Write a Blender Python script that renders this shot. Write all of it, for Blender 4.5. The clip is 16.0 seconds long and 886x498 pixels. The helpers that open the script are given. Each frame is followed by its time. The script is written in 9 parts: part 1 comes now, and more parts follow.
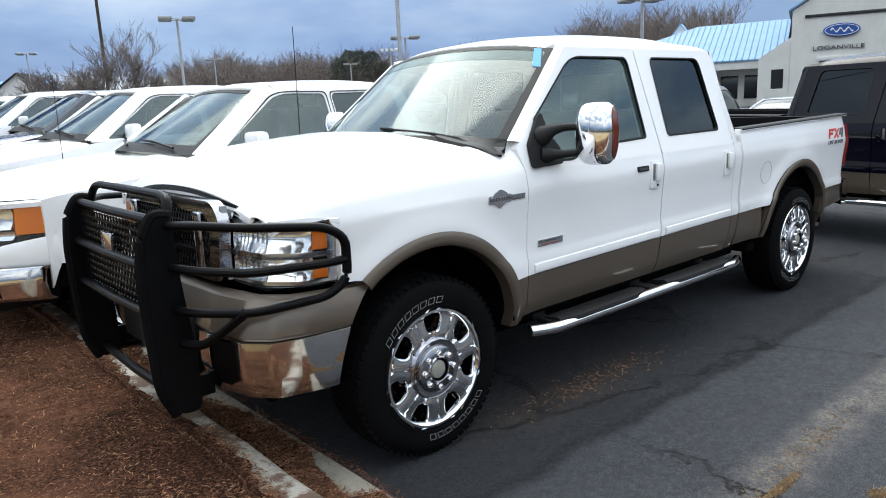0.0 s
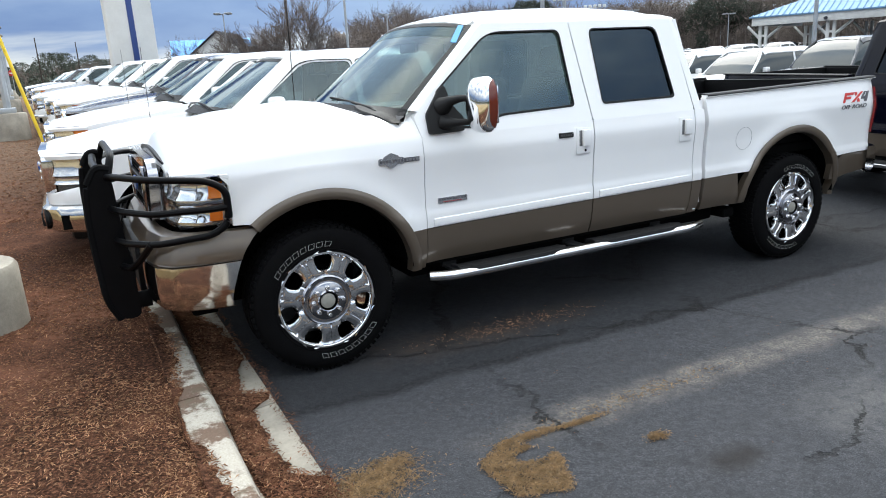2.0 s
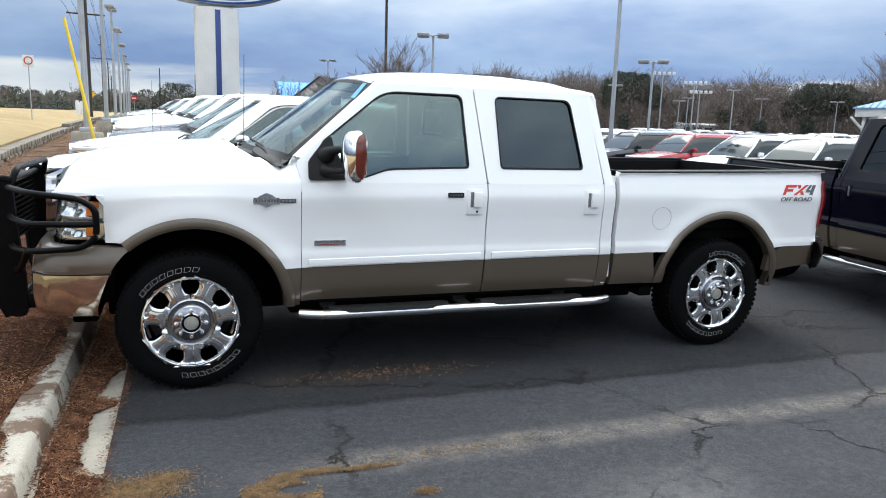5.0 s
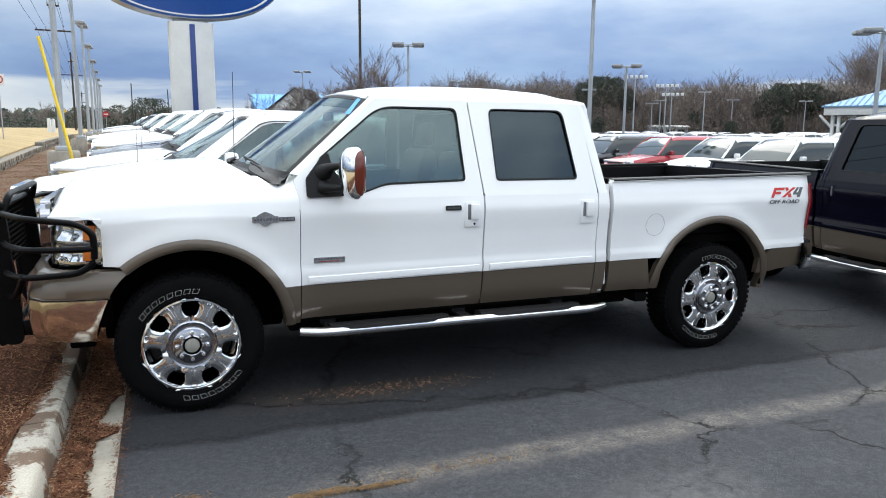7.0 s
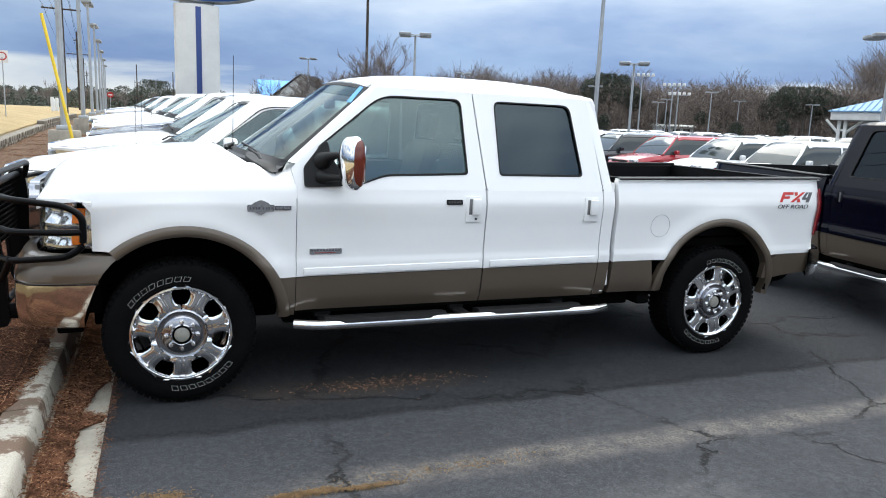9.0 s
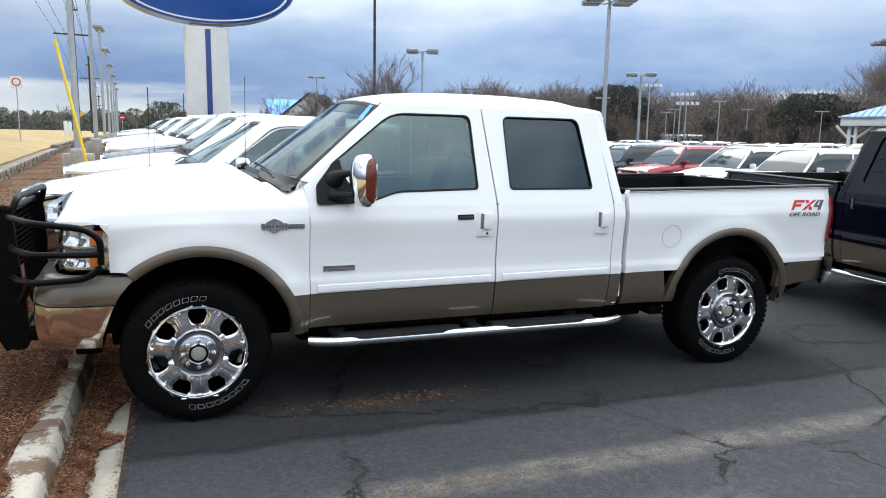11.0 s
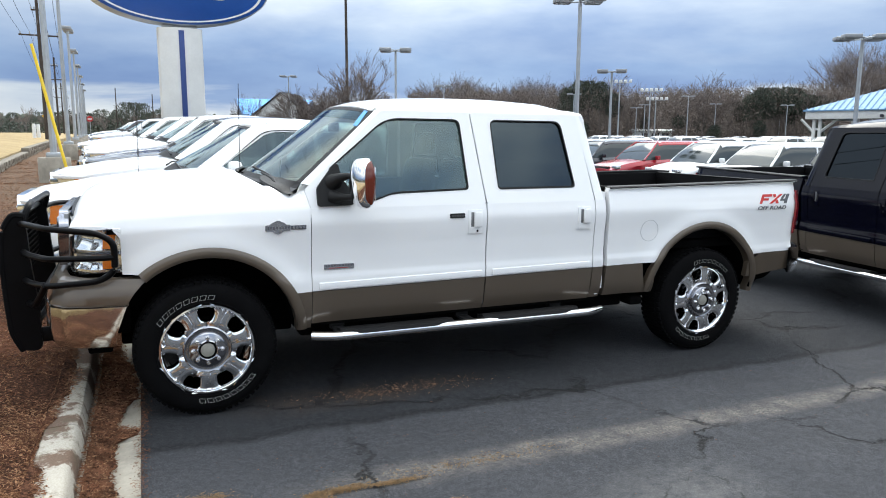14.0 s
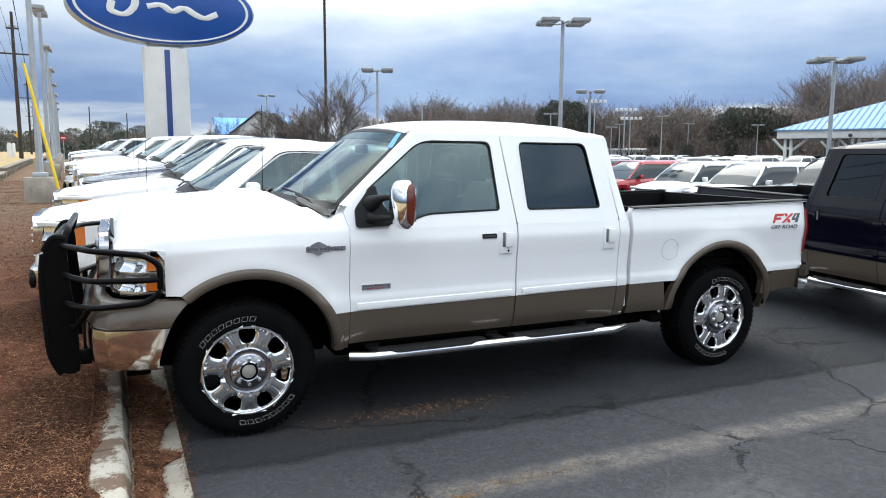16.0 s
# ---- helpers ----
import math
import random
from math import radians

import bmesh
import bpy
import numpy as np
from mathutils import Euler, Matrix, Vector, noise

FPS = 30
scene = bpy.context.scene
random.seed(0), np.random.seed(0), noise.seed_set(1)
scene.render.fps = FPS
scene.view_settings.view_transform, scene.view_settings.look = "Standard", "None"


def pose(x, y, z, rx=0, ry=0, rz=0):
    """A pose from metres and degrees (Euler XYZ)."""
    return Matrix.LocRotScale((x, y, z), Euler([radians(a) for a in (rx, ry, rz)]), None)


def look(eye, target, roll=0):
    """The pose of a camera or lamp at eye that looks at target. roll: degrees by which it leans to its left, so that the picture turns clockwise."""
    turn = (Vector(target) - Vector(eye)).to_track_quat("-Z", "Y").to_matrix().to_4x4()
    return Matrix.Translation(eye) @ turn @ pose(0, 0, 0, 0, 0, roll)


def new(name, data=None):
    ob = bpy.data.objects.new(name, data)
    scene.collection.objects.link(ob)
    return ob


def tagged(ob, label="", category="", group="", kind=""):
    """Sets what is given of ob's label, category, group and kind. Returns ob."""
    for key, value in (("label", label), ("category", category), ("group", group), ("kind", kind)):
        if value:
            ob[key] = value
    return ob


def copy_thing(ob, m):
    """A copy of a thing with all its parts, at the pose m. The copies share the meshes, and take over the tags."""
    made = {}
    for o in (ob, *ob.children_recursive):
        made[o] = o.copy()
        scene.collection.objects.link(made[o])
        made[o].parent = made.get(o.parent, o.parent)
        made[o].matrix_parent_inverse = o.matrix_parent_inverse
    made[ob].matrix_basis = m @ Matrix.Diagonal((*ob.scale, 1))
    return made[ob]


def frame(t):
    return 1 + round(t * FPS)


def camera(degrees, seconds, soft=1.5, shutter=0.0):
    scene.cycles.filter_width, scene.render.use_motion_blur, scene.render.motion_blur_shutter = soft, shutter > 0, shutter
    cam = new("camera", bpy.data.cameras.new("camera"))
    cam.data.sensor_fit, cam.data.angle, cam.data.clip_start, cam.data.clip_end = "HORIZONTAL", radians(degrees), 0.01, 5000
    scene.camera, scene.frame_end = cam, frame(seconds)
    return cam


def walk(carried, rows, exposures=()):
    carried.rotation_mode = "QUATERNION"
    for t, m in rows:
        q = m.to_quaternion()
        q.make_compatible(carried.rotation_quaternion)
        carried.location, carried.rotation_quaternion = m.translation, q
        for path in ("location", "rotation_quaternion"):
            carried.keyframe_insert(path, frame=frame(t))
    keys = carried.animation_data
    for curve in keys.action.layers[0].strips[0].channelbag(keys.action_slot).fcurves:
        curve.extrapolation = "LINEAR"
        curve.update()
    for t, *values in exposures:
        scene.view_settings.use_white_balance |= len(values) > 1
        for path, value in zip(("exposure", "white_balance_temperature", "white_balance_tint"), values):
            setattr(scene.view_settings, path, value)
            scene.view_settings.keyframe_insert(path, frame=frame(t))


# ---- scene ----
cam = camera(64.0, 16.0, soft=1.0)
PATH = [
    (0, (-2.032, -3.414, 1.66), (-0.746, -1.936, 1.256), -2.7),
    (0.5, (-1.877, -3.798, 1.632), (-0.793, -2.173, 1.204), 0.5),
    (1, (-1.615, -4.155, 1.665), (-0.553, -2.527, 1.194), 0.5),
    (1.5, (-1.321, -4.513, 1.652), (-0.217, -2.910, 1.195), -1.2),
    (2, (-1.137, -4.759, 1.712), (-0.266, -3.032, 1.206), -3.4),
    (2.5, (-0.706, -4.909, 1.689), (0.215, -3.185, 1.267), 2.4),
    (3, (-0.436, -5.114, 1.643), (0.453, -3.363, 1.26), 1.7),
    (3.5, (-0.164, -5.17, 1.689), (0.58, -3.353, 1.309), 1.7),
    (4, (0.027, -5.222, 1.676), (0.717, -3.374, 1.35), 1.5),
    (4.2, (0.051, -5.302, 1.674), (0.715, -3.449, 1.32), 1.6),
    (6.3, (-0.148, -5.5, 1.73), (0.556, -3.657, 1.401), 2.1),
    (6.5, (-0.16, -5.493, 1.72), (0.559, -3.654, 1.401), 1.6),
    (7, (-0.122, -5.405, 1.727), (0.608, -3.572, 1.398), 0.4),
    (7.5, (-0.026, -5.332, 1.725), (0.7, -3.494, 1.424), 0.9),
    (8, (-0.015, -5.313, 1.706), (0.706, -3.484, 1.338), 2.7),
    (8.5, (-0.05, -5.299, 1.722), (0.721, -3.49, 1.356), 2.2),
    (9, (-0.071, -5.297, 1.727), (0.656, -3.468, 1.376), 2.3),
    (9.2, (-0.077, -5.306, 1.731), (0.611, -3.458, 1.395), 1.6),
    (11.5, (-0.092, -5.32, 1.733), (0.618, -3.477, 1.42), 0.7),
    (12, (-0.097, -5.31, 1.733), (0.639, -3.478, 1.414), 0.9),
    (12.5, (-0.119, -5.313, 1.747), (0.617, -3.481, 1.431), 0.6),
    (13, (-0.196, -5.336, 1.755), (0.587, -3.524, 1.435), 0.9),
    (13.5, (-0.265, -5.408, 1.757), (0.51, -3.592, 1.436), 1.0),
    (14, (-0.307, -5.519, 1.773), (0.46, -3.699, 1.455), 0.3),
    (14.5, (-0.394, -5.534, 1.787), (0.371, -3.714, 1.468), 1.3),
    (15, (-0.565, -5.467, 1.788), (0.221, -3.653, 1.486), -0.7),
    (15.5, (-0.678, -5.425, 1.787), (0.148, -3.623, 1.525), 0.3),
    (16, (-0.703, -5.417, 1.792), (0.129, -3.618, 1.526), 0.3),
]
walk(cam, [(t, look(eye, target, roll)) for t, eye, target, roll in PATH], exposures=[(0.0, 0.34, 6660, 6), (1.2, 0.37, 6660, 6), (2.0, 0.40, 6680, 6), (3.2, 0.40, 6680, 6), (4.2, 0.37, 6700, 6), (16.0, 0.375, 6710, 6)])

# ---- world and light ----
SUN_EL, SUN_AZ = 54.0, 30.0          # degrees; azimuth clockwise from +y
world = bpy.data.worlds.new("overcast_sky")
scene.world = world
world.use_nodes = True


def sky_nodes():
    nt = world.node_tree
    n, l = nt.nodes, nt.links
    n.clear()
    out = n.new("ShaderNodeOutputWorld")
    bg = n.new("ShaderNodeBackground")
    sky = n.new("ShaderNodeTexSky")
    sky.sky_type = "NISHITA"
    sky.sun_disc = False
    sky.sun_elevation, sky.sun_rotation = radians(SUN_EL), radians(SUN_AZ)
    sky.air_density, sky.dust_density, sky.ozone_density = 1.2, 1.0, 2.0
    scale = n.new("ShaderNodeVectorMath")
    scale.operation = "SCALE"
    scale.inputs["Scale"].default_value = 0.055
    l.new(sky.outputs[0], scale.inputs[0])
    # cloud deck: direction divided by its height gives a flat layer seen in perspective
    tc = n.new("ShaderNodeTexCoord")
    sep = n.new("ShaderNodeSeparateXYZ")
    l.new(tc.outputs["Generated"], sep.inputs[0])
    zc = n.new("ShaderNodeMath"); zc.operation = "MAXIMUM"; zc.inputs[1].default_value = 0.0
    l.new(sep.outputs["Z"], zc.inputs[0])
    za = n.new("ShaderNodeMath"); za.operation = "ADD"; za.inputs[1].default_value = 0.14
    l.new(zc.outputs[0], za.inputs[0])
    dx = n.new("ShaderNodeMath"); dx.operation = "DIVIDE"
    dy = n.new("ShaderNodeMath"); dy.operation = "DIVIDE"
    l.new(sep.outputs["X"], dx.inputs[0]); l.new(za.outputs[0], dx.inputs[1])
    l.new(sep.outputs["Y"], dy.inputs[0]); l.new(za.outputs[0], dy.inputs[1])
    com = n.new("ShaderNodeCombineXYZ")
    l.new(dx.outputs[0], com.inputs[0]); l.new(dy.outputs[0], com.inputs[1])
    com.inputs[2].default_value = 2.6
    n1 = n.new("ShaderNodeTexNoise")
    n1.inputs["Scale"].default_value, n1.inputs["Detail"].default_value = 0.75, 9.0
    n1.inputs["Roughness"].default_value, n1.inputs["Distortion"].default_value = 0.52, 0.35
    l.new(com.outputs[0], n1.inputs["Vector"])
    # layers of the deck by height, their edges broken by noise
    wob = n.new("ShaderNodeMath"); wob.operation = "MULTIPLY_ADD"
    wob.inputs[1].default_value = 0.12
    l.new(n1.outputs["Fac"], wob.inputs[0]); l.new(sep.outputs["Z"], wob.inputs[2])
    lay = n.new("ShaderNodeMath"); lay.operation = "SUBTRACT"; lay.inputs[1].default_value = 0.06
    l.new(wob.outputs[0], lay.inputs[0])
    r1 = n.new("ShaderNodeValToRGB")
    stops = [(0.0, (0.74, 0.77, 0.80)), (0.036, (0.64, 0.69, 0.75)), (0.058, (0.205, 0.315, 0.55)), (0.100, (0.225, 0.335, 0.56)), (0.150, (0.46, 0.54, 0.68)), (0.21, (0.77, 0.81, 0.87)), (0.36, (0.66, 0.73, 0.84)), (0.55, (0.85, 0.89, 0.95)), (1.0, (0.90, 0.93, 0.97))]
    els = r1.color_ramp.elements
    while len(els) < len(stops):
        els.new(0.5)
    for e, (p, c) in zip(els, stops):
        e.position, e.color = p, (*c, 1)
    l.new(lay.outputs[0], r1.inputs[0])
    # lighter and darker masses, soft and flat low down, torn overhead
    flat = n.new("ShaderNodeMapping")
    flat.inputs["Scale"].default_value = (1.0, 1.0, 3.2)
    l.new(tc.outputs["Generated"], flat.inputs["Vector"])
    n3 = n.new("ShaderNodeTexNoise")
    n3.inputs["Scale"].default_value, n3.inputs["Detail"].default_value = 2.6, 6.0
    n3.inputs["Roughness"].default_value = 0.55
    l.new(flat.outputs[0], n3.inputs["Vector"])
    r3 = n.new("ShaderNodeValToRGB")
    r3.color_ramp.elements[0].position, r3.color_ramp.elements[1].position = 0.34, 0.66
    r3.color_ramp.elements[0].color = (0.54, 0.61, 0.75, 1)
    r3.color_ramp.elements[1].color = (1.12, 1.08, 1.02, 1)
    l.new(n3.outputs["Fac"], r3.inputs[0])
    n2 = n.new("ShaderNodeTexNoise")
    n2.inputs["Scale"].default_value, n2.inputs["Detail"].default_value = 1.5, 8.0
    n2.inputs["Roughness"].default_value = 0.58
    turn = n.new("ShaderNodeMapping")
    turn.inputs["Rotation"].default_value = (0, 0, radians(-26))
    l.new(com.outputs[0], turn.inputs["Vector"]); l.new(turn.outputs[0], n2.inputs["Vector"])
    r2 = n.new("ShaderNodeValToRGB")
    r2.color_ramp.elements[0].position, r2.color_ramp.elements[1].position = 0.40, 0.60
    r2.color_ramp.elements[1].color = (0.48, 0.58, 0.76, 1)
    r2.color_ramp.elements[0].color = (1.42, 1.40, 1.35, 1)
    l.new(n2.outputs["Fac"], r2.inputs[0])
    hi = n.new("ShaderNodeMapRange")
    hi.inputs["From Min"].default_value, hi.inputs["From Max"].default_value = 0.18, 0.26
    l.new(sep.outputs["Z"], hi.inputs["Value"])
    both = n.new("ShaderNodeMix"); both.data_type = "RGBA"
    l.new(hi.outputs[0], both.inputs["Factor"])
    l.new(r3.outputs[0], both.inputs["A"]); l.new(r2.outputs[0], both.inputs["B"])
    mul = n.new("ShaderNodeMix"); mul.data_type = "RGBA"; mul.blend_type = "MULTIPLY"
    mul.inputs["Factor"].default_value = 1.0
    l.new(r1.outputs[0], mul.inputs["A"]); l.new(both.outputs["Result"], mul.inputs["B"])
    # blue sky shows through a little
    mix = n.new("ShaderNodeMix"); mix.data_type = "RGBA"
    mix.inputs["Factor"].default_value = 0.88
    l.new(scale.outputs[0], mix.inputs["A"])
    l.new(mul.outputs["Result"], mix.inputs["B"])
    # brighter overhead, where the deck is thin, and round the veiled sun
    up = n.new("ShaderNodeMapRange")
    up.inputs["From Min"].default_value, up.inputs["From Max"].default_value = 0.25, 0.80
    up.inputs["To Min"].default_value, up.inputs["To Max"].default_value = 1.0, 1.9
    l.new(sep.outputs["Z"], up.inputs["Value"])
    dot = n.new("ShaderNodeVectorMath"); dot.operation = "DOT_PRODUCT"
    az, el = radians(SUN_AZ), radians(SUN_EL)
    dot.inputs[1].default_value = (math.sin(az) * math.cos(el), math.cos(az) * math.cos(el), math.sin(el))
    l.new(tc.outputs["Generated"], dot.inputs[0])
    dm = n.new("ShaderNodeMath"); dm.operation = "MAXIMUM"; dm.inputs[1].default_value = 0.0
    l.new(dot.outputs["Value"], dm.inputs[0])
    pw = n.new("ShaderNodeMath"); pw.operation = "POWER"; pw.inputs[1].default_value = 4.0
    l.new(dm.outputs[0], pw.inputs[0])
    gl = n.new("ShaderNodeMath"); gl.operation = "MULTIPLY_ADD"; gl.inputs[1].default_value = 1.7
    l.new(pw.outputs[0], gl.inputs[0]); l.new(up.outputs[0], gl.inputs[2])
    l.new(mix.outputs["Result"], bg.inputs["Color"])
    back = n.new("ShaderNodeMapRange")
    back.interpolation_type = "SMOOTHSTEP"
    back.inputs["From Min"].default_value, back.inputs["From Max"].default_value = 0.05, -0.85
    back.inputs["To Min"].default_value, back.inputs["To Max"].default_value = 1.0, 1.28
    l.new(sep.outputs["Y"], back.inputs["Value"])
    bs = n.new("ShaderNodeMath"); bs.operation = "MULTIPLY"
    l.new(gl.outputs[0], bs.inputs[0]); l.new(back.outputs[0], bs.inputs[1])
    l.new(bs.outputs[0], bg.inputs["Strength"])
    l.new(bg.outputs[0], out.inputs[0])


sky_nodes()
sun = new("sun", bpy.data.lights.new("sun", "SUN"))
sun.data.energy, sun.data.angle, sun.data.color = 1.55, radians(40), (1.0, 0.96, 0.9)
sun_way = Vector((math.sin(radians(SUN_AZ)) * math.cos(radians(SUN_EL)), math.cos(radians(SUN_AZ)) * math.cos(radians(SUN_EL)), math.sin(radians(SUN_EL))))
sun.matrix_world = look(sun_way * 60, (0, 0, 0))


# ---- materials ----
def mat_nodes(name):
    m = bpy.data.materials.new(name)
    m.use_nodes = True
    nt = m.node_tree
    return m, nt, nt.nodes, nt.links, nt.nodes["Principled BSDF"]


def setin(node, **kw):
    for k, v in kw.items():
        node.inputs[k.replace("_", " ")].default_value = v


def noise_tex(n, l, scale, detail=4.0, rough=0.55, vec=None):
    t = n.new("ShaderNodeTexNoise")
    setin(t, Scale=scale, Detail=detail, Roughness=rough)
    if vec is not None:
        l.new(vec, t.inputs["Vector"])
    return t


def ramp(n, l, src, stops):
    r = n.new("ShaderNodeValToRGB")
    els = r.color_ramp.elements
    while len(els) < len(stops):
        els.new(0.5)
    for e, (p, c) in zip(els, stops):
        e.position, e.color = p, (*c, 1)
    l.new(src, r.inputs[0])
    return r


def mixc(n, l, fac, a, b):
    m = n.new("ShaderNodeMix")
    m.data_type = "RGBA"
    for key, v in (("Factor", fac), ("A", a), ("B", b)):
        if isinstance(v, (int, float)):
            m.inputs[key].default_value = v
        elif isinstance(v, tuple):
            m.inputs[key].default_value = (*v, 1)
        else:
            l.new(v, m.inputs[key])
    return m.outputs["Result"]


def bump(n, l, bsdf, src, strength, dist):
    b = n.new("ShaderNodeBump")
    setin(b, Strength=strength, Distance=dist)
    l.new(src, b.inputs["Height"])
    l.new(b.outputs[0], bsdf.inputs["Normal"])
    return b


def plain(name, col, rough=0.5, metal=0.0, var=0.12, scale=6.0, coat=0.0, bumps=0.0, bscale=60.0, spec=0.5):
    """A surface with a base colour that varies softly at two scales."""
    m, nt, n, l, b = mat_nodes(name)
    tc = n.new("ShaderNodeTexCoord")
    t1 = noise_tex(n, l, scale, 3, 0.6, tc.outputs["Object"])
    t2 = noise_tex(n, l, scale * 14, 3, 0.6, tc.outputs["Object"])
    mm = n.new("ShaderNodeMath"); mm.operation = "MULTIPLY_ADD"; mm.inputs[1].default_value = 0.35
    l.new(t2.outputs["Fac"], mm.inputs[0]); l.new(t1.outputs["Fac"], mm.inputs[2])
    lo = tuple(c * (1 - var) for c in col)
    hi = tuple(min(1, c * (1 + var)) for c in col)
    r = ramp(n, l, mm.outputs[0], [(0.45, lo), (0.9, hi)])
    l.new(r.outputs[0], b.inputs["Base Color"])
    rr = n.new("ShaderNodeMapRange")
    rr.inputs["To Min"].default_value, rr.inputs["To Max"].default_value = max(0.02, rough * 0.85), min(1, rough * 1.15)
    l.new(t1.outputs["Fac"], rr.inputs["Value"]); l.new(rr.outputs[0], b.inputs["Roughness"])
    setin(b, Metallic=metal, Coat_Weight=coat, Coat_Roughness=0.04, Specular_IOR_Level=spec)
    if bumps:
        t3 = noise_tex(n, l, bscale, 4, 0.6, tc.outputs["Object"])
        bump(n, l, b, t3.outputs["Fac"], bumps, 0.01)
    return m


def paint(name, col, metallic=0.0, rough=0.32, dirt=0.25, coat=0.7, spec=0.5):
    """Car paint: colour, clear coat, thin road film towards the lower body with a noisy edge."""
    m, nt, n, l, b = mat_nodes(name)
    tc = n.new("ShaderNodeTexCoord")
    t1 = noise_tex(n, l, 1.6, 5, 0.6, tc.outputs["Object"])
    t2 = noise_tex(n, l, 55.0, 3, 0.6, tc.outputs["Object"])
    r = ramp(n, l, t1.outputs["Fac"], [(0.42, (0, 0, 0)), (0.75, (dirt, dirt, dirt))])
    c1 = mixc(n, l, r.outputs[0], col, tuple(c * 0.8 + 0.03 for c in col))
    l.new(c1, b.inputs["Base Color"])
    rr = n.new("ShaderNodeMapRange")
    rr.inputs["To Min"].default_value, rr.inputs["To Max"].default_value = rough * 0.9, rough * 1.2
    l.new(t2.outputs["Fac"], rr.inputs["Value"]); l.new(rr.outputs[0], b.inputs["Roughness"])
    setin(b, Metallic=metallic, Coat_Weight=coat, Coat_Roughness=0.05, Specular_IOR_Level=spec)
    t3 = noise_tex(n, l, 3.0, 2, 0.5, tc.outputs["Object"])
    bump(n, l, b, t3.outputs["Fac"], 0.02, 0.02)
    return m


def glass(name, tint, gloss_rough=0.01, ior=1.5, sheen=(0.9, 0.9, 0.9)):
    """Window pane: tinted see-through with a Fresnel mirror on top."""
    m = bpy.data.materials.new(name)
    m.use_nodes = True
    n, l = m.node_tree.nodes, m.node_tree.links
    n.clear()
    out = n.new("ShaderNodeOutputMaterial")
    tr = n.new("ShaderNodeBsdfTransparent"); tr.inputs[0].default_value = (*tint, 1)
    gl = n.new("ShaderNodeBsdfGlossy"); gl.inputs["Roughness"].default_value = gloss_rough; gl.inputs["Color"].default_value = (*sheen, 1)
    lw = n.new("ShaderNodeLayerWeight"); lw.inputs["Blend"].default_value = 0.5
    p5 = n.new("ShaderNodeMath"); p5.operation = "POWER"; p5.inputs[1].default_value = 5.0
    l.new(lw.outputs["Facing"], p5.inputs[0])
    f0 = ((ior - 1) / (ior + 1)) ** 2
    fr = n.new("ShaderNodeMath"); fr.operation = "MULTIPLY_ADD"
    fr.inputs[1].default_value, fr.inputs[2].default_value = 1 - f0, f0
    l.new(p5.outputs[0], fr.inputs[0])
    mx = n.new("ShaderNodeMixShader")
    l.new(fr.outputs[0], mx.inputs[0]); l.new(tr.outputs[0], mx.inputs[1]); l.new(gl.outputs[0], mx.inputs[2])
    l.new(mx.outputs[0], out.inputs[0])
    return m


def lens_mat(name, col, alpha=0.55):
    m, nt, n, l, b = mat_nodes(name)
    tc = n.new("ShaderNodeTexCoord")
    w = n.new("ShaderNodeTexWave"); setin(w, Scale=30.0, Distortion=0.0)
    l.new(tc.outputs["Object"], w.inputs["Vector"])
    setin(b, Base_Color=(*col, 1), Roughness=0.12, Coat_Weight=1.0, Coat_Roughness=0.03, Specular_IOR_Level=0.6)
    bump(n, l, b, w.outputs["Fac"], 0.15, 0.004)
    return m


def reflector_mat():
    """Bright lamp bowl with fine flutes."""
    m, nt, n, l, b = mat_nodes("lamp_reflector")
    tc = n.new("ShaderNodeTexCoord")
    w = noise_tex(n, l, 7.0, 2, 0.5, tc.outputs["Object"])
    setin(b, Base_Color=(0.80, 0.81, 0.82, 1), Metallic=0.9, Roughness=0.14)
    bump(n, l, b, w.outputs["Fac"], 0.22, 0.03)
    return m


REFLECTOR = reflector_mat()
WHITE = paint("white_paint", (0.85, 0.85, 0.85), 0.0, 0.30, 0.10)
TAN = paint("tan_metallic_paint", (0.135, 0.105, 0.078), 0.45, 0.36, 0.35)
NAVY = paint("navy_paint", (0.0022, 0.0025, 0.0075), 0.0, 0.10, 0.03, 0.05, 0.2)
DARKGREY = paint("dark_grey_paint", (0.02, 0.022, 0.03), 0.3, 0.25, 0.2)
SILVER = paint("silver_paint", (0.52, 0.53, 0.55), 0.6, 0.3, 0.2)
RED = paint("red_paint", (0.33, 0.012, 0.022), 0.1, 0.25, 0.15)
BLACKPAINT = paint("black_paint", (0.008, 0.008, 0.009), 0.0, 0.22, 0.2)
CHROME = plain("chrome", (0.86, 0.86, 0.87), 0.07, 1.0, 0.05, 3.0)
CHROME_WORN = plain("brushed_chrome", (0.72, 0.72, 0.74), 0.2, 1.0, 0.12, 4.0)
BUMPERCHROME = plain("weathered_chrome", (0.60, 0.585, 0.57), 0.09, 1.0, 0.15, 5.0)
DARKCHROME = plain("smoked_chrome", (0.36, 0.36, 0.38), 0.14, 1.0, 0.12, 4.0)
BLACK = plain("black_plastic", (0.009, 0.009, 0.0095), 0.55, 0, 0.3, 8.0, 0, 0.15, 220, 0.25)
GREYPLASTIC = plain("grey_plastic", (0.05, 0.05, 0.053), 0.6, 0, 0.25, 8.0, 0, 0.2, 180)
GUARD = plain("black_powder_coat", (0.0025, 0.0025, 0.003), 0.38, 0, 0.25, 10.0, 0.0, 0.08, 160, 0.10)
RUBBER = plain("tyre_rubber", (0.0035, 0.0035, 0.0038), 0.8, 0, 0.35, 7.0, 0, 0.25, 120, 0.06)
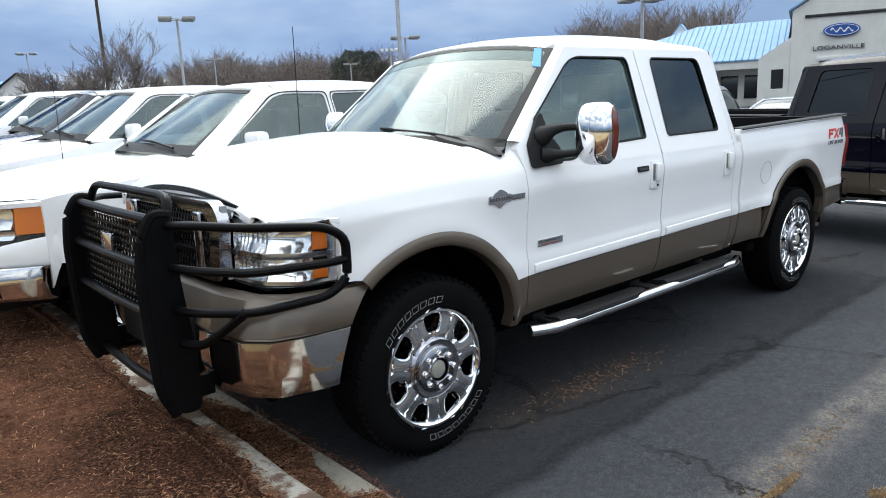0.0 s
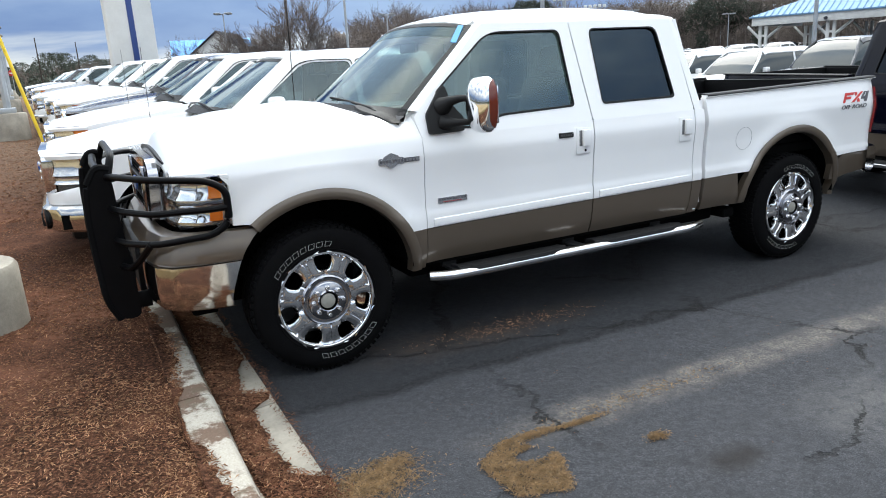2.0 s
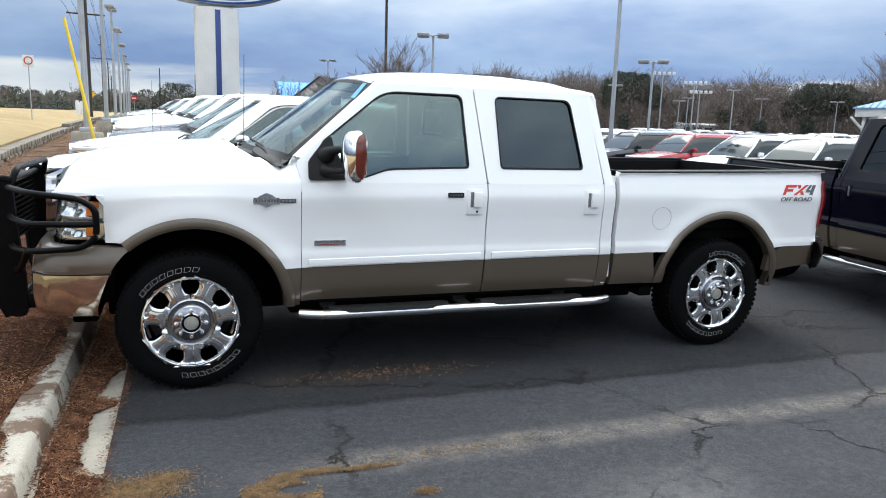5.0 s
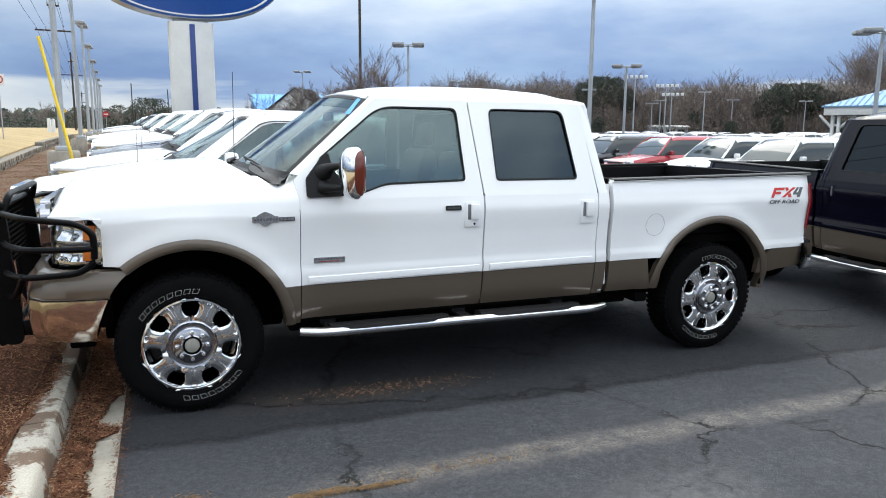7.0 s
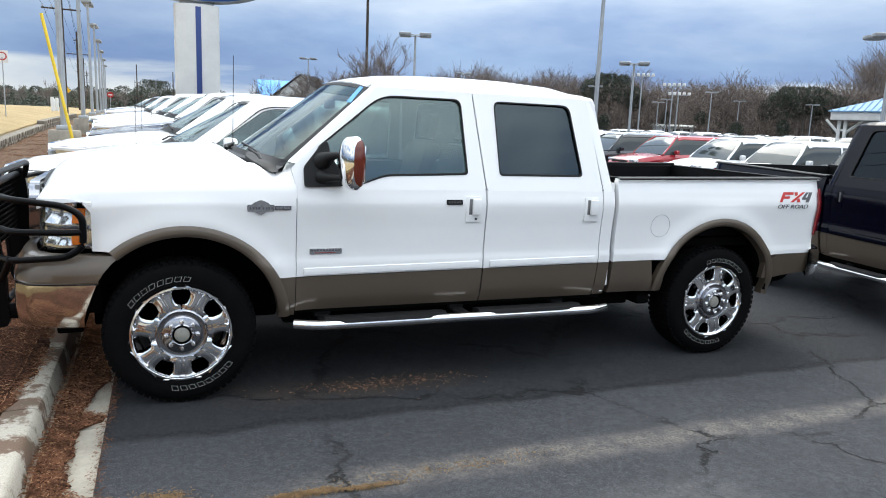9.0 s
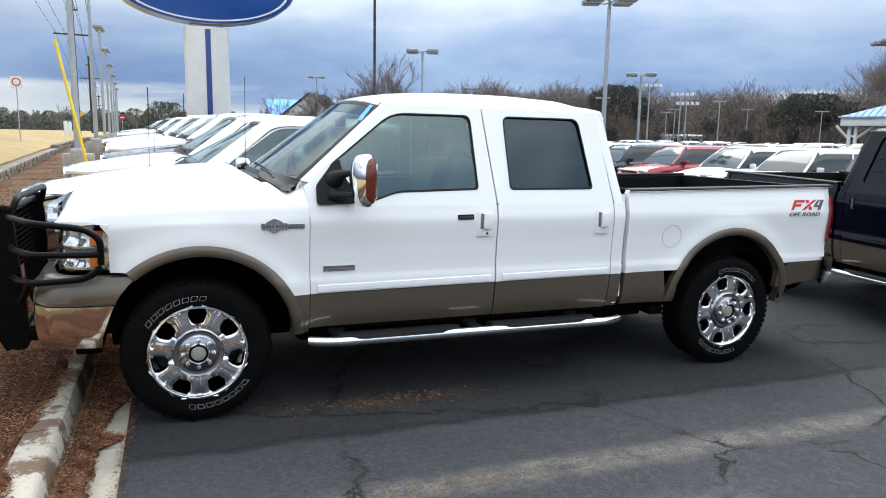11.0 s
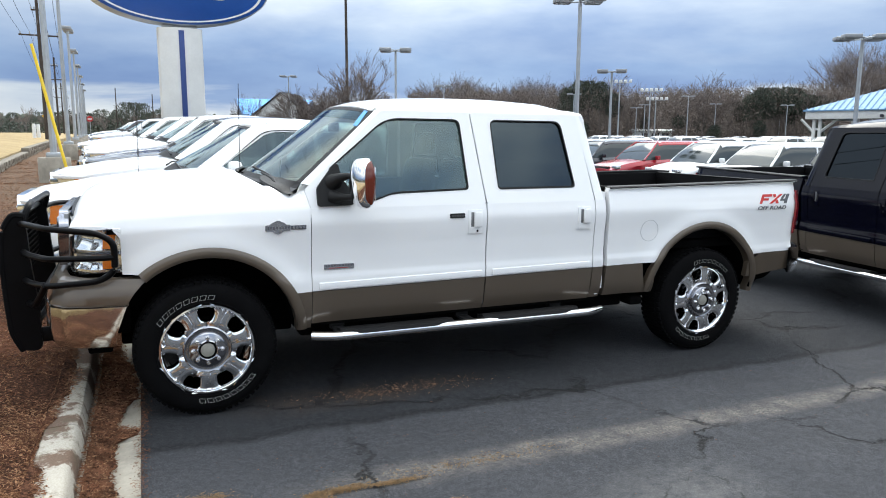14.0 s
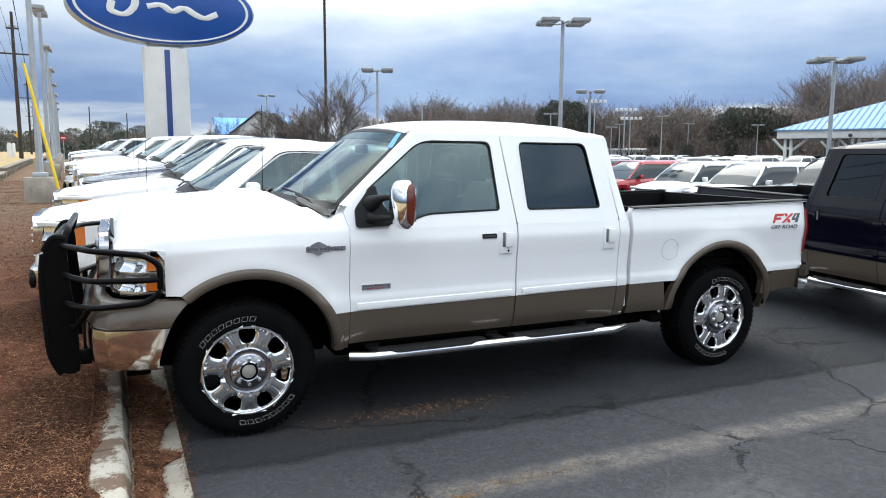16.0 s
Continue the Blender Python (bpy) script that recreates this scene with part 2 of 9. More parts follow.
LINER = plain("bed_liner_black", (0.0035, 0.0035, 0.004), 0.6, 0, 0.3, 6.0, 0, 0.2, 90, 0.08)
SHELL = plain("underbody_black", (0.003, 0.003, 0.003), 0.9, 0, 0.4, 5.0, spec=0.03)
WHITEMARK = plain("white_rubber_mark", (0.36, 0.36, 0.35), 0.7, 0, 0.15, 30.0)
AMBER = lens_mat("amber_lens", (0.66, 0.15, 0.010))
DARKAMBER = lens_mat("dark_amber_lens", (0.13, 0.020, 0.008))
DARKAMBER.node_tree.nodes["Principled BSDF"].inputs["Coat Weight"].default_value = 0.25
REDLENS = lens_mat("red_lens", (0.20, 0.004, 0.008))
CLEARLENS = glass("clear_lens", (0.93, 0.94, 0.95), 0.02, 1.45)
ROWGLASS = glass("lot_side_glass", (0.20, 0.25, 0.25), 0.005, 1.9, (0.72, 0.86, 0.90))
GLASS = glass("side_glass", (0.50, 0.58, 0.57), 0.005, 2.0, (0.76, 0.90, 0.92))
SCREENGLASS = glass("windscreen_glass", (0.44, 0.53, 0.52), 0.08, 1.7, (0.84, 0.93, 0.92))
NAVYGLASS = glass("smoked_privacy_glass", (0.05, 0.06, 0.07), 0.005, 1.45, (0.55, 0.66, 0.80))
TINTED = glass("privacy_glass", (0.12, 0.145, 0.15), 0.005, 1.75, (0.68, 0.82, 0.90))
SHADEGLASS = glass("screen_shade_band", (0.30, 0.36, 0.37), 0.10, 1.5, (0.6, 0.7, 0.7))
SEAT = plain("tan_leather", (0.20, 0.15, 0.11), 0.5, 0, 0.15, 9.0, 0, 0.2, 60)
CABIN = plain("cabin_trim", (0.33, 0.30, 0.26), 0.7, 0, 0.12, 9.0)
DASH = plain("dashboard", (0.20, 0.18, 0.155), 0.65, 0, 0.15, 9.0)
BLUETAPE = plain("blue_tape", (0.12, 0.36, 0.72), 0.7, 0, 0.1, 20.0)
GALV = plain("galvanised_steel", (0.40, 0.42, 0.44), 0.45, 0.6, 0.12, 3.0)
LAMPGREY = plain("lamp_housing", (0.30, 0.31, 0.32), 0.5, 0.2, 0.12, 3.0)
CAPGREY = plain("dull_centre_cap", (0.34, 0.33, 0.29), 0.55, 0.3, 0.15, 30.0)
# grey in place of body paint in shade, for handle hollows and jambs
SHADEGREY = plain("painted_shade_grey", (0.16, 0.16, 0.165), 0.6, 0, 0.15, 20.0)
YELLOW = plain("yellow_plastic", (0.72, 0.50, 0.02), 0.45, 0, 0.12, 3.0)
WOODPOLE = plain("creosote_pole", (0.05, 0.038, 0.03), 0.9, 0, 0.35, 2.0, 0, 0.5, 30)
BARK = plain("bare_bark", (0.13, 0.105, 0.09), 0.95, 0, 0.4, 1.0)
TWIG = plain("bare_twigs", (0.155, 0.125, 0.110), 0.95, 0, 0.4, 0.3)
PINE = plain("pine_needles", (0.050, 0.060, 0.043), 0.8, 0, 0.5, 0.5)
BRUSH = plain("dry_brush", (0.165, 0.132, 0.112), 0.95, 0, 0.5, 0.3)
SIGNWHITE = plain("sign_white", (0.70, 0.70, 0.68), 0.5, 0, 0.08, 1.0)
SIGNBLUE = plain("sign_blue", (0.010, 0.070, 0.30), 0.3, 0, 0.1, 1.0)
STRIPEBLUE = plain("stripe_blue", (0.02, 0.05, 0.20), 0.5, 0, 0.1, 2.0)
STUCCO = plain("white_stucco", (0.62, 0.61, 0.57), 0.9, 0, 0.08, 0.6, 0, 0.3, 30)
TRIMWHITE = plain("white_timber", (0.68, 0.67, 0.64), 0.7, 0, 0.1, 2.0)
BLUEROOF = plain("blue_metal_roof", (0.15, 0.28, 0.43), 0.5, 0.0, 0.1, 0.8, spec=0.25)
DARKWINDOW = plain("dark_window", (0.015, 0.018, 0.02), 0.12, 0, 0.2, 1.0)
CARGLASS = plain("car_glass", (0.035, 0.043, 0.043), 0.06, 0, 0.1, 1.0, 0, 0, 60, 0.55)
CARGLASS.node_tree.nodes["Principled BSDF"].inputs["IOR"].default_value = 1.5
LETTER = plain("dark_letters", (0.04, 0.04, 0.05), 0.5, 0, 0.1, 3.0)
SIGNRED = plain("traffic_red", (0.45, 0.02, 0.02), 0.4, 0, 0.1, 3.0)
SIGNYELLOW = plain("traffic_yellow", (0.75, 0.42, 0.02), 0.4, 0, 0.1, 3.0)
DECALRED = plain("decal_red", (0.55, 0.03, 0.025), 0.35, 0, 0.08, 20.0)
BADGERED = plain("badge_red", (0.22, 0.02, 0.02), 0.4, 0, 0.1, 20.0)
DECALGREY = plain("decal_grey", (0.10, 0.10, 0.11), 0.35, 0, 0.15, 20.0)


def ground_materials():
    # asphalt: aggregate, patches, painted truck shadow, worn stall line, rough overlay seam, oil and dust
    m, nt, n, l, b = mat_nodes("old_asphalt")
    tc = n.new("ShaderNodeTexCoord")
    P = tc.outputs["Object"]
    sep = n.new("ShaderNodeSeparateXYZ"); l.new(P, sep.inputs[0])
    big = noise_tex(n, l, 0.9, 5, 0.6, P)
    mid = noise_tex(n, l, 5.0, 5, 0.65, P)
    fine = noise_tex(n, l, 125.0, 5, 0.8, P)
    base = ramp(n, l, big.outputs["Fac"], [(0.30, (0.029, 0.031, 0.036)), (0.52, (0.041, 0.044, 0.051)), (0.75, (0.056, 0.059, 0.067))])
    grit = ramp(n, l, fine.outputs["Fac"], [(0.50, (0, 0, 0)), (0.68, (1, 1, 1))])
    c = mixc(n, l, grit.outputs[0], base.outputs[0], (0.150, 0.150, 0.156))
    pit = ramp(n, l, fine.outputs["Fac"], [(0.36, (0.85, 0.85, 0.85)), (0.46, (0, 0, 0))])
    c = mixc(n, l, pit.outputs[0], c, (0.010, 0.010, 0.011))
    mott = noise_tex(n, l, 28.0, 5, 0.75, P)
    mt = ramp(n, l, mott.outputs["Fac"], [(0.40, (0.6, 0.6, 0.6)), (0.56, (0, 0, 0))])
    c = mixc(n, l, mt.outputs[0], c, (0.016, 0.017, 0.019))
    scuff = ramp(n, l, mott.outputs["Fac"], [(0.56, (0, 0, 0)), (0.70, (0.55, 0.55, 0.55))])
    c = mixc(n, l, scuff.outputs[0], c, (0.085, 0.080, 0.078))
    dark = ramp(n, l, mid.outputs["Fac"], [(0.35, (1, 1, 1)), (0.50, (0, 0, 0))])
    dm = n.new("ShaderNodeMath"); dm.operation = "MULTIPLY"; dm.inputs[1].default_value = 0.45
    l.new(dark.outputs[0], dm.inputs[0])
    c = mixc(n, l, dm.outputs[0], c, (0.025, 0.026, 0.028))

    def band(src, centre, half, wob, scale, soft):
        """1 inside a wavering band round centre."""
        w = noise_tex(n, l, scale, 5, 0.65, P)
        ad = n.new("ShaderNodeMath"); ad.operation = "MULTIPLY_ADD"
        ad.inputs[1].default_value = wob
        l.new(w.outputs["Fac"], ad.inputs[0]); l.new(src, ad.inputs[2])
        sb = n.new("ShaderNodeMath"); sb.operation = "SUBTRACT"; sb.inputs[1].default_value = centre + wob * 0.5
        l.new(ad.outputs[0], sb.inputs[0])
        ab = n.new("ShaderNodeMath"); ab.operation = "ABSOLUTE"; l.new(sb.outputs[0], ab.inputs[0])
        mr = n.new("ShaderNodeMapRange")
        mr.inputs["From Min"].default_value, mr.inputs["From Max"].default_value = half, half + soft
        mr.inputs["To Min"].default_value, mr.inputs["To Max"].default_value = 1.0, 0.0
        l.new(ab.outputs[0], mr.inputs["Value"])
        return mr.outputs[0]

    def times(a, bsrc):
        k = n.new("ShaderNodeMath"); k.operation = "MULTIPLY"
        l.new(a, k.inputs[0])
        if isinstance(bsrc, (int, float)):
            k.inputs[1].default_value = bsrc
        else:
            l.new(bsrc, k.inputs[1])
        return k.outputs[0]

    # the strip beside the truck is a newer patch, the truck's shadow also put into its dark colour; the old surface
    # beyond its edge is greyer
    old = band(sep.outputs["Y"], -6.45, 5.0, 0.20, 1.3, 0.06)
    c = mixc(n, l, times(old, 0.22), c, (0.088, 0.090, 0.100))
    fresh_shadowed = band(sep.outputs["Y"], 3.55, 5.0, 0.20, 1.3, 0.06)
    c = mixc(n, l, times(fresh_shadowed, 0.45), c, (0.016, 0.017, 0.019))
    # worn stall line along x, and one more at the next stall
    worn = noise_tex(n, l, 6.5, 6, 0.75, P)
    wr = ramp(n, l, worn.outputs["Fac"], [(0.36, (0.12, 0.12, 0.12)), (0.66, (1, 1, 1))])
    sandy = ramp(n, l, noise_tex(n, l, 70.0, 4, 0.7, P).outputs["Fac"], [(0.40, (0.25, 0.25, 0.25)), (0.60, (1, 1, 1))])
    line = band(sep.outputs["Y"], -2.20, 0.03, 0.17, 2.2, 0.13)
    xr = n.new("ShaderNodeMapRange")
    xr.inputs["From Min"].default_value, xr.inputs["From Max"].default_value = 0.15, 0.9
    l.new(sep.outputs["X"], xr.inputs["Value"])
    xr2 = n.new("ShaderNodeMapRange")
    xr2.inputs["From Min"].default_value, xr2.inputs["From Max"].default_value = 6.0, 5.0
    l.new(sep.outputs["X"], xr2.inputs["Value"])
    lf = times(times(times(line, xr.outputs[0]), xr2.outputs[0]), wr.outputs[0])
    c = mixc(n, l, times(times(lf, sandy.outputs[0]), 0.75), c, (0.33, 0.29, 0.25))
    dust = band(sep.outputs["Y"], -2.95, 0.05, 0.7, 1.1, 0.35)
    xd = band(sep.outputs["X"], 2.15, 0.20, 0.6, 1.3, 0.35)
    c = mixc(n, l, times(times(times(dust, xd), wr.outputs[0]), 0.36), c, (0.26, 0.25, 0.24))
    spill = times(band(sep.outputs["Y"], -2.86, 0.02, 0.22, 3.0, 0.10), band(sep.outputs["X"], 1.16, 0.06, 0.4, 2.5, 0.16))
    c = mixc(n, l, times(spill, 0.75), c, (0.022, 0.019, 0.017))
    # rough overlay seam beside the truck
    seam = band(sep.outputs["Y"], -1.42, 0.02, 0.28, 1.3, 0.035)
    cr = ramp(n, l, noise_tex(n, l, 30, 4, 0.7, P).outputs["Fac"], [(0.40, (0, 0, 0)), (0.55, (1, 1, 1))])
    sf = times(seam, cr.outputs[0])
    c = mixc(n, l, times(sf, 0.75), c, (0.012, 0.012, 0.013))
    # brown silt under the sill
    silt = times(times(band(sep.outputs["Y"], -0.95, 0.05, 0.5, 2.2, 0.2), band(sep.outputs["X"], 1.1, 0.5, 1.0, 0.9, 0.5)), wr.outputs[0])
    c = mixc(n, l, times(silt, 0.7), c, (0.085, 0.06, 0.045))
    # hairline cracks
    vo = n.new("ShaderNodeTexVoronoi"); vo.feature = "DISTANCE_TO_EDGE"; setin(vo, Scale=0.55)
    wp = noise_tex(n, l, 2.5, 5, 0.7, P)
    va = n.new("ShaderNodeVectorMath"); va.operation = "MULTIPLY_ADD"; va.inputs[1].default_value = (0.6, 0.6, 0.0)
    l.new(wp.outputs["Color"], va.inputs[0]); l.new(P, va.inputs[2]); l.new(va.outputs[0], vo.inputs["Vector"])
    ck = n.new("ShaderNodeMapRange")
    ck.inputs["From Min"].default_value, ck.inputs["From Max"].default_value = 0.004, 0.013
    ck.inputs["To Min"].default_value, ck.inputs["To Max"].default_value = 1.0, 0.0
    l.new(vo.outputs["Distance"], ck.inputs["Value"])
    gate = ramp(n, l, noise_tex(n, l, 1.2, 3, 0.6, P).outputs["Fac"], [(0.42, (0, 0, 0)), (0.54, (1, 1, 1))])
    ckf = times(ck.outputs[0], gate.outputs[0])
    c = mixc(n, l, times(ckf, 0.9), c, (0.012, 0.012, 0.012))
    l.new(c, b.inputs["Base Color"])
    rr = n.new("ShaderNodeMapRange")
    rr.inputs["To Min"].default_value, rr.inputs["To Max"].default_value = 0.62, 0.92
    l.new(mid.outputs["Fac"], rr.inputs["Value"]); l.new(rr.outputs[0], b.inputs["Roughness"])
    h = n.new("ShaderNodeMath"); h.operation = "MULTIPLY_ADD"; h.inputs[1].default_value = -1.2
    l.new(ckf, h.inputs[0]); l.new(fine.outputs["Fac"], h.inputs[2])
    bump(n, l, b, h.outputs[0], 0.9, 0.012)
    setin(b, Specular_IOR_Level=0.2)
    asphalt = m

    # concrete with dirt and moss
    m, nt, n, l, b = mat_nodes("weathered_concrete")
    tc = n.new("ShaderNodeTexCoord"); P = tc.outputs["Object"]
    a = noise_tex(n, l, 2.6, 7, 0.68, P); f = noise_tex(n, l, 120, 3, 0.6, P); g = noise_tex(n, l, 9.0, 6, 0.75, P)
    c = ramp(n, l, f.outputs["Fac"], [(0.3, (0.31, 0.285, 0.24)), (0.7, (0.45, 0.415, 0.355))]).outputs[0]
    d = ramp(n, l, a.outputs["Fac"], [(0.478, (0, 0, 0)), (0.525, (0.92, 0.92, 0.92))]).outputs[0]
    c = mixc(n, l, d, c, mixc(n, l, f.outputs["Fac"], (0.055, 0.030, 0.018), (0.16, 0.09, 0.055)))
    e = ramp(n, l, g.outputs["Fac"], [(0.52, (0, 0, 0)), (0.64, (0.8, 0.8, 0.8))]).outputs[0]
    c = mixc(n, l, e, c, (0.11, 0.085, 0.055))
    l.new(c, b.inputs["Base Color"]); setin(b, Roughness=0.9)
    bump(n, l, b, f.outputs["Fac"], 0.35, 0.006)
    concrete = m

    # shredded bark over red clay
    m, nt, n, l, b = mat_nodes("mulch_and_clay")
    tc = n.new("ShaderNodeTexCoord"); P = tc.outputs["Object"]
    a = noise_tex(n, l, 1.3, 5, 0.65, P); f = noise_tex(n, l, 60, 5, 0.75, P); g = noise_tex(n, l, 14, 5, 0.7, P)
    c = ramp(n, l, f.outputs["Fac"], [(0.36, (0.009, 0.0046, 0.0030)), (0.5, (0.058, 0.0262, 0.0155)), (0.66, (0.23, 0.108, 0.062))]).outputs[0]
    d = ramp(n, l, a.outputs["Fac"], [(0.46, (0, 0, 0)), (0.66, (0.75, 0.75, 0.75))]).outputs[0]
    cl = ramp(n, l, g.outputs["Fac"], [(0.3, (0.110, 0.047, 0.028)), (0.7, (0.25, 0.112, 0.068))]).outputs[0]
    c = mixc(n, l, d, c, cl)
    # drier and greyer further along the bed
    sp = n.new("ShaderNodeSeparateXYZ"); l.new(P, sp.inputs[0])
    dry = n.new("ShaderNodeMapRange")
    dry.inputs["From Min"].default_value, dry.inputs["From Max"].default_value = 4.0, 12.0
    dry.inputs["To Max"].default_value = 0.7
    l.new(sp.outputs["Y"], dry.inputs["Value"])
    c = mixc(n, l, dry.outputs[0], c, mixc(n, l, f.outputs["Fac"], (0.10, 0.068, 0.048), (0.26, 0.185, 0.13)))
    l.new(c, b.inputs["Base Color"]); setin(b, Roughness=0.95)
    setin(b, Specular_IOR_Level=0.08)
    bump(n, l, b, f.outputs["Fac"], 0.9, 0.025)
    mulch = m

    # dormant grass
    m, nt, n, l, b = mat_nodes("dormant_grass")
    tc = n.new("ShaderNodeTexCoord"); P = tc.outputs["Object"]
    a = noise_tex(n, l, 0.5, 5, 0.65, P); f = noise_tex(n, l, 40, 5, 0.8, P)
    c = ramp(n, l, a.outputs["Fac"], [(0.35, (0.30, 0.215, 0.10)), (0.6, (0.42, 0.31, 0.155)), (0.75, (0.33, 0.27, 0.13))]).outputs[0]
    d = ramp(n, l, f.outputs["Fac"], [(0.35, (0.3, 0.3, 0.3)), (0.65, (0, 0, 0))]).outputs[0]
    c = mixc(n, l, d, c, (0.16, 0.11, 0.05))
    l.new(c, b.inputs["Base Color"]); setin(b, Roughness=0.95)
    bump(n, l, b, f.outputs["Fac"], 0.8, 0.04)
    grass = m
    return asphalt, concrete, mulch, grass


ASPHALT, CONCRETE, MULCH, GRASS = ground_materials()
ROADMAT = plain("road_asphalt", (0.20, 0.195, 0.19), 0.9, 0, 0.12, 0.3)
EARTH = plain("far_ground", (0.12, 0.10, 0.06), 0.95, 0, 0.3, 0.05)
CHIP = plain("bark_chips", (0.19, 0.093, 0.055), 0.95, 0, 0.6, 9.0, spec=0.1)
PALECHIP = plain("pale_chips", (0.42, 0.250, 0.145), 0.95, 0, 0.4, 9.0, spec=0.1)
STRAW = plain("pine_straw", (0.27, 0.175, 0.088), 0.9, 0, 0.4, 20.0)
CLEANCRETE = plain("pale_concrete", (0.31, 0.28, 0.23), 0.9, 0, 0.30, 3.0, 0, 0.35, 90)
STONEWALL = plain("edging_block", (0.20, 0.175, 0.14), 0.95, 0, 0.3, 2.0, 0, 0.5, 30)


# ---- mesh helpers ----
def finish(name, bm, mat, sharp=35.0):
    me = bpy.data.meshes.new(name)
    bmesh.ops.recalc_face_normals(bm, faces=bm.faces)
    bm.to_mesh(me)
    bm.free()
    me.polygons.foreach_set("use_smooth", [True] * len(me.polygons))
    me.set_sharp_from_angle(angle=radians(sharp))
    me.materials.append(mat)
    return me


def part(name, bm, mat, parent, label="", sharp=35.0):
    ob = new(name, finish(name, bm, mat, sharp))
    ob.parent = parent
    if label:
        ob["label"] = label
    return ob


def thing(name, m, label, category, group="", kind=""):
    ob = new(name)
    ob.empty_display_size = 0.2
    ob.matrix_basis = m
    return tagged(ob, label, category, group, kind)


def solo(name, bm, mat, label, category, group="", kind="", m=None, sharp=35.0):
    ob = new(name, finish(name, bm, mat, sharp))
    if m is not None:
        ob.matrix_basis = m
    return tagged(ob, label, category, group, kind)


def loft(bm, rows, close_u=False, close_v=False):
    """Quads between rows of points."""
    vs = [[bm.verts.new(p) for p in r] for r in rows]
    nr, nc = len(vs), len(vs[0])
    for i in range(nr if close_v else nr - 1):
        for j in range(nc if close_u else nc - 1):
            q = [vs[i][j], vs[i][(j + 1) % nc], vs[(i + 1) % nr][(j + 1) % nc], vs[(i + 1) % nr][j]]
            try:
                bm.faces.new(q)
            except ValueError:
                pass
    return vs


def box(bm, x0, x1, y0, y1, z0, z1, bev=0.0, m=None):
    r = bmesh.ops.create_cube(bm, size=1.0)
    vs = r["verts"]
    bmesh.ops.scale(bm, vec=(abs(x1 - x0), abs(y1 - y0), abs(z1 - z0)), verts=vs)
    bmesh.ops.translate(bm, vec=((x0 + x1) / 2, (y0 + y1) / 2, (z0 + z1) / 2), verts=vs)
    if bev:
        es = {e for v in vs for e in v.link_edges}
        r = bmesh.ops.bevel(bm, geom=list(es), offset=bev, segments=2, profile=0.5, affect="EDGES")
        vs = list({v for f in r["faces"] for v in f.verts} | {v for v in vs if v.is_valid})
    if m is not None:
        bmesh.ops.transform(bm, matrix=m, verts=vs)
    return vs


def smooth_path(pts, step=0.04, radius=0.06):
    """Polyline with rounded corners."""
    pts = [Vector(p) for p in pts]
    out = [pts[0]]
    for i in range(1, len(pts) - 1):
        a, b, c = pts[i - 1], pts[i], pts[i + 1]
        r = min(radius, (a - b).length * 0.45, (c - b).length * 0.45)
        p, q = b + (a - b).normalized() * r, b + (c - b).normalized() * r
        for k in range(5):
            t = k / 4
            out.append(p * (1 - t) ** 2 + b * 2 * t * (1 - t) + q * t * t)
    out.append(pts[-1])
    return out


def tube(bm, pts, r, seg=10, closed=False, cap=True, flat=1.0):
    """A round tube along points; r may be a list."""
    pts = [Vector(p) for p in pts]
    n = len(pts)
    rings = []
    up = Vector((0, 0, 1))
    for i, p in enumerate(pts):
        a = pts[i - 1] if (i or closed) else p
        b = pts[(i + 1) % n] if (i < n - 1 or closed) else p
        d = (b - a).normalized()
        ref = up if abs(d.dot(up)) < 0.95 else Vector((1, 0, 0))
        s = d.cross(ref).normalized()
        t = s.cross(d).normalized()
        rr = r[i] if isinstance(r, (list, tuple)) else r
        rings.append([p + s * math.cos(2 * math.pi * k / seg) * rr + t * math.sin(2 * math.pi * k / seg) * rr * flat for k in range(seg)])
    vs = loft(bm, rings, close_u=True, close_v=closed)
    if cap and not closed:
        bm.faces.new(vs[0])
        bm.faces.new(vs[-1])
    return vs


def lathe(bm, prof, seg=48, axis="y", centre=(0, 0, 0)):
    """Turn (radius, along) pairs round an axis."""
    rings = []
    c = Vector(centre)
    for k in range(seg):
        a = 2 * math.pi * k / seg
        if axis == "y":
            rings.append([c + Vector((r * math.cos(a), t, r * math.sin(a))) for r, t in prof])
        elif axis == "z":
            rings.append([c + Vector((r * math.cos(a), r * math.sin(a), t)) for r, t in prof])
        else:
            rings.append([c + Vector((t, r * math.cos(a), r * math.sin(a))) for r, t in prof])
    return loft(bm, rings, close_v=True)


def rounded(pts, radius=0.05, seg=4):
    """2D polygon with rounded corners."""
    out = []
    n = len(pts)
    for i in range(n):
        a, b, c = Vector(pts[i - 1]), Vector(pts[i]), Vector(pts[(i + 1) % n])
        rad = radius[i] if isinstance(radius, (list, tuple)) else radius
        r = min(rad, (a - b).length * 0.45, (c - b).length * 0.45)
        if r < 1e-4:
            out.append(tuple(b)); continue
        p, q = b + (a - b).normalized() * r, b + (c - b).normalized() * r
        for k in range(seg + 1):
            t = k / seg
            v = p * (1 - t) ** 2 + b * 2 * t * (1 - t) + q * t * t
            out.append((v.x, v.y))
    return out


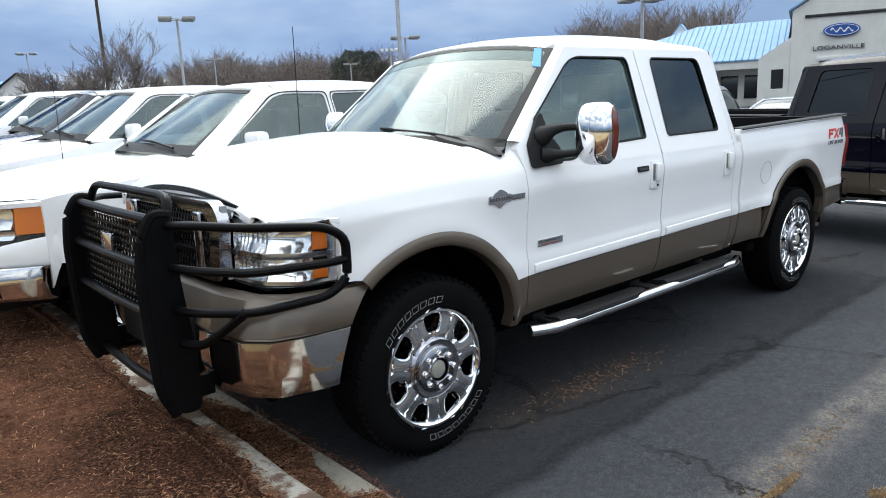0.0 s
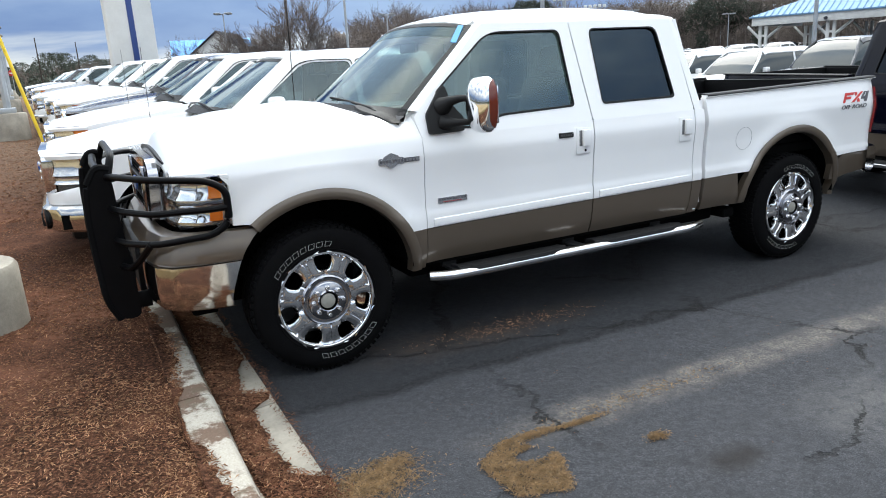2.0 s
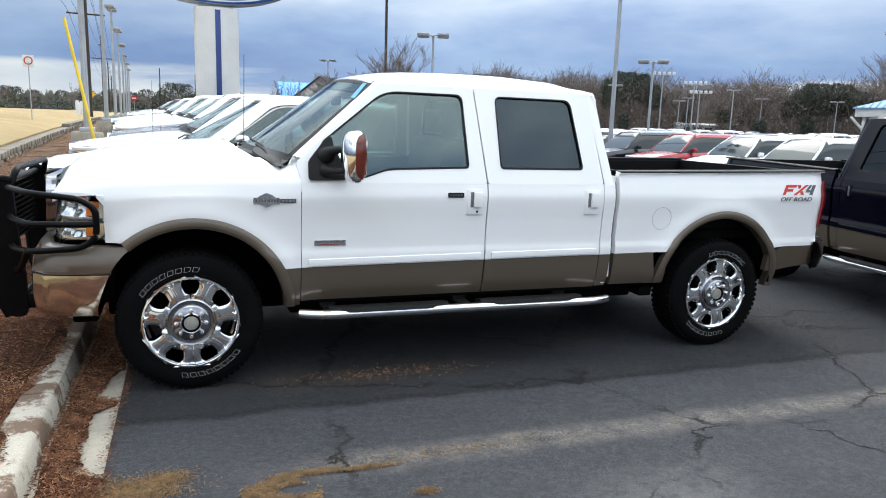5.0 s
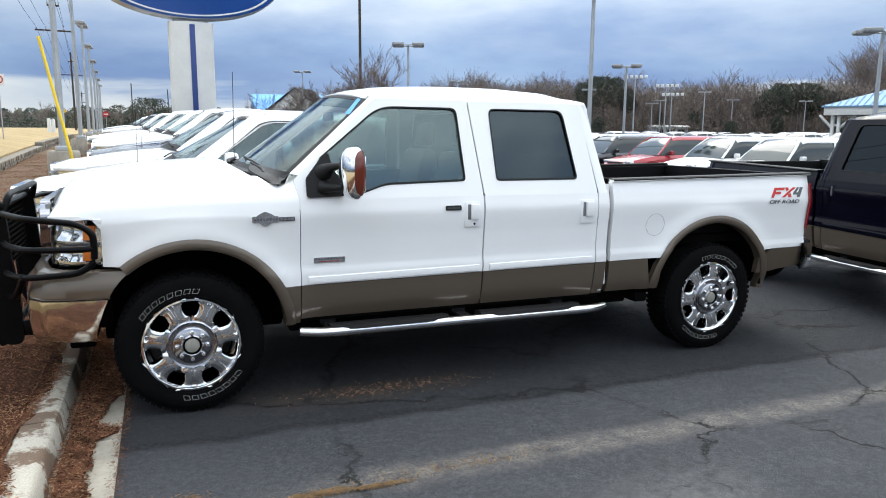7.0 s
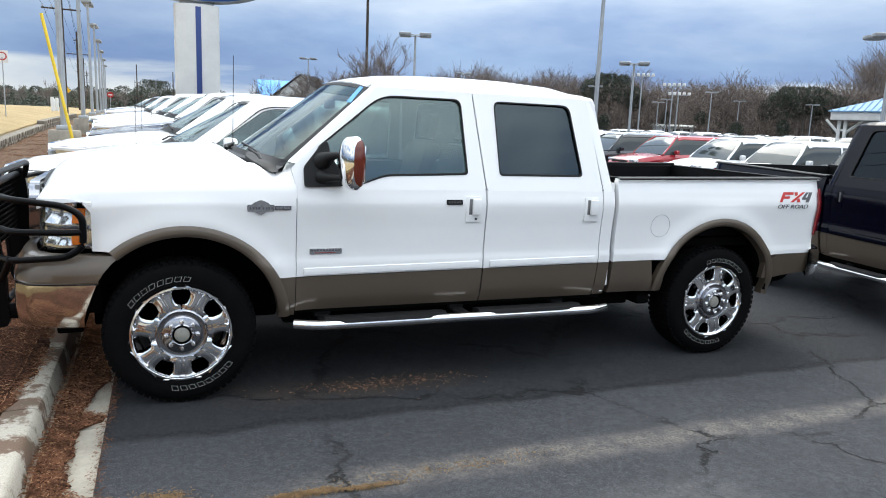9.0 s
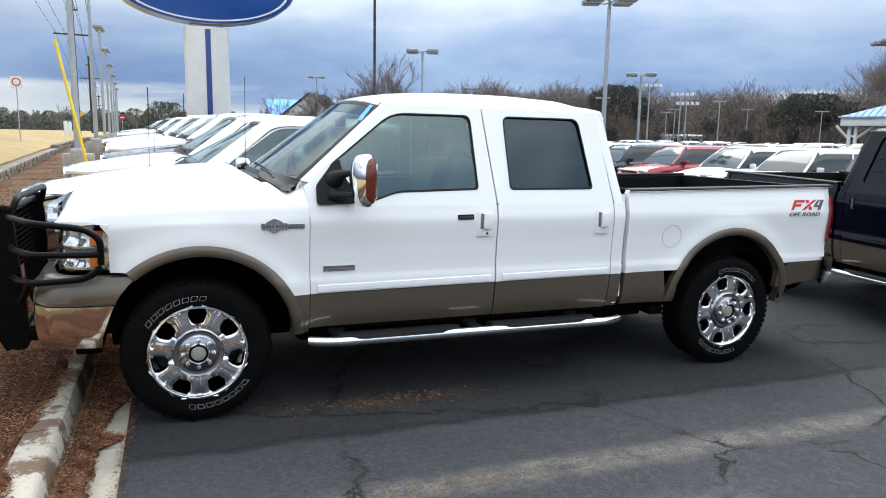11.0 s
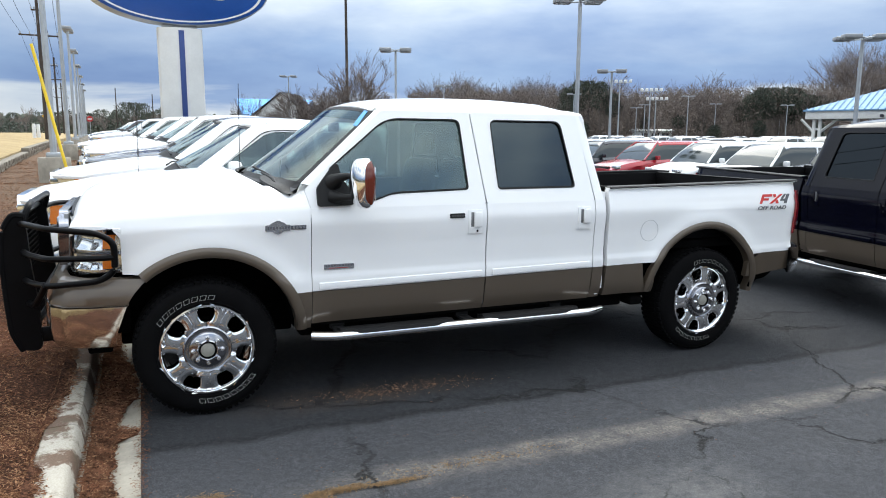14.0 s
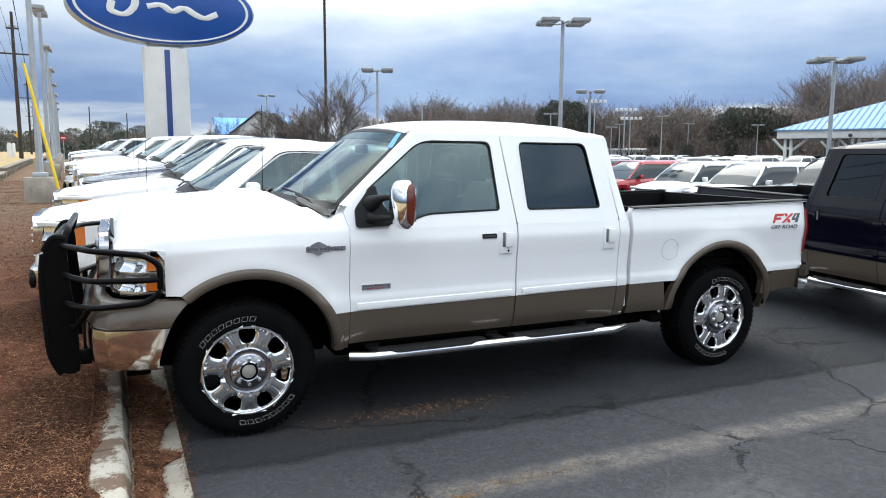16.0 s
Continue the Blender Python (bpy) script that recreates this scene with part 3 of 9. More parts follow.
def sheet_with_holes(bm, outer, holes, place, thick=None):
    """Fill a 2D outline with holes; place maps (u, v) to a point; thick: a vector for the returned edge."""
    es = []
    for loop in [outer] + holes:
        vs = [bm.verts.new(place(u, v)) for u, v in loop]
        es += [bm.edges.new((vs[i - 1], vs[i])) for i in range(len(vs))]
    r = bmesh.ops.triangle_fill(bm, use_beauty=True, use_dissolve=False, edges=es)
    if thick is not None:
        r = bmesh.ops.extrude_edge_only(bm, edges=es)
        bmesh.ops.translate(bm, vec=thick, verts=[g for g in r["geom"] if isinstance(g, bmesh.types.BMVert)])


def rim_in(bm, vec):
    """Fold the open edges of a sheet inwards."""
    es = [e for e in bm.edges if e.is_boundary]
    r = bmesh.ops.extrude_edge_only(bm, edges=es)
    bmesh.ops.translate(bm, vec=vec, verts=[g for g in r["geom"] if isinstance(g, bmesh.types.BMVert)])


def prisms(name, segs, mat, sides=3):
    """Many thin tapered sticks in one mesh; segs: array of rows x0 y0 z0 x1 y1 z1 r0 r1."""
    s = np.asarray(segs, dtype=float)
    a, b = s[:, :3], s[:, 3:6]
    d = b - a
    d /= np.linalg.norm(d, axis=1)[:, None] + 1e-9
    ref = np.where(np.abs(d[:, 2:3]) < 0.9, np.array([[0, 0, 1.0]]), np.array([[1.0, 0, 0]]))
    u = np.cross(d, ref); u /= np.linalg.norm(u, axis=1)[:, None] + 1e-9
    v = np.cross(d, u)
    ang = np.arange(sides) * 2 * np.pi / sides
    ring = u[:, None, :] * np.cos(ang)[None, :, None] + v[:, None, :] * np.sin(ang)[None, :, None]
    va = a[:, None, :] + ring * s[:, 6][:, None, None]
    vb = b[:, None, :] + ring * s[:, 7][:, None, None]
    verts = np.concatenate([va, vb], axis=1).reshape(-1, 3)
    k = np.arange(len(s))[:, None] * (2 * sides)
    faces = []
    for i in range(sides):
        j = (i + 1) % sides
        faces.append(np.concatenate([k + i, k + j, k + sides + j, k + sides + i], axis=1))
    faces = np.concatenate(faces)
    me = bpy.data.meshes.new(name)
    me.from_pydata(verts.tolist(), [], faces.tolist())
    me.materials.append(mat)
    return me


def flakes(name, centres, sizes, normals, mat, rng, aspect=(0.4, 1.0)):
    """Many small leaf-like quads, bent along the middle, in one mesh."""
    n = len(centres)
    nn = normals / (np.linalg.norm(normals, axis=1)[:, None] + 1e-9)
    r = rng.normal(size=(n, 3))
    u = np.cross(nn, r); u /= np.linalg.norm(u, axis=1)[:, None] + 1e-9
    v = np.cross(nn, u)
    w = sizes * rng.uniform(aspect[0], aspect[1], n)
    c0 = centres - u * sizes[:, None] / 2
    c1 = centres + u * sizes[:, None] / 2
    m0 = centres + v * w[:, None] / 2 + nn * sizes[:, None] * 0.12
    m1 = centres - v * w[:, None] / 2 + nn * sizes[:, None] * 0.12
    verts = np.stack([c0, m0, c1, m1], axis=1).reshape(-1, 3)
    k = np.arange(n)[:, None] * 4
    faces = np.concatenate([k + np.array([[0, 1, 2]]), k + np.array([[0, 2, 3]])])
    me = bpy.data.meshes.new(name)
    me.from_pydata(verts.tolist(), [], faces.tolist())
    me.materials.append(mat)
    return me


# ---- the white crew-cab pickup ----
# local frame: x from the front axle backwards, y across (the driver's side is -y), z up from the ground
PROFILE_Z = [0.45, 0.52, 0.60, 0.70, 0.755, 0.80, 0.842, 0.862, 0.92, 1.05, 1.15, 1.20, 1.235, 1.26, 1.30]
PROFILE_W = [0.870, 0.915, 0.948, 0.964, 0.972, 0.975, 0.977, 0.969, 0.969, 0.976, 0.987, 0.990, 0.985, 0.979, 0.971]
ARCH_F, ARCH_R = (0.025, 0.47, 0.607, 0.547), (3.975, 0.50, 0.595, 0.540)   # x, z, outer and inner radius of the flares
TUMBLE = 0.283
BELT = 1.30


def taper(x):
    s = max(0.0, (0.15 - x) / 1.0)
    return 1 - 0.085 * s * s


def half_width(x, z):
    """Outer surface of the body, as a distance from the middle plane."""
    if z > BELT:
        return (PROFILE_W[-1] - (z - BELT) * TUMBLE) * taper(x)
    w = float(np.interp(z, PROFILE_Z, PROFILE_W))
    for ax, az, ro, ri in (ARCH_F, ARCH_R):
        d = math.hypot(x - ax, z - az) - ro
        if d > -0.1:
            w += 0.022 * math.exp(-((max(d, 0)) / 0.085) ** 2)
    return w * taper(x)


def split(x):
    """Height of the joint between white and tan."""
    return 0.752 + 0.012 * (x - 0.6)


def side_strip(bm, xs, lo, hi, rows, s, off=0.0, warp=None):
    """Body panel between two curves lo(x) and hi(x) on the side s."""
    grid = []
    for x in xs:
        a, b = lo(x), hi(x)
        col = []
        for k in range(rows + 1):
            z = a + (b - a) * k / rows
            xx = x + (warp(z) if warp else 0.0)
            col.append((xx, s * (half_width(xx, z) + off), z))
        grid.append(col)
    loft(bm, grid)


def arch_top(x, arch, r, floor_z):
    d = r * r - (x - arch[0]) ** 2
    return max(floor_z, arch[1] + math.sqrt(d)) if d > 0 else floor_z


def crown(x):
    """Height of the bonnet's middle line."""
    return float(np.interp(x, [-0.90, -0.84, -0.74, -0.55, -0.30, 0.0, 0.30, 0.6], [1.31, 1.375, 1.415, 1.452, 1.487, 1.512, 1.525, 1.53]))


def shoulder(x):
    """Section from the side of the wing to the bonnet's edge, as (y, z) pairs, bottom first."""
    d = crown(x) - 1.515
    t = taper(x)
    pts = [(0.982, 1.235), (0.975, 1.275), (0.960, 1.315), (0.930, 1.355), (0.890, 1.388), (0.845, 1.412), (0.800, 1.428)]
    return [(y * t, z + d * (0.35 + 0.65 * k / 6)) for k, (y, z) in enumerate(pts)]


def bonnet_z(x, v):
    """Bonnet height at v = -1..1 across."""
    e = shoulder(x)[-1][1]
    bulge = 0.007 * math.exp(-((abs(v) - 0.42) / 0.13) ** 2)
    return e + (crown(x) - e) * (1 - abs(v) ** 2.2) + bulge * float(np.interp(x, [-0.8, -0.3], [0, 1]))


LAMP_TOP = 1.228


def fender(truck, s):
    bm = bmesh.new()
    hl_top = lambda x: LAMP_TOP - 0.075 * max(0.0, (x + 0.66) / 0.175) ** 2.5
    lo_list = []
    for x in list(np.linspace(-0.895, -0.485, 8)):
        lo_list.append((x, hl_top(x)))
    for x in np.linspace(-0.484, -0.41, 5):
        lo_list.append((x, 0.935))
    for a in np.linspace(162, 10, 40):
        x = ARCH_F[0] + ARCH_F[2] * math.cos(radians(a))
        if x > -0.40:
            lo_list.append((x, max(ARCH_F[1] + ARCH_F[2] * math.sin(radians(a)), split(x))))
    for x in (0.640, 0.655, 0.6675):
        lo_list.append((x, split(x)))
    lo_list.sort()
    rows = []
    for x, z0 in lo_list:
        sh = shoulder(x)
        col = []
        ztop = sh[0][1]
        for k in range(12):
            z = z0 + (ztop - z0) * k / 12
            col.append((x, s * half_width(x, z), z))
        col += [(x, s * y, z) for y, z in sh]
        rows.append(col)
    loft(bm, rows)
    rim_in(bm, (0, -s * 0.03, 0))
    part("front_fender", bm, WHITE, truck)
    # tan piece behind the wheel
    bm = bmesh.new()
    xs = [0.565, 0.585, 0.60, 0.61, 0.615, 0.619, 0.622, 0.63, 0.645, 0.6675]
    side_strip(bm, xs, lambda x: max(0.495, arch_top(x, ARCH_F, ARCH_F[2] - 0.01, 0.47)), split, 6, s)
    rim_in(bm, (0, -s * 0.03, 0))
    part("fender_skirt", bm, TAN, truck, "tan lower fender behind the wheel")


def flare(truck, arch, a0, a1, s):
    """Tan wheel lip, swelling out of the body and rolled inwards."""
    bm = bmesh.new()
    rows = []
    for a in np.linspace(a0, a1, 44):
        c, q = math.cos(radians(a)), math.sin(radians(a))
        row = []
        for r, off in ((arch[2] + 0.006, 0.006), (arch[2] - 0.012, 0.014), (arch[2] - 0.035, 0.018), (arch[3] + 0.012, 0.016), (arch[3], 0.006), (arch[3] - 0.004, -0.06)):
            x, z = arch[0] + r * c, arch[1] + r * q
            row.append((x, s * (half_width(x, max(z, 0.5)) + off), z))
        rows.append(row)
    loft(bm, rows)
    part("wheel_flare", bm, TAN, truck, "tan wheel arch lip")
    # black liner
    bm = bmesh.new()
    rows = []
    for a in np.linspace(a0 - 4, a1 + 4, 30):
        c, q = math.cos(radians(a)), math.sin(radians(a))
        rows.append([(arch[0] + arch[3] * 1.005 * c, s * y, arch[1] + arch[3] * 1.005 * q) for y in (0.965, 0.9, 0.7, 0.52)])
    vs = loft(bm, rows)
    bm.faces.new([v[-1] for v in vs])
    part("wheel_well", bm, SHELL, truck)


def bonnet(truck):
    bm = bmesh.new()
    rows = []
    for x in np.concatenate([np.linspace(-0.90, -0.60, 10), np.linspace(-0.52, 0.40, 14)]):
        e = shoulder(x)[-1][0] - 0.004
        rows.append([(x - 0.16 * (1 - abs(v) ** 2) * max(0, x / 0.4), e * v, bonnet_z(x, v)) for v in np.linspace(-1, 1, 25)])
    loft(bm, rows)
    rim_in(bm, (0, 0, -0.03))
    part("bonnet", bm, WHITE, truck)
    bm = bmesh.new()
    rows = []
    for v in np.linspace(-0.93, 0.93, 31):
        e = shoulder(-0.89)[-1][0]
        x = -0.915 + 0.10 * abs(v) ** 6
        z = bonnet_z(-0.89, v) - 0.03
        rows.append([(x + 0.05, e * v, z + 0.020), (x + 0.02, e * v, z + 0.031), (x - 0.006, e * v, z + 0.034), (x - 0.012, e * v, z + 0.022), (x + 0.01, e * v, z + 0.006)])
    vs = loft(bm, rows)
    bm.faces.new(vs[0]); bm.faces.new(vs[-1])
    part("bug_deflector", bm, GUARD, truck, "black bug deflector on the bonnet edge")


def door(truck, s, x0, x1, name, warp, top):
    """Door skin below the belt: white above, tan below, with its side moulding."""
    d = part(name, door_bm(x0, x1, s, split, lambda x: BELT, 27, warp), WHITE, truck)
    part("lower_panel", door_bm(x0, x1, s, lambda x: 0.525, lambda x: split(x) - 0.004, 7, warp), TAN, d, "tan lower door panel")
    bm = bmesh.new()
    rows = []
    for x in np.linspace(x0 + 0.045, x1 - 0.03, 24):
        w = half_width(x, 0.8)
        rows.append([(x, s * (w + o), split(x) + dz) for dz, o in ((0.006, -0.004), (0.010, 0.010), (0.030, 0.013), (0.050, 0.010), (0.056, -0.004))])
    vs = loft(bm, rows)
    bm.faces.new(vs[0]); bm.faces.new(vs[-1])
    part("side_moulding", bm, WHITE, d)
    return d


def door_bm(x0, x1, s, lo, hi, rows, warp):
    bm = bmesh.new()
    side_strip(bm, np.linspace(x0, x1, 18), lo, hi, rows, s, 0.0, warp)
    rim_in(bm, (0, -s * 0.04, 0))
    return bm


def pane_point(s, off=0.0):
    return lambda u, v: (u, s * ((PROFILE_W[-1] - (v - BELT) * TUMBLE) + off), v)


FRONT_WINDOW = [(0.80, 1.335), (1.07, 1.328), (1.24, 1.385), (1.81, 1.402), (1.785, 1.892), (1.235, 1.892), (0.812, 1.555)]
REAR_WINDOW = [(2.045, 1.400), (2.700, 1.402), (2.625, 1.893), (2.03, 1.893)]


def window_frame(truck, d, s, outer, hole, pane_mat, label, rad):
    bm = bmesh.new()
    hole_r = rounded(hole, rad, 5)
    sheet_with_holes(bm, rounded(outer, 0.02, 3), [hole_r], pane_point(s), (0, -s * 0.05, 0))
    part("window_frame", bm, WHITE, d)
    # rubber seal
    bm = bmesh.new()
    cx, cz = sum(p[0] for p in hole) / len(hole), sum(p[1] for p in hole) / len(hole)
    big = [(x + (0.002 if x > cx else -0.002), z + (0.002 if z > cz else -0.003)) for x, z in hole_r]
    small = [(x + (-0.006 if x > cx else 0.006), z + (-0.006 if z > cz else 0.010)) for x, z in hole_r]
    pp = pane_point(s, 0.003)
    pq = pane_point(s, -0.012)
    loft(bm, [[pp(*p) for p in big], [pp(*p) for p in small], [pq(*p) for p in small]], close_u=True)
    part("window_seal", bm, BLACK, d, "black rubber window seal")
    bm = bmesh.new()
    pg = pane_point(s, -0.014)
    f = bm.faces.new([bm.verts.new(pg(*p)) for p in hole_r])
    r = bmesh.ops.extrude_face_region(bm, geom=[f])
    bmesh.ops.translate(bm, vec=(0, -s * 0.004, 0), verts=[g for g in r["geom"] if isinstance(g, bmesh.types.BMVert)])
    p = part("window_pane", bm, pane_mat, d, label)
    p.visible_shadow = False
    return p


def door_handle(d, s, x, z, keyed):
    bm = bmesh.new()
    w = half_width(x, z)
    box(bm, x - 0.056, x + 0.056, s * (w - 0.004), s * (w + 0.0035), z - 0.085, z + 0.085, 0.002)
    h = part("door_handle", bm, WHITE, d)
    # raised grey strip: the hollow's shade is put into its colour
    bm = bmesh.new()
    box(bm, x - 0.034, x - 0.012, s * (w + 0.001), s * (w + 0.0045), z - 0.036, z + 0.068, 0.001)
    part("handle_recess", bm, SHADEGREY, h, "grey strip painted as the shade of the handle recess")
    bm = bmesh.new()
    box(bm, x - 0.014, x + 0.046, s * (w + 0.003), s * (w + 0.024), z - 0.036, z + 0.070, 0.006)
    part("handle_paddle", bm, WHITE, h)
    if keyed:
        bm = bmesh.new()
        lathe(bm, [(0.0, s * (w + 0.007)), (0.007, s * (w + 0.007)), (0.009, s * (w + 0.002))], 14, "y", (x + 0.016, 0, z - 0.066))
        part("keyhole", bm, BLACK, h)


def tyre_mark(bm, radius, y, a0, a1, count):
    """Outlined blocks standing where the raised white marks run round the sidewall."""
    for k in range(count):
        a = a0 + (a1 - a0) * (k + 0.5) / count
        half = abs(a1 - a0) / count * 0.36
        slant = 0.02 * (1 if a1 > a0 else -1) * abs(a1 - a0) / count * 3
        def P(da, r):
            t = radians(a + da + slant * (r - radius) / 0.018 * half * 0.6)
            return (r * math.cos(t), y, r * math.sin(t))
        hr = 0.0145
        th, tr = half * 0.13, hr * 0.12
        o = [P(-half, radius - hr), P(half, radius - hr), P(half, radius + hr), P(-half, radius + hr)]
        i = [P(-half + th, radius - hr + tr), P(half - th, radius - hr + tr), P(half - th, radius + hr - tr), P(-half + th, radius + hr - tr)]
        vo, vi = [bm.verts.new(p) for p in o], [bm.verts.new(p) for p in i]
        for j in range(4):
            bm.faces.new([vo[j], vo[(j + 1) % 4], vi[(j + 1) % 4], vi[j]])


def make_wheel(truck, x, s, spin, marked=True):
    """A wheel: tyre with shoulder blocks, seven-spoke chrome rim, hub with eight nuts."""
    w = new("wheel")
    w.parent = truck
    w.matrix_basis = pose(x, s * 0.850, 0.434, 0, 0, 0 if s < 0 else 180) @ pose(0, 0, 0, 0, spin, 0)
    bm = bmesh.new()
    prof = [(0.262, -0.100), (0.268, -0.122), (0.285, -0.134), (0.33, -0.143), (0.375, -0.141), (0.405, -0.130), (0.420, -0.112), (0.429, -0.088), (0.433, -0.03), (0.433, 0.03), (0.429, 0.088), (0.420, 0.112), (0.40, 0.13), (0.33, 0.14), (0.27, 0.125), (0.262, 0.10)]
    lathe(bm, prof, 72)
    lathe(bm, [(0.300, -0.1395), (0.303, -0.1425), (0.306, -0.1405)], 72)
    tyre = part("tyre", bm, RUBBER, w, "black all-terrain tyre")
    bm = bmesh.new()
    for k in range(64):
        a = 2 * math.pi * k / 64
        for yy, wd in ((-0.097, 0.026), (0.097, 0.026), (-0.045, 0.040), (0.045, 0.040)):
            aa = a + (0.03 if abs(yy) < 0.09 else 0)
            m = Matrix.Rotation(-aa, 4, "Y")
            top = 0.437 if abs(yy) < 0.09 else 0.4325
            box(bm, top - 0.016, top, yy - wd / 2 - 0.008, yy + wd / 2 + 0.002, -0.0135, 0.0135, 0, m)
    part("tread_pattern", bm, RUBBER, tyre)["kind"] = "stuff"
    if marked:
        bm = bmesh.new()
        tyre_mark(bm, 0.334, -0.1445, 148, 80, 8)
        tyre_mark(bm, 0.334, -0.1445, -102, -34, 8)
        part("sidewall_mark", bm, WHITEMARK, w, "raised white outlined sidewall marks")["kind"] = "stuff"
    bm = bmesh.new()
    lathe(bm, [(0.276, -0.122), (0.272, -0.130), (0.262, -0.131), (0.254, -0.122), (0.247, -0.098), (0.243, -0.02), (0.243, 0.10), (0.262, 0.12)], 72)
    rim = part("rim", bm, CHROME, w, "polished chrome seven-spoke rim")
    rim.matrix_basis = pose(0, -0.010, 0) @ Matrix.Diagonal((1.05, 1, 1.05, 1))
    for k in range(7):
        a = 2 * math.pi * k / 7 - math.pi / 2
        bm = bmesh.new()
        rows = []
        for r, hw, y in ((0.098, 0.0472, -0.110), (0.130, 0.0626, -0.117), (0.150, 0.0722, -0.119), (0.1575, 0.0690, -0.120), (0.161, 0.0600, -0.1205), (0.167, 0.0530, -0.121), (0.180, 0.0500, -0.121), (0.200, 0.0505, -0.120), (0.220, 0.0540, -0.119), (0.231, 0.0590, -0.1185), (0.238, 0.0670, -0.118), (0.243, 0.0820, -0.118), (0.2465, 0.1187, -0.119), (0.256, 0.1233, -0.122), (0.264, 0.1271, -0.126)):
            row = []
            for q, dy in ((-1, 0.060), (-1, 0.012), (-0.93, 0.003), (-0.80, -0.001), (-0.40, -0.003), (-0.16, -0.003), (-0.10, 0.004), (0.10, 0.004), (0.16, -0.003), (0.40, -0.003), (0.80, -0.001), (0.93, 0.003), (1, 0.012), (1, 0.060)):
                row.append(Vector((r, y + dy, q * hw)))
            rows.append(row)
        loft(bm, rows)
        bmesh.ops.transform(bm, matrix=Matrix.Rotation(-a, 4, "Y"), verts=bm.verts)
        part("spoke", bm, CHROME, rim)
    bm = bmesh.new()
    lathe(bm, [(0.052, -0.152), (0.056, -0.154), (0.060, -0.148), (0.064, -0.146), (0.098, -0.144), (0.106, -0.138), (0.109, -0.127), (0.126, -0.127), (0.134, -0.131), (0.141, -0.125), (0.143, -0.112)], 48)
    part("hub", bm, DARKCHROME, rim, "chrome hub")
    bm = bmesh.new()
    lathe(bm, [(0.0, -0.1465), (0.036, -0.146), (0.0405, -0.143), (0.042, -0.134)], 36)
    part("centre_cap", bm, CAPGREY, rim, "brushed centre cap")
    bm = bmesh.new()
    lathe(bm, [(0.040, -0.137), (0.047, -0.139), (0.054, -0.148)], 36)
    part("cap_ring", bm, SHELL, rim, "dark gap round the centre cap")
    for k in range(8):
        a = 2 * math.pi * k / 8
        bm = bmesh.new()
        lathe(bm, [(0.0, -0.168), (0.009, -0.167), (0.0135, -0.159), (0.0155, -0.140)], 10, "y", (0.083 * math.cos(a), 0, 0.077 * math.sin(a)))
        part("wheel_nut", bm, CHROME, rim)
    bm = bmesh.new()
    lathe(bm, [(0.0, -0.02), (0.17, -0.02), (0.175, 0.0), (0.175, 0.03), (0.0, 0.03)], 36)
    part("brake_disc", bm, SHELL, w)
    return w


def headlight(truck, s):
    """Wrap-round lamp: two bright bowls one over the other, amber corners, clear lens."""
    def curve(u, inset):
        x = float(np.interp(u, [0, 0.3, 0.55, 0.75, 1.0], [-0.945, -0.935, -0.90, -0.77, -0.490])) + inset
        y = float(np.interp(u, [0, 0.3, 0.55, 0.75, 1.0], [0.555, 0.68, 0.80, 0.895, 0.941])) - inset * 0.6
        return x, y * s
    def sheet(u0, u1, z0, z1, inset, n=16, rows=6, dish=0.0, ridge=0.0):
        bm = bmesh.new()
        g = []
        for i, u in enumerate(np.linspace(u0, u1, n)):
            col = []
            for k in range(rows + 1):
                q = k / rows
                x, y = curve(u, inset + dish * math.sin(math.pi * q) * max(0.0, math.sin(math.pi * (u - u0) / (u1 - u0))) ** 0.5 + ridge * (i % 2))
                z = z0 + (z1 - z0) * q
                z = min(z, LAMP_TOP - 0.010 - 0.07 * max(0.0, (u - 0.84) / 0.16) ** 2.5)
                h = (z - 0.945) / 0.28
                col.append((x + 0.03 * h ** 2, y - s * 0.012 * h ** 2, z))
            g.append(col)
        loft(bm, g)
        rim_in(bm, (0.02, -s * 0.01, 0))
        return bm
    lamp = part("headlight", sheet(-0.02, 1.02, 0.938, 1.228, 0.105, 16, 4), BLACK, truck, "clear wrap-round headlight with amber corner")
    part("lamp_bowl", sheet(0.03, 0.835, 1.078, 1.205, 0.030, 26, 8, 0.05, 0.006), REFLECTOR, lamp, "bright upper lamp bowl")
    part("lamp_bowl", sheet(0.03, 0.835, 0.962, 1.058, 0.030, 26, 6, 0.04, 0.006), REFLECTOR, lamp, "bright lower lamp bowl")
    for z0, z1 in ((0.968, 1.040), (1.088, 1.182)):
        part("lamp_amber", sheet(0.845, 0.925, z0, min(z1, 1.172), 0.018, 5, 3), AMBER, lamp, "amber side marker")
    part("lamp_divider", sheet(0.02, 0.97, 1.056, 1.080, 0.018, 14, 2), CHROME_WORN, lamp)
    part("lamp_edge", sheet(0.925, 0.985, 0.96, 1.165, 0.026, 4, 6), CHROME_WORN, lamp)
    for z0, z1 in ((0.948, 0.962), (1.200, 1.214)):
        part("lamp_edge", sheet(0.02, 0.97, z0, z1, 0.022, 14, 2), CHROME_WORN, lamp)
    p = part("lamp_lens", sheet(0, 1, 0.945, 1.222, 0.0), CLEARLENS, lamp, "clear lens")
    p.visible_shadow = False


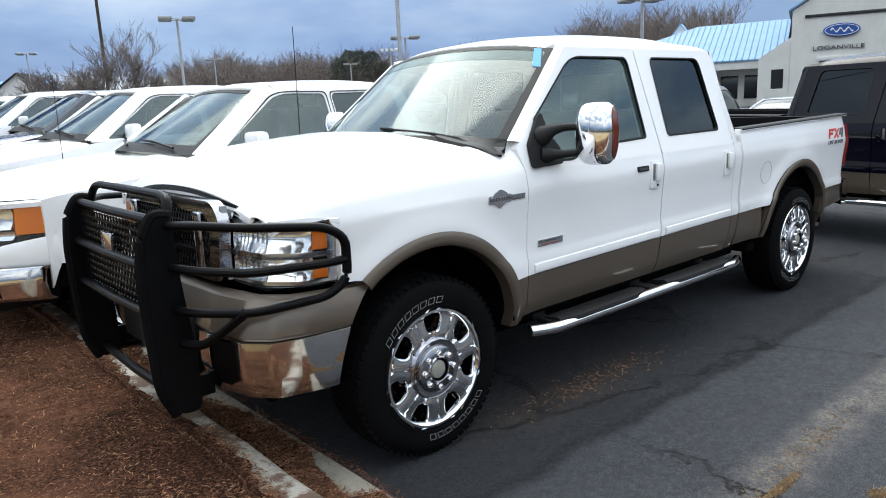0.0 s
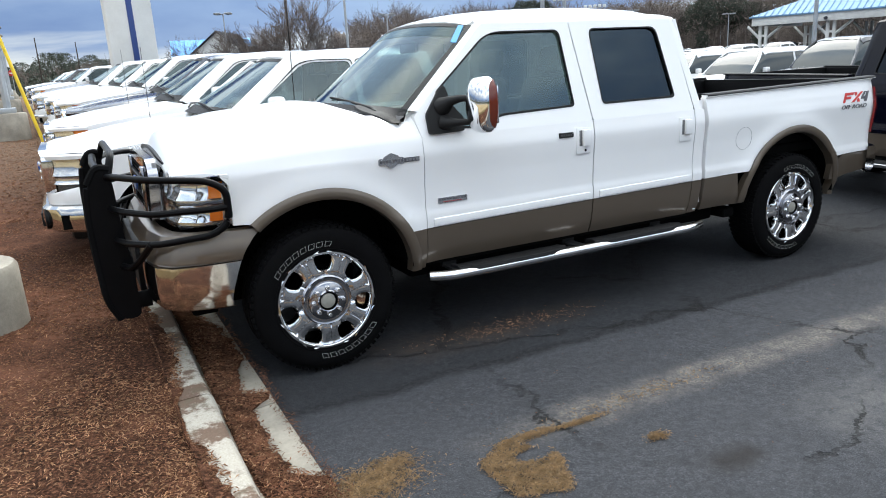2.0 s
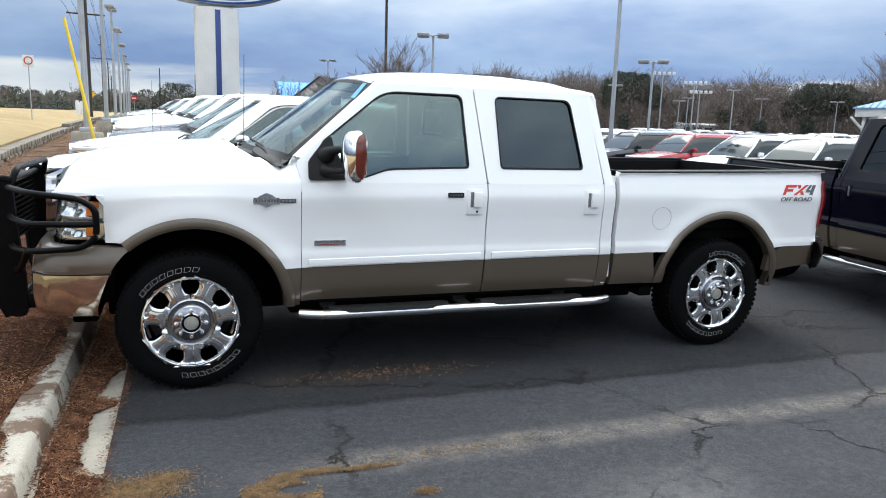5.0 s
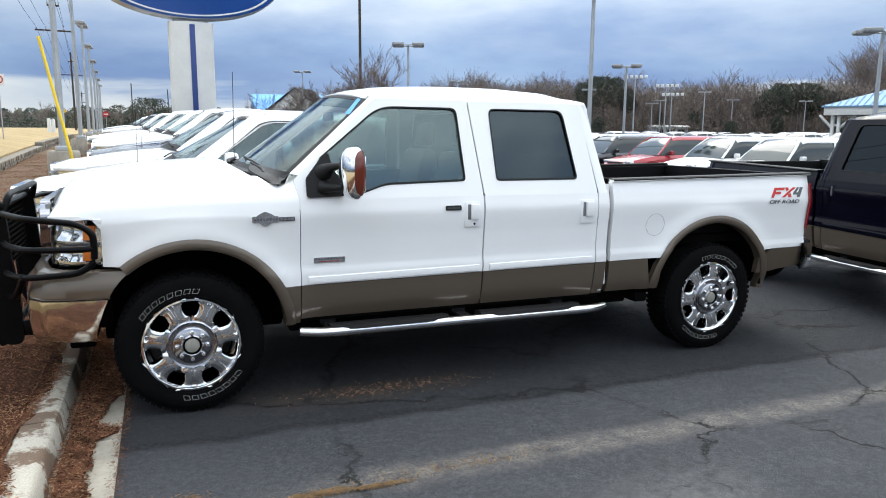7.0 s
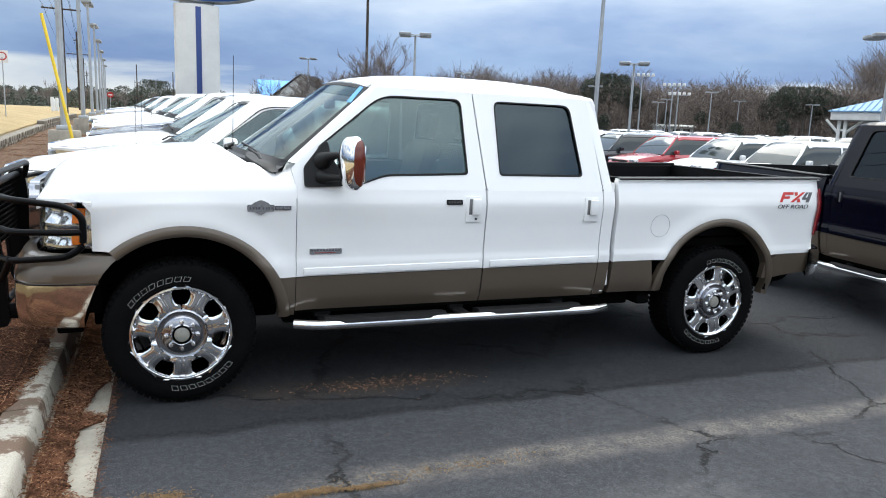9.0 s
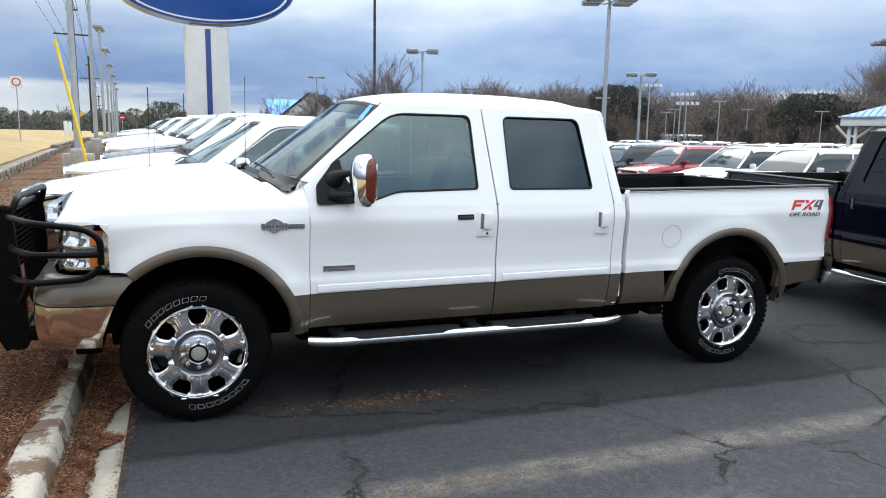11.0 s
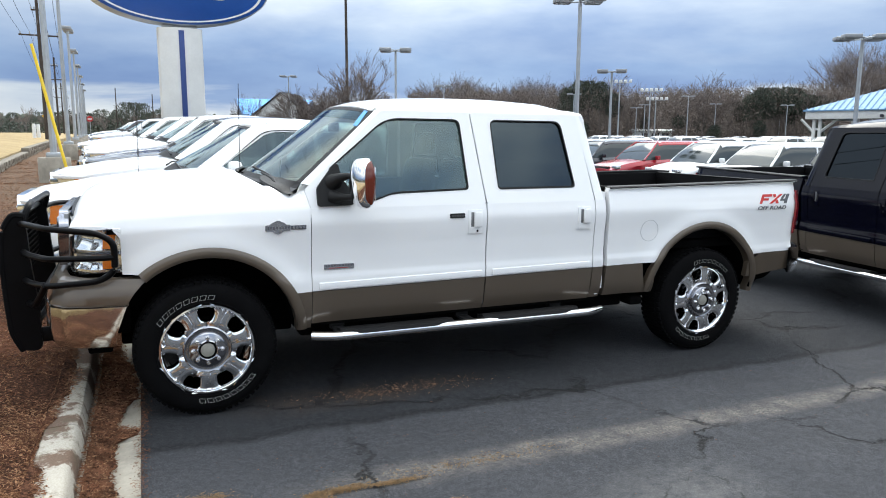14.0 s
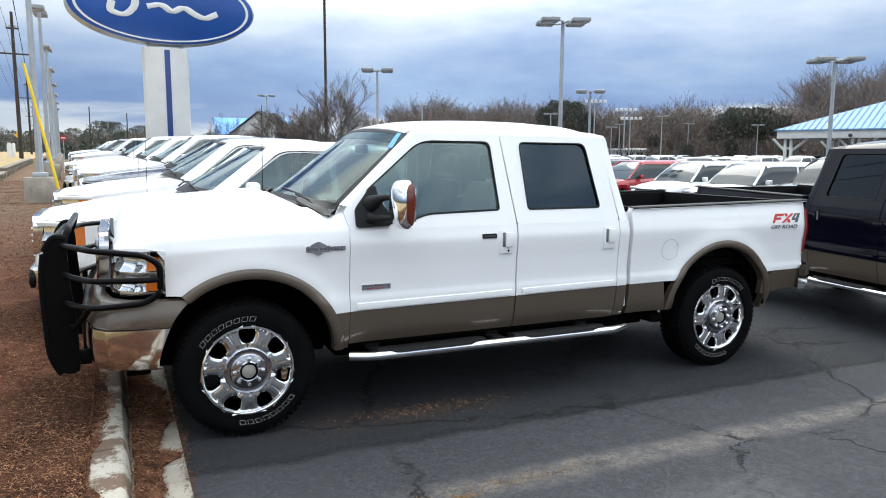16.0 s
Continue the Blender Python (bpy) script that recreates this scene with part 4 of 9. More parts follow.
def front_end(truck):
    # grille shell and mesh
    bm = bmesh.new()
    out = rounded([(-0.565, 0.945), (0.565, 0.945), (0.585, 1.21), (0.52, 1.29), (-0.52, 1.29), (-0.585, 1.21)], 0.04, 4)
    inn = rounded([(-0.49, 0.985), (0.49, 0.985), (0.50, 1.20), (0.46, 1.235), (-0.46, 1.235), (-0.50, 1.20)], 0.03, 4)
    sheet_with_holes(bm, out, [inn], lambda u, v: (-0.955 + 0.06 * (v - 0.945) - 0.03 * (1 - (u / 0.585) ** 2), u, v), (0.07, 0, 0))
    grille = part("grille", bm, DARKCHROME, truck, "smoked chrome grille surround")
    bm = bmesh.new()
    box(bm, -0.90, -0.87, -0.56, 0.56, 0.95, 1.27)
    part("grille_backing", bm, LAMPGREY, grille)
    bm = bmesh.new()
    rr = 0.019
    for i in range(-15, 16):
        for j in range(9):
            cy, cz = i * rr * 1.75 + (j % 2) * rr * 0.875, 0.995 + j * rr * 1.52
            if abs(cy) > 0.49:
                continue
            o = [bm.verts.new((-0.945, cy + rr * math.sin(math.pi / 3 * k), cz + rr * math.cos(math.pi / 3 * k))) for k in range(6)]
            q = [bm.verts.new((-0.935, cy + rr * 0.70 * math.sin(math.pi / 3 * k), cz + rr * 0.70 * math.cos(math.pi / 3 * k))) for k in range(6)]
            for k in range(6):
                bm.faces.new([o[k], o[(k + 1) % 6], q[(k + 1) % 6], q[k]])
    part("grille_mesh", bm, GUARD, grille, "black honeycomb grille insert")
    for y in (-0.40, 0.40):
        bm = bmesh.new()
        box(bm, -0.975, -0.93, y - 0.035, y + 0.035, 0.975, 1.24, 0.012)
        part("grille_pillar", bm, DARKCHROME, grille)
    for z in (1.06, 1.15):
        bm = bmesh.new()
        box(bm, -0.972, -0.94, -0.40, 0.40, z - 0.014, z + 0.014, 0.006)
        part("grille_bar", bm, GUARD, grille)
    bm = bmesh.new()
    lathe(bm, [(0.0, -0.990), (0.055, -0.988), (0.062, -0.975)], 32, "x", (0, 0, 1.105))
    bmesh.ops.scale(bm, vec=(1, 1.7, 0.75), space=Matrix.Translation((0, 0, -1.105)), verts=bm.verts)
    part("grille_emblem", bm, SIGNBLUE, grille, "plain blue oval emblem")
    bm = bmesh.new()
    loft(bm, [[(-0.957 + 0.03 * v * v, 0.585 * v, 1.215), (-0.965 + 0.05 * v * v, 0.60 * v, 1.28 - 0.03 * v * v), (-0.925 + 0.03 * v * v, 0.64 * v, bonnet_z(-0.89, 0.85 * v) - 0.040), (-0.85 + 0.05 * v * v, 0.72 * v, bonnet_z(-0.89, 0.85 * v) - 0.050), (-0.80 + 0.10 * v * v, 0.77 * v, bonnet_z(-0.89, 0.85 * v) - 0.060)] for v in np.linspace(-1, 1, 25)])
    part("grille_header", bm, CHROME, grille, "chrome strip under the bonnet edge")
    # bumper: tan upper, chrome lower
    def bump_curve(v):
        v = abs(v)
        x = float(np.interp(v, [0, 0.5, 0.72, 0.85, 0.93, 1.0], [-1.035, -1.015, -0.965, -0.87, -0.70, -0.42]))
        y = float(np.interp(v, [0, 0.5, 0.72, 0.85, 0.93, 1.0], [0.0, 0.60, 0.82, 0.915, 0.955, 0.968]))
        return x, y
    vv = np.concatenate([-np.linspace(1, 0.45, 26), np.linspace(-0.4, 0.4, 9), np.linspace(0.45, 1, 26)])
    def bumper(z_in):
        bm = bmesh.new()
        rows = []
        for v in vv:
            x, y = bump_curve(v)
            sgn = -1 if v < 0 else 1
            e = max(0.0, (abs(v) - 0.93) / 0.07)
            rows.append([(x + ox + e * -0.19 * (0.9 - z) / 0.43, sgn * (y + oy), z + e * 0.0) for z, ox, oy in z_in])
        loft(bm, rows)
        rim_in(bm, (0.04, 0, 0))
        return bm
    b = part("front_bumper", bumper([(0.490, 0.06, -0.03), (0.503, 0.02, -0.012), (0.545, 0.0, 0.0), (0.60, -0.008, 0.004), (0.70, -0.008, 0.003), (0.742, -0.004, 0.0), (0.749, 0.010, -0.01)]), BUMPERCHROME, truck, "chrome front bumper")
    part("bumper_cover", bumper([(0.750, 0.006, -0.004), (0.765, -0.002, 0.004), (0.81, 0.01, 0.002), (0.86, 0.03, -0.008), (0.905, 0.06, -0.02), (0.918, 0.10, -0.04)]), TAN, b, "tan bumper upper cover")
    bm = bmesh.new()
    box(bm, -0.84, -0.45, -0.74, 0.74, 0.52, 0.93, 0.02)
    part("bumper_core", bm, SHELL, b)
    bm = bmesh.new()
    box(bm, -0.86, -0.52, -0.76, 0.76, 0.915, 0.940, 0.005)
    part("lamp_sill", bm, BLACK, b)
    # black box added so the bumper's middle looks shaded behind the guard
    bm = bmesh.new()
    box(bm, -1.052, -1.00, -0.46, 0.46, 0.53, 0.815, 0.012)
    part("bumper_insert", bm, BLACK, b, "black box added for the shade in the bumper's middle")
    # licence-plate bracket and tow hooks low in the middle
    bm = bmesh.new()
    box(bm, -1.072, -1.054, -0.16, 0.16, 0.53, 0.68, 0.006)
    part("plate_holder", bm, BLACK, b)


def grille_guard():
    """Bolt-on black steel guard: two plate uprights, cross tubes and lamp loops."""
    g = thing("grille_guard", TRUCK @ pose(0.10, 0, 0.03) @ Matrix.Diagonal((1, 1, 0.94, 1)), "black steel grille guard bolted to the white pickup", "grille guard")
    for s in (-1, 1):
        bm = bmesh.new()
        outline = rounded([(-1.055, 0.405), (-1.165, 0.41), (-1.215, 0.52), (-1.232, 0.80), (-1.238, 1.08), (-1.220, 1.23), (-1.185, 1.30), (-1.135, 1.318), (-1.105, 1.29), (-1.095, 1.20), (-1.088, 1.0), (-1.06, 0.72)], 0.05, 4)
        y0 = s * 0.535
        vs = [bm.verts.new((x, y0 - 0.022, z)) for x, z in outline]
        f = bm.faces.new(vs)
        r = bmesh.ops.extrude_face_region(bm, geom=[f])
        bmesh.ops.translate(bm, vec=(0, 0.044, 0), verts=[q for q in r["geom"] if isinstance(q, bmesh.types.BMVert)])
        u = part("upright", bm, GUARD, g)
        bm = bmesh.new()
        pts = [(-1.105, y0, 1.305), (-1.165, y0, 1.318), (-1.218, y0, 1.23), (-1.237, y0, 1.06), (-1.230, y0, 0.80), (-1.214, y0, 0.53), (-1.16, y0, 0.41)]
        tube(bm, smooth_path(pts, radius=0.12), 0.026, 8, flat=1.0)
        part("rubber_strip", bm, RUBBER, u, "ribbed rubber strip")
        # lamp loop
        ym = s * 0.56
        top = [(-1.12, ym, 1.265), (-1.08, s * 0.70, 1.275), (-0.95, s * 0.92, 1.268), (-0.68, s * 1.03, 1.245), (-0.595, s * 1.045, 1.19), (-0.595, s * 1.045, 1.01), (-0.68, s * 1.03, 0.945), (-0.95, s * 0.92, 0.910), (-1.08, s * 0.70, 0.895), (-1.12, ym, 0.89)]
        bm = bmesh.new()
        tube(bm, smooth_path(top, radius=0.07), 0.0195, 12)
        part("lamp_loop", bm, GUARD, g)
        bm = bmesh.new()
        tube(bm, smooth_path([(-1.12, ym, 1.08), (-1.08, s * 0.70, 1.08), (-0.95, s * 0.925, 1.08), (-0.68, s * 1.035, 1.09), (-0.60, s * 1.047, 1.095)], radius=0.07), 0.019, 10)
        part("lamp_bar", bm, GUARD, g)
        bm = bmesh.new()
        tube(bm, smooth_path([(-1.11, ym, 0.735), (-1.07, s * 0.66, 0.735), (-1.02, s * 0.78, 0.82), (-0.975, s * 0.89, 0.912)], radius=0.06), 0.02, 10)
        part("loop_brace", bm, GUARD, g)
        bm = bmesh.new()
        box(bm, -1.10, -0.99, y0 - 0.012, y0 + 0.012, 0.46, 0.56, 0.004)
        part("mount_plate", bm, GUARD, g)
    for z, x in ((1.29, -1.155), (1.085, -1.19), (0.865, -1.19), (0.47, -1.13)):
        bm = bmesh.new()
        tube(bm, [(x, -0.52, z), (x - 0.012, 0, z), (x, 0.52, z)], 0.022, 10)
        part("cross_tube", bm, GUARD, g)
    bm = bmesh.new()
    tube(bm, smooth_path([(-1.115, -0.535, 1.26), (-1.085, -0.50, 1.370), (-1.08, -0.42, 1.385), (-1.08, 0.42, 1.385), (-1.085, 0.50, 1.370), (-1.115, 0.535, 1.26)], radius=0.05), 0.020, 10)
    part("top_hoop", bm, GUARD, g)
    # punched hexagon screen between the uprights
    bm = bmesh.new()
    rr = 0.024
    for i in range(-12, 13):
        for j in range(11):
            cy, cz = i * rr * 1.732 + (j % 2) * rr * 0.866, 0.885 + j * rr * 1.5
            if abs(cy) > 0.50:
                continue
            o = [bm.verts.new((-1.168, cy + rr * math.sin(math.pi / 3 * k), cz + rr * math.cos(math.pi / 3 * k))) for k in range(6)]
            q = [bm.verts.new((-1.166, cy + rr * 0.66 * math.sin(math.pi / 3 * k), cz + rr * 0.66 * math.cos(math.pi / 3 * k))) for k in range(6)]
            b = [bm.verts.new((-1.160, v.co.y, v.co.z)) for v in q]
            for k in range(6):
                bm.faces.new([o[k], o[(k + 1) % 6], q[(k + 1) % 6], q[k]])
                bm.faces.new([q[k], q[(k + 1) % 6], b[(k + 1) % 6], b[k]])
    part("mesh_screen", bm, GUARD, g, "black punched hexagon screen")
    bm = bmesh.new()
    box(bm, -1.205, -1.185, -0.07, 0.07, 1.10, 1.19, 0.006)
    part("guard_badge", bm, CHROME_WORN, g, "small grey maker's plate")
    return g


def screen(t, v, inset=0.0):
    """t: bottom to top, v: -1..1 across."""
    xe, xc = 0.572 + (1.180 - 0.572) * t, 0.345 + (1.075 - 0.345) * t
    ye, z_e, z_c = 0.902 + (0.748 - 0.902) * t, 1.405 + (1.935 - 1.405) * t, 1.45 + (1.985 - 1.45) * t
    k = abs(v) ** 2.2
    return Vector((xc + (xe - xc) * k, ye * v, z_c + (z_e - z_c) * k)) + Vector((-0.6, 0, 0.75)) * inset


def tape_strip():
    # strip of blue tape on the screen's upper corner
    bm = bmesh.new()
    loft(bm, [[screen(t, v + (1 - t) * -0.35, 0.006) for v in (-0.90, -0.84)] for t in np.linspace(0.80, 0.985, 6)])
    rim_in(bm, (0.001, 0, -0.002))
    tp = tagged(new("tape_strip", finish("tape_strip", bm, BLUETAPE)), "strip of blue masking tape on the windscreen", "tape")
    tp.matrix_basis = TRUCK


def cab(truck):
    for s in (-1, 1):
        d1 = door(truck, s, 0.672, 1.936, "front_door", None, BELT)
        d2 = door(truck, s, 1.946, 2.862, "rear_door", None, BELT)
        window_frame(truck, d1, s, [(0.672, 1.2985), (1.936, 1.2985), (1.868, 1.945), (1.205, 1.945), (0.640, 1.42)], FRONT_WINDOW, GLASS, "lightly tinted front door glass", [0.01, 0.03, 0.05, 0.03, 0.05, 0.10, 0.01])
        window_frame(truck, d2, s, [(1.946, 1.2985), (2.862, 1.2985), (2.77, 1.945), (1.878, 1.945)], REAR_WINDOW, TINTED, "dark privacy glass", [0.03, 0.035, 0.06, 0.05])
        # black mirror sail in the corner
        bm = bmesh.new()
        sail = rounded([(0.715, 1.312), (0.955, 1.318), (0.960, 1.40), (0.915, 1.45), (0.885, 1.51), (0.868, 1.590), (0.835, 1.578), (0.715, 1.43)], 0.02, 3)
        f = bm.faces.new([bm.verts.new(pane_point(s, 0.004)(*p)) for p in sail])
        r = bmesh.ops.extrude_face_region(bm, geom=[f])
        bmesh.ops.translate(bm, vec=(0, s * 0.018, 0), verts=[q for q in r["geom"] if isinstance(q, bmesh.types.BMVert)])
        part("mirror_sail", bm, BLACK, d1)
        door_handle(d1, s, 1.845, 1.175, True)
        door_handle(d2, s, 2.765, 1.170, False)
        # rear cab corner
        bm = bmesh.new()
        side_strip(bm, np.linspace(2.869, 2.962, 6), lambda x: split(x), lambda x: BELT, 27, s)
        rim_in(bm, (0, -s * 0.04, 0))
        c = part("cab_corner", bm, WHITE, truck)
        bm = bmesh.new()
        side_strip(bm, np.linspace(2.869, 2.962, 6), lambda x: 0.53, lambda x: split(x) - 0.004, 6, s)
        rim_in(bm, (0, -s * 0.04, 0))
        part("lower_panel", bm, TAN, c, "tan lower cab corner")
        bm = bmesh.new()
        rows = []
        for z in np.linspace(1.2985, 1.945, 10):
            x0 = 2.869 - (z - 1.302) * 0.161
            y = half_width(2.9, z)
            x1 = 2.962 - (z - 1.302) * 0.19 - 0.02 * max(0, (z - 1.8) / 0.15) ** 2
            rows.append([(x0, s * y, z), (x1 - 0.03, s * y, z), (x1 - 0.008, s * (y - 0.012), z), (x1, s * (y - 0.04), z), (x1 + 0.008, s * (y - 0.15), z)])
        loft(bm, rows)
        part("rear_pillar", bm, WHITE, c)
        # A pillar outer skin
        bm = bmesh.new()
        rows = []
        for t in np.linspace(0.09, 1, 12):
            x, z = 0.60 + 0.605 * t, 1.40 + 0.535 * t
            y = half_width(1.0, z)
            rows.append([(x + 0.045, s * (y - 0.001), z - 0.012), (x + 0.012, s * (y - 0.002), z + 0.001), (x - 0.010, s * (y - 0.010), z + 0.008), (x - 0.025, s * (y - 0.026), z + 0.011), (x - 0.030, s * (y - 0.042), z + 0.010), (x - 0.012, s * (y - 0.060), z - 0.008)])
        loft(bm, rows)
        part("front_pillar", bm, WHITE, truck)
    # roof
    bm = bmesh.new()
    rows = []
    for x in np.concatenate([np.linspace(1.085, 1.35, 7), np.linspace(1.5, 2.6, 10), np.linspace(2.66, 2.86, 6)]):
        lift = float(np.interp(x, [1.085, 1.2, 1.4, 1.8, 2.2, 2.6, 2.75, 2.86], [-0.075, -0.045, -0.015, 0.0, 0.0, -0.022, -0.05, -0.10]))
        row = []
        for v in np.linspace(-1, 1, 27):
            a = abs(v)
            z = float(np.interp(a, [0, 0.35, 0.62, 0.80, 0.90, 0.955, 1.0], [2.072, 2.066, 2.052, 2.030, 2.003, 1.975, 1.940]))
            y = float(np.interp(a, [0, 0.90, 0.955, 1.0], [0, 0.715, 0.758, 0.782]))
            zz = z + lift * (1.0 if a < 0.9 else 0.35)
            xx = x
            if x < 1.3:
                xx = x + 0.115 * a ** 2 * (1.3 - x) / 0.215
            row.append((xx, math.copysign(y, v), zz))
        rows.append(row)
    loft(bm, rows)
    rim_in(bm, (0, 0, -0.025))
    part("roof", bm, WHITE, truck)
    for s in (-1, 1):
        bm = bmesh.new()
        sh = shoulder(0.62)
        far = [(0.70, 0.972, 1.24), (0.705, 0.968, 1.28), (0.71, 0.958, 1.325), (0.705, 0.945, 1.375), (0.695, 0.93, 1.42), (0.68, 0.905, 1.452), (0.665, 0.865, 1.462)]
        loft(bm, [[(0.62, s * y, z) for y, z in sh], [(0.66, s * (sh[k][0] + far[k][1]) / 2, (sh[k][1] + far[k][2]) / 2) for k in range(7)], [(x, s * y, z) for x, y, z in far]])
        part("pillar_base", bm, WHITE, truck)
    # windscreen with black border
    bm = bmesh.new()
    loft(bm, [[screen(t, v) for v in np.linspace(-1, 1, 25)] for t in np.linspace(0, 1, 10)])
    p = part("windscreen", bm, SCREENGLASS, truck, "clear windscreen")
    p.visible_shadow = False
    bm = bmesh.new()
    loft(bm, [[screen(t, v, 0.002) for v in np.linspace(-0.95, 0.95, 25)] for t in np.linspace(0.86, 0.97, 4)])
    p = part("shade_band", bm, SHADEGLASS, truck, "darker tinted band along the screen's top")
    p.visible_shadow = False
    bm = bmesh.new()
    for t0, t1, v0, v1 in ((0, 0.09, -1, 1), (0.965, 1, -1, 1), (0, 1, -1, -0.945), (0, 1, 0.945, 1)):
        loft(bm, [[screen(t, v, 0.004) for v in np.linspace(v0, v1, 25)] for t in np.linspace(t0, t1, 8)])
    part("windscreen_border", bm, BLACK, truck)
    # cowl panel with vents
    bm = bmesh.new()
    rows = []
    for v in np.linspace(-1, 1, 25):
        b = screen(0.0, v, 0.006)
        k = abs(v) ** 2
        fx = 0.225 + 0.33 * k
        rows.append([(b.x + 0.03, b.y, b.z + 0.02), tuple(b), (b.x * 0.55 + fx * 0.45, b.y * 1.01, b.z - 0.012), (fx, b.y * (1.0 + 0.02 * k), b.z + 0.028 - 0.045 * k), (fx - 0.02, b.y, b.z - 0.03 - 0.04 * k)])
    loft(bm, rows)
    def skin(x, y):
        sec = [(q[0], q[1]) for q in shoulder(x)][::-1]
        if abs(y) < sec[0][0]:
            return bonnet_z(x, y / sec[0][0])
        return float(np.interp(abs(y), [q[0] for q in sec], [q[1] for q in sec]))
    for sd in (-1, 1):
        strip = bmesh.new()
        rows = []
        for v in np.linspace(0.62, 1.0, 14):
            b = screen(0.0, sd * v)
            w = 0.10 * math.sin(math.pi * (v - 0.60) / 0.46) ** 0.8
            row = [tuple(screen(0.10, sd * v, 0.010))]
            for q in (0.0, 0.3, 0.6, 0.9, 1.0):
                x, y = b.x + 0.02 - w * q, b.y * (1.0 + 0.045 * q * (v - 0.6) / 0.4)
                row.append((x, y, max(skin(x, y) + (0.008 if q < 1 else -0.004), b.z - 0.01)))
            rows.append(row)
        loft(strip, rows)
        part("cowl_corner", strip, BLACK, truck, "black cowl corner")
    cowl = part("cowl", bm, GREYPLASTIC, truck, "grey plastic cowl panel")
    bm = bmesh.new()
    for i in range(8):
        yy = -0.50 - 0.03 * i
        q = screen(0.0, yy / 0.845, 0.02)
        box(bm, q.x - 0.06, q.x + 0.0, yy - 0.008, yy + 0.008, q.z - 0.012, q.z + 0.004, 0.002)
    part("cowl_vent", bm, BLACK, cowl)
    # wipers
    for y0, y1, t1 in ((-0.70, -0.08, 0.13), (0.05, 0.66, 0.13)):
        a, mid, b = screen(0.02, y0 / 0.86, 0.03), screen(0.09, (y0 * 0.55 + y1 * 0.45) / 0.82, 0.03), screen(t1, y1 / 0.82, 0.02)
        bm = bmesh.new()
        tube(bm, [a, a + Vector((0, 0.05, 0.02)), mid], [0.014, 0.012, 0.008], 8)
        wp = part("wiper", bm, BLACK, truck)
        c0, c1 = screen(0.05, (y0 - 0.0) / 0.82, 0.012), screen(0.14, (y1 + 0.02) / 0.82, 0.012)
        bm = bmesh.new()
        tube(bm, [c0, (c0 + c1) / 2 + Vector((-0.008, 0, 0.012)), c1], 0.008, 6)
        part("wiper_blade", bm, BLACK, wp)
    # back wall of the cab with its window
    bm = bmesh.new()
    sheet_with_holes(bm, [(-0.93, 0.55), (0.93, 0.55), (0.93, 1.302), (0.79, 1.94), (-0.79, 1.94), (-0.93, 1.302)], [rounded([(-0.62, 1.46), (0.62, 1.46), (0.56, 1.84), (-0.56, 1.84)], 0.05)], lambda u, v: (2.955 - max(0, v - 1.302) * 0.185, u, v), (-0.03, 0, 0))
    part("cab_back", bm, WHITE, truck)
    bm = bmesh.new()
    bm.faces.new([bm.verts.new((2.945 - (v - 1.302) * 0.185, u, v)) for u, v in rounded([(-0.63, 1.45), (0.63, 1.45), (0.57, 1.85), (-0.57, 1.85)], 0.05)])
    p = part("rear_window", bm, TINTED, truck, "dark rear cab window")
    p.visible_shadow = False
    # whip aerial on the far wing
    bm = bmesh.new()
    tube(bm, [(0.46, 0.885, 1.38), (0.46, 0.885, 1.43), (0.47, 0.885, 2.20)], [0.014, 0.004, 0.0025], 6)
    part("aerial", bm, BLACK, truck)


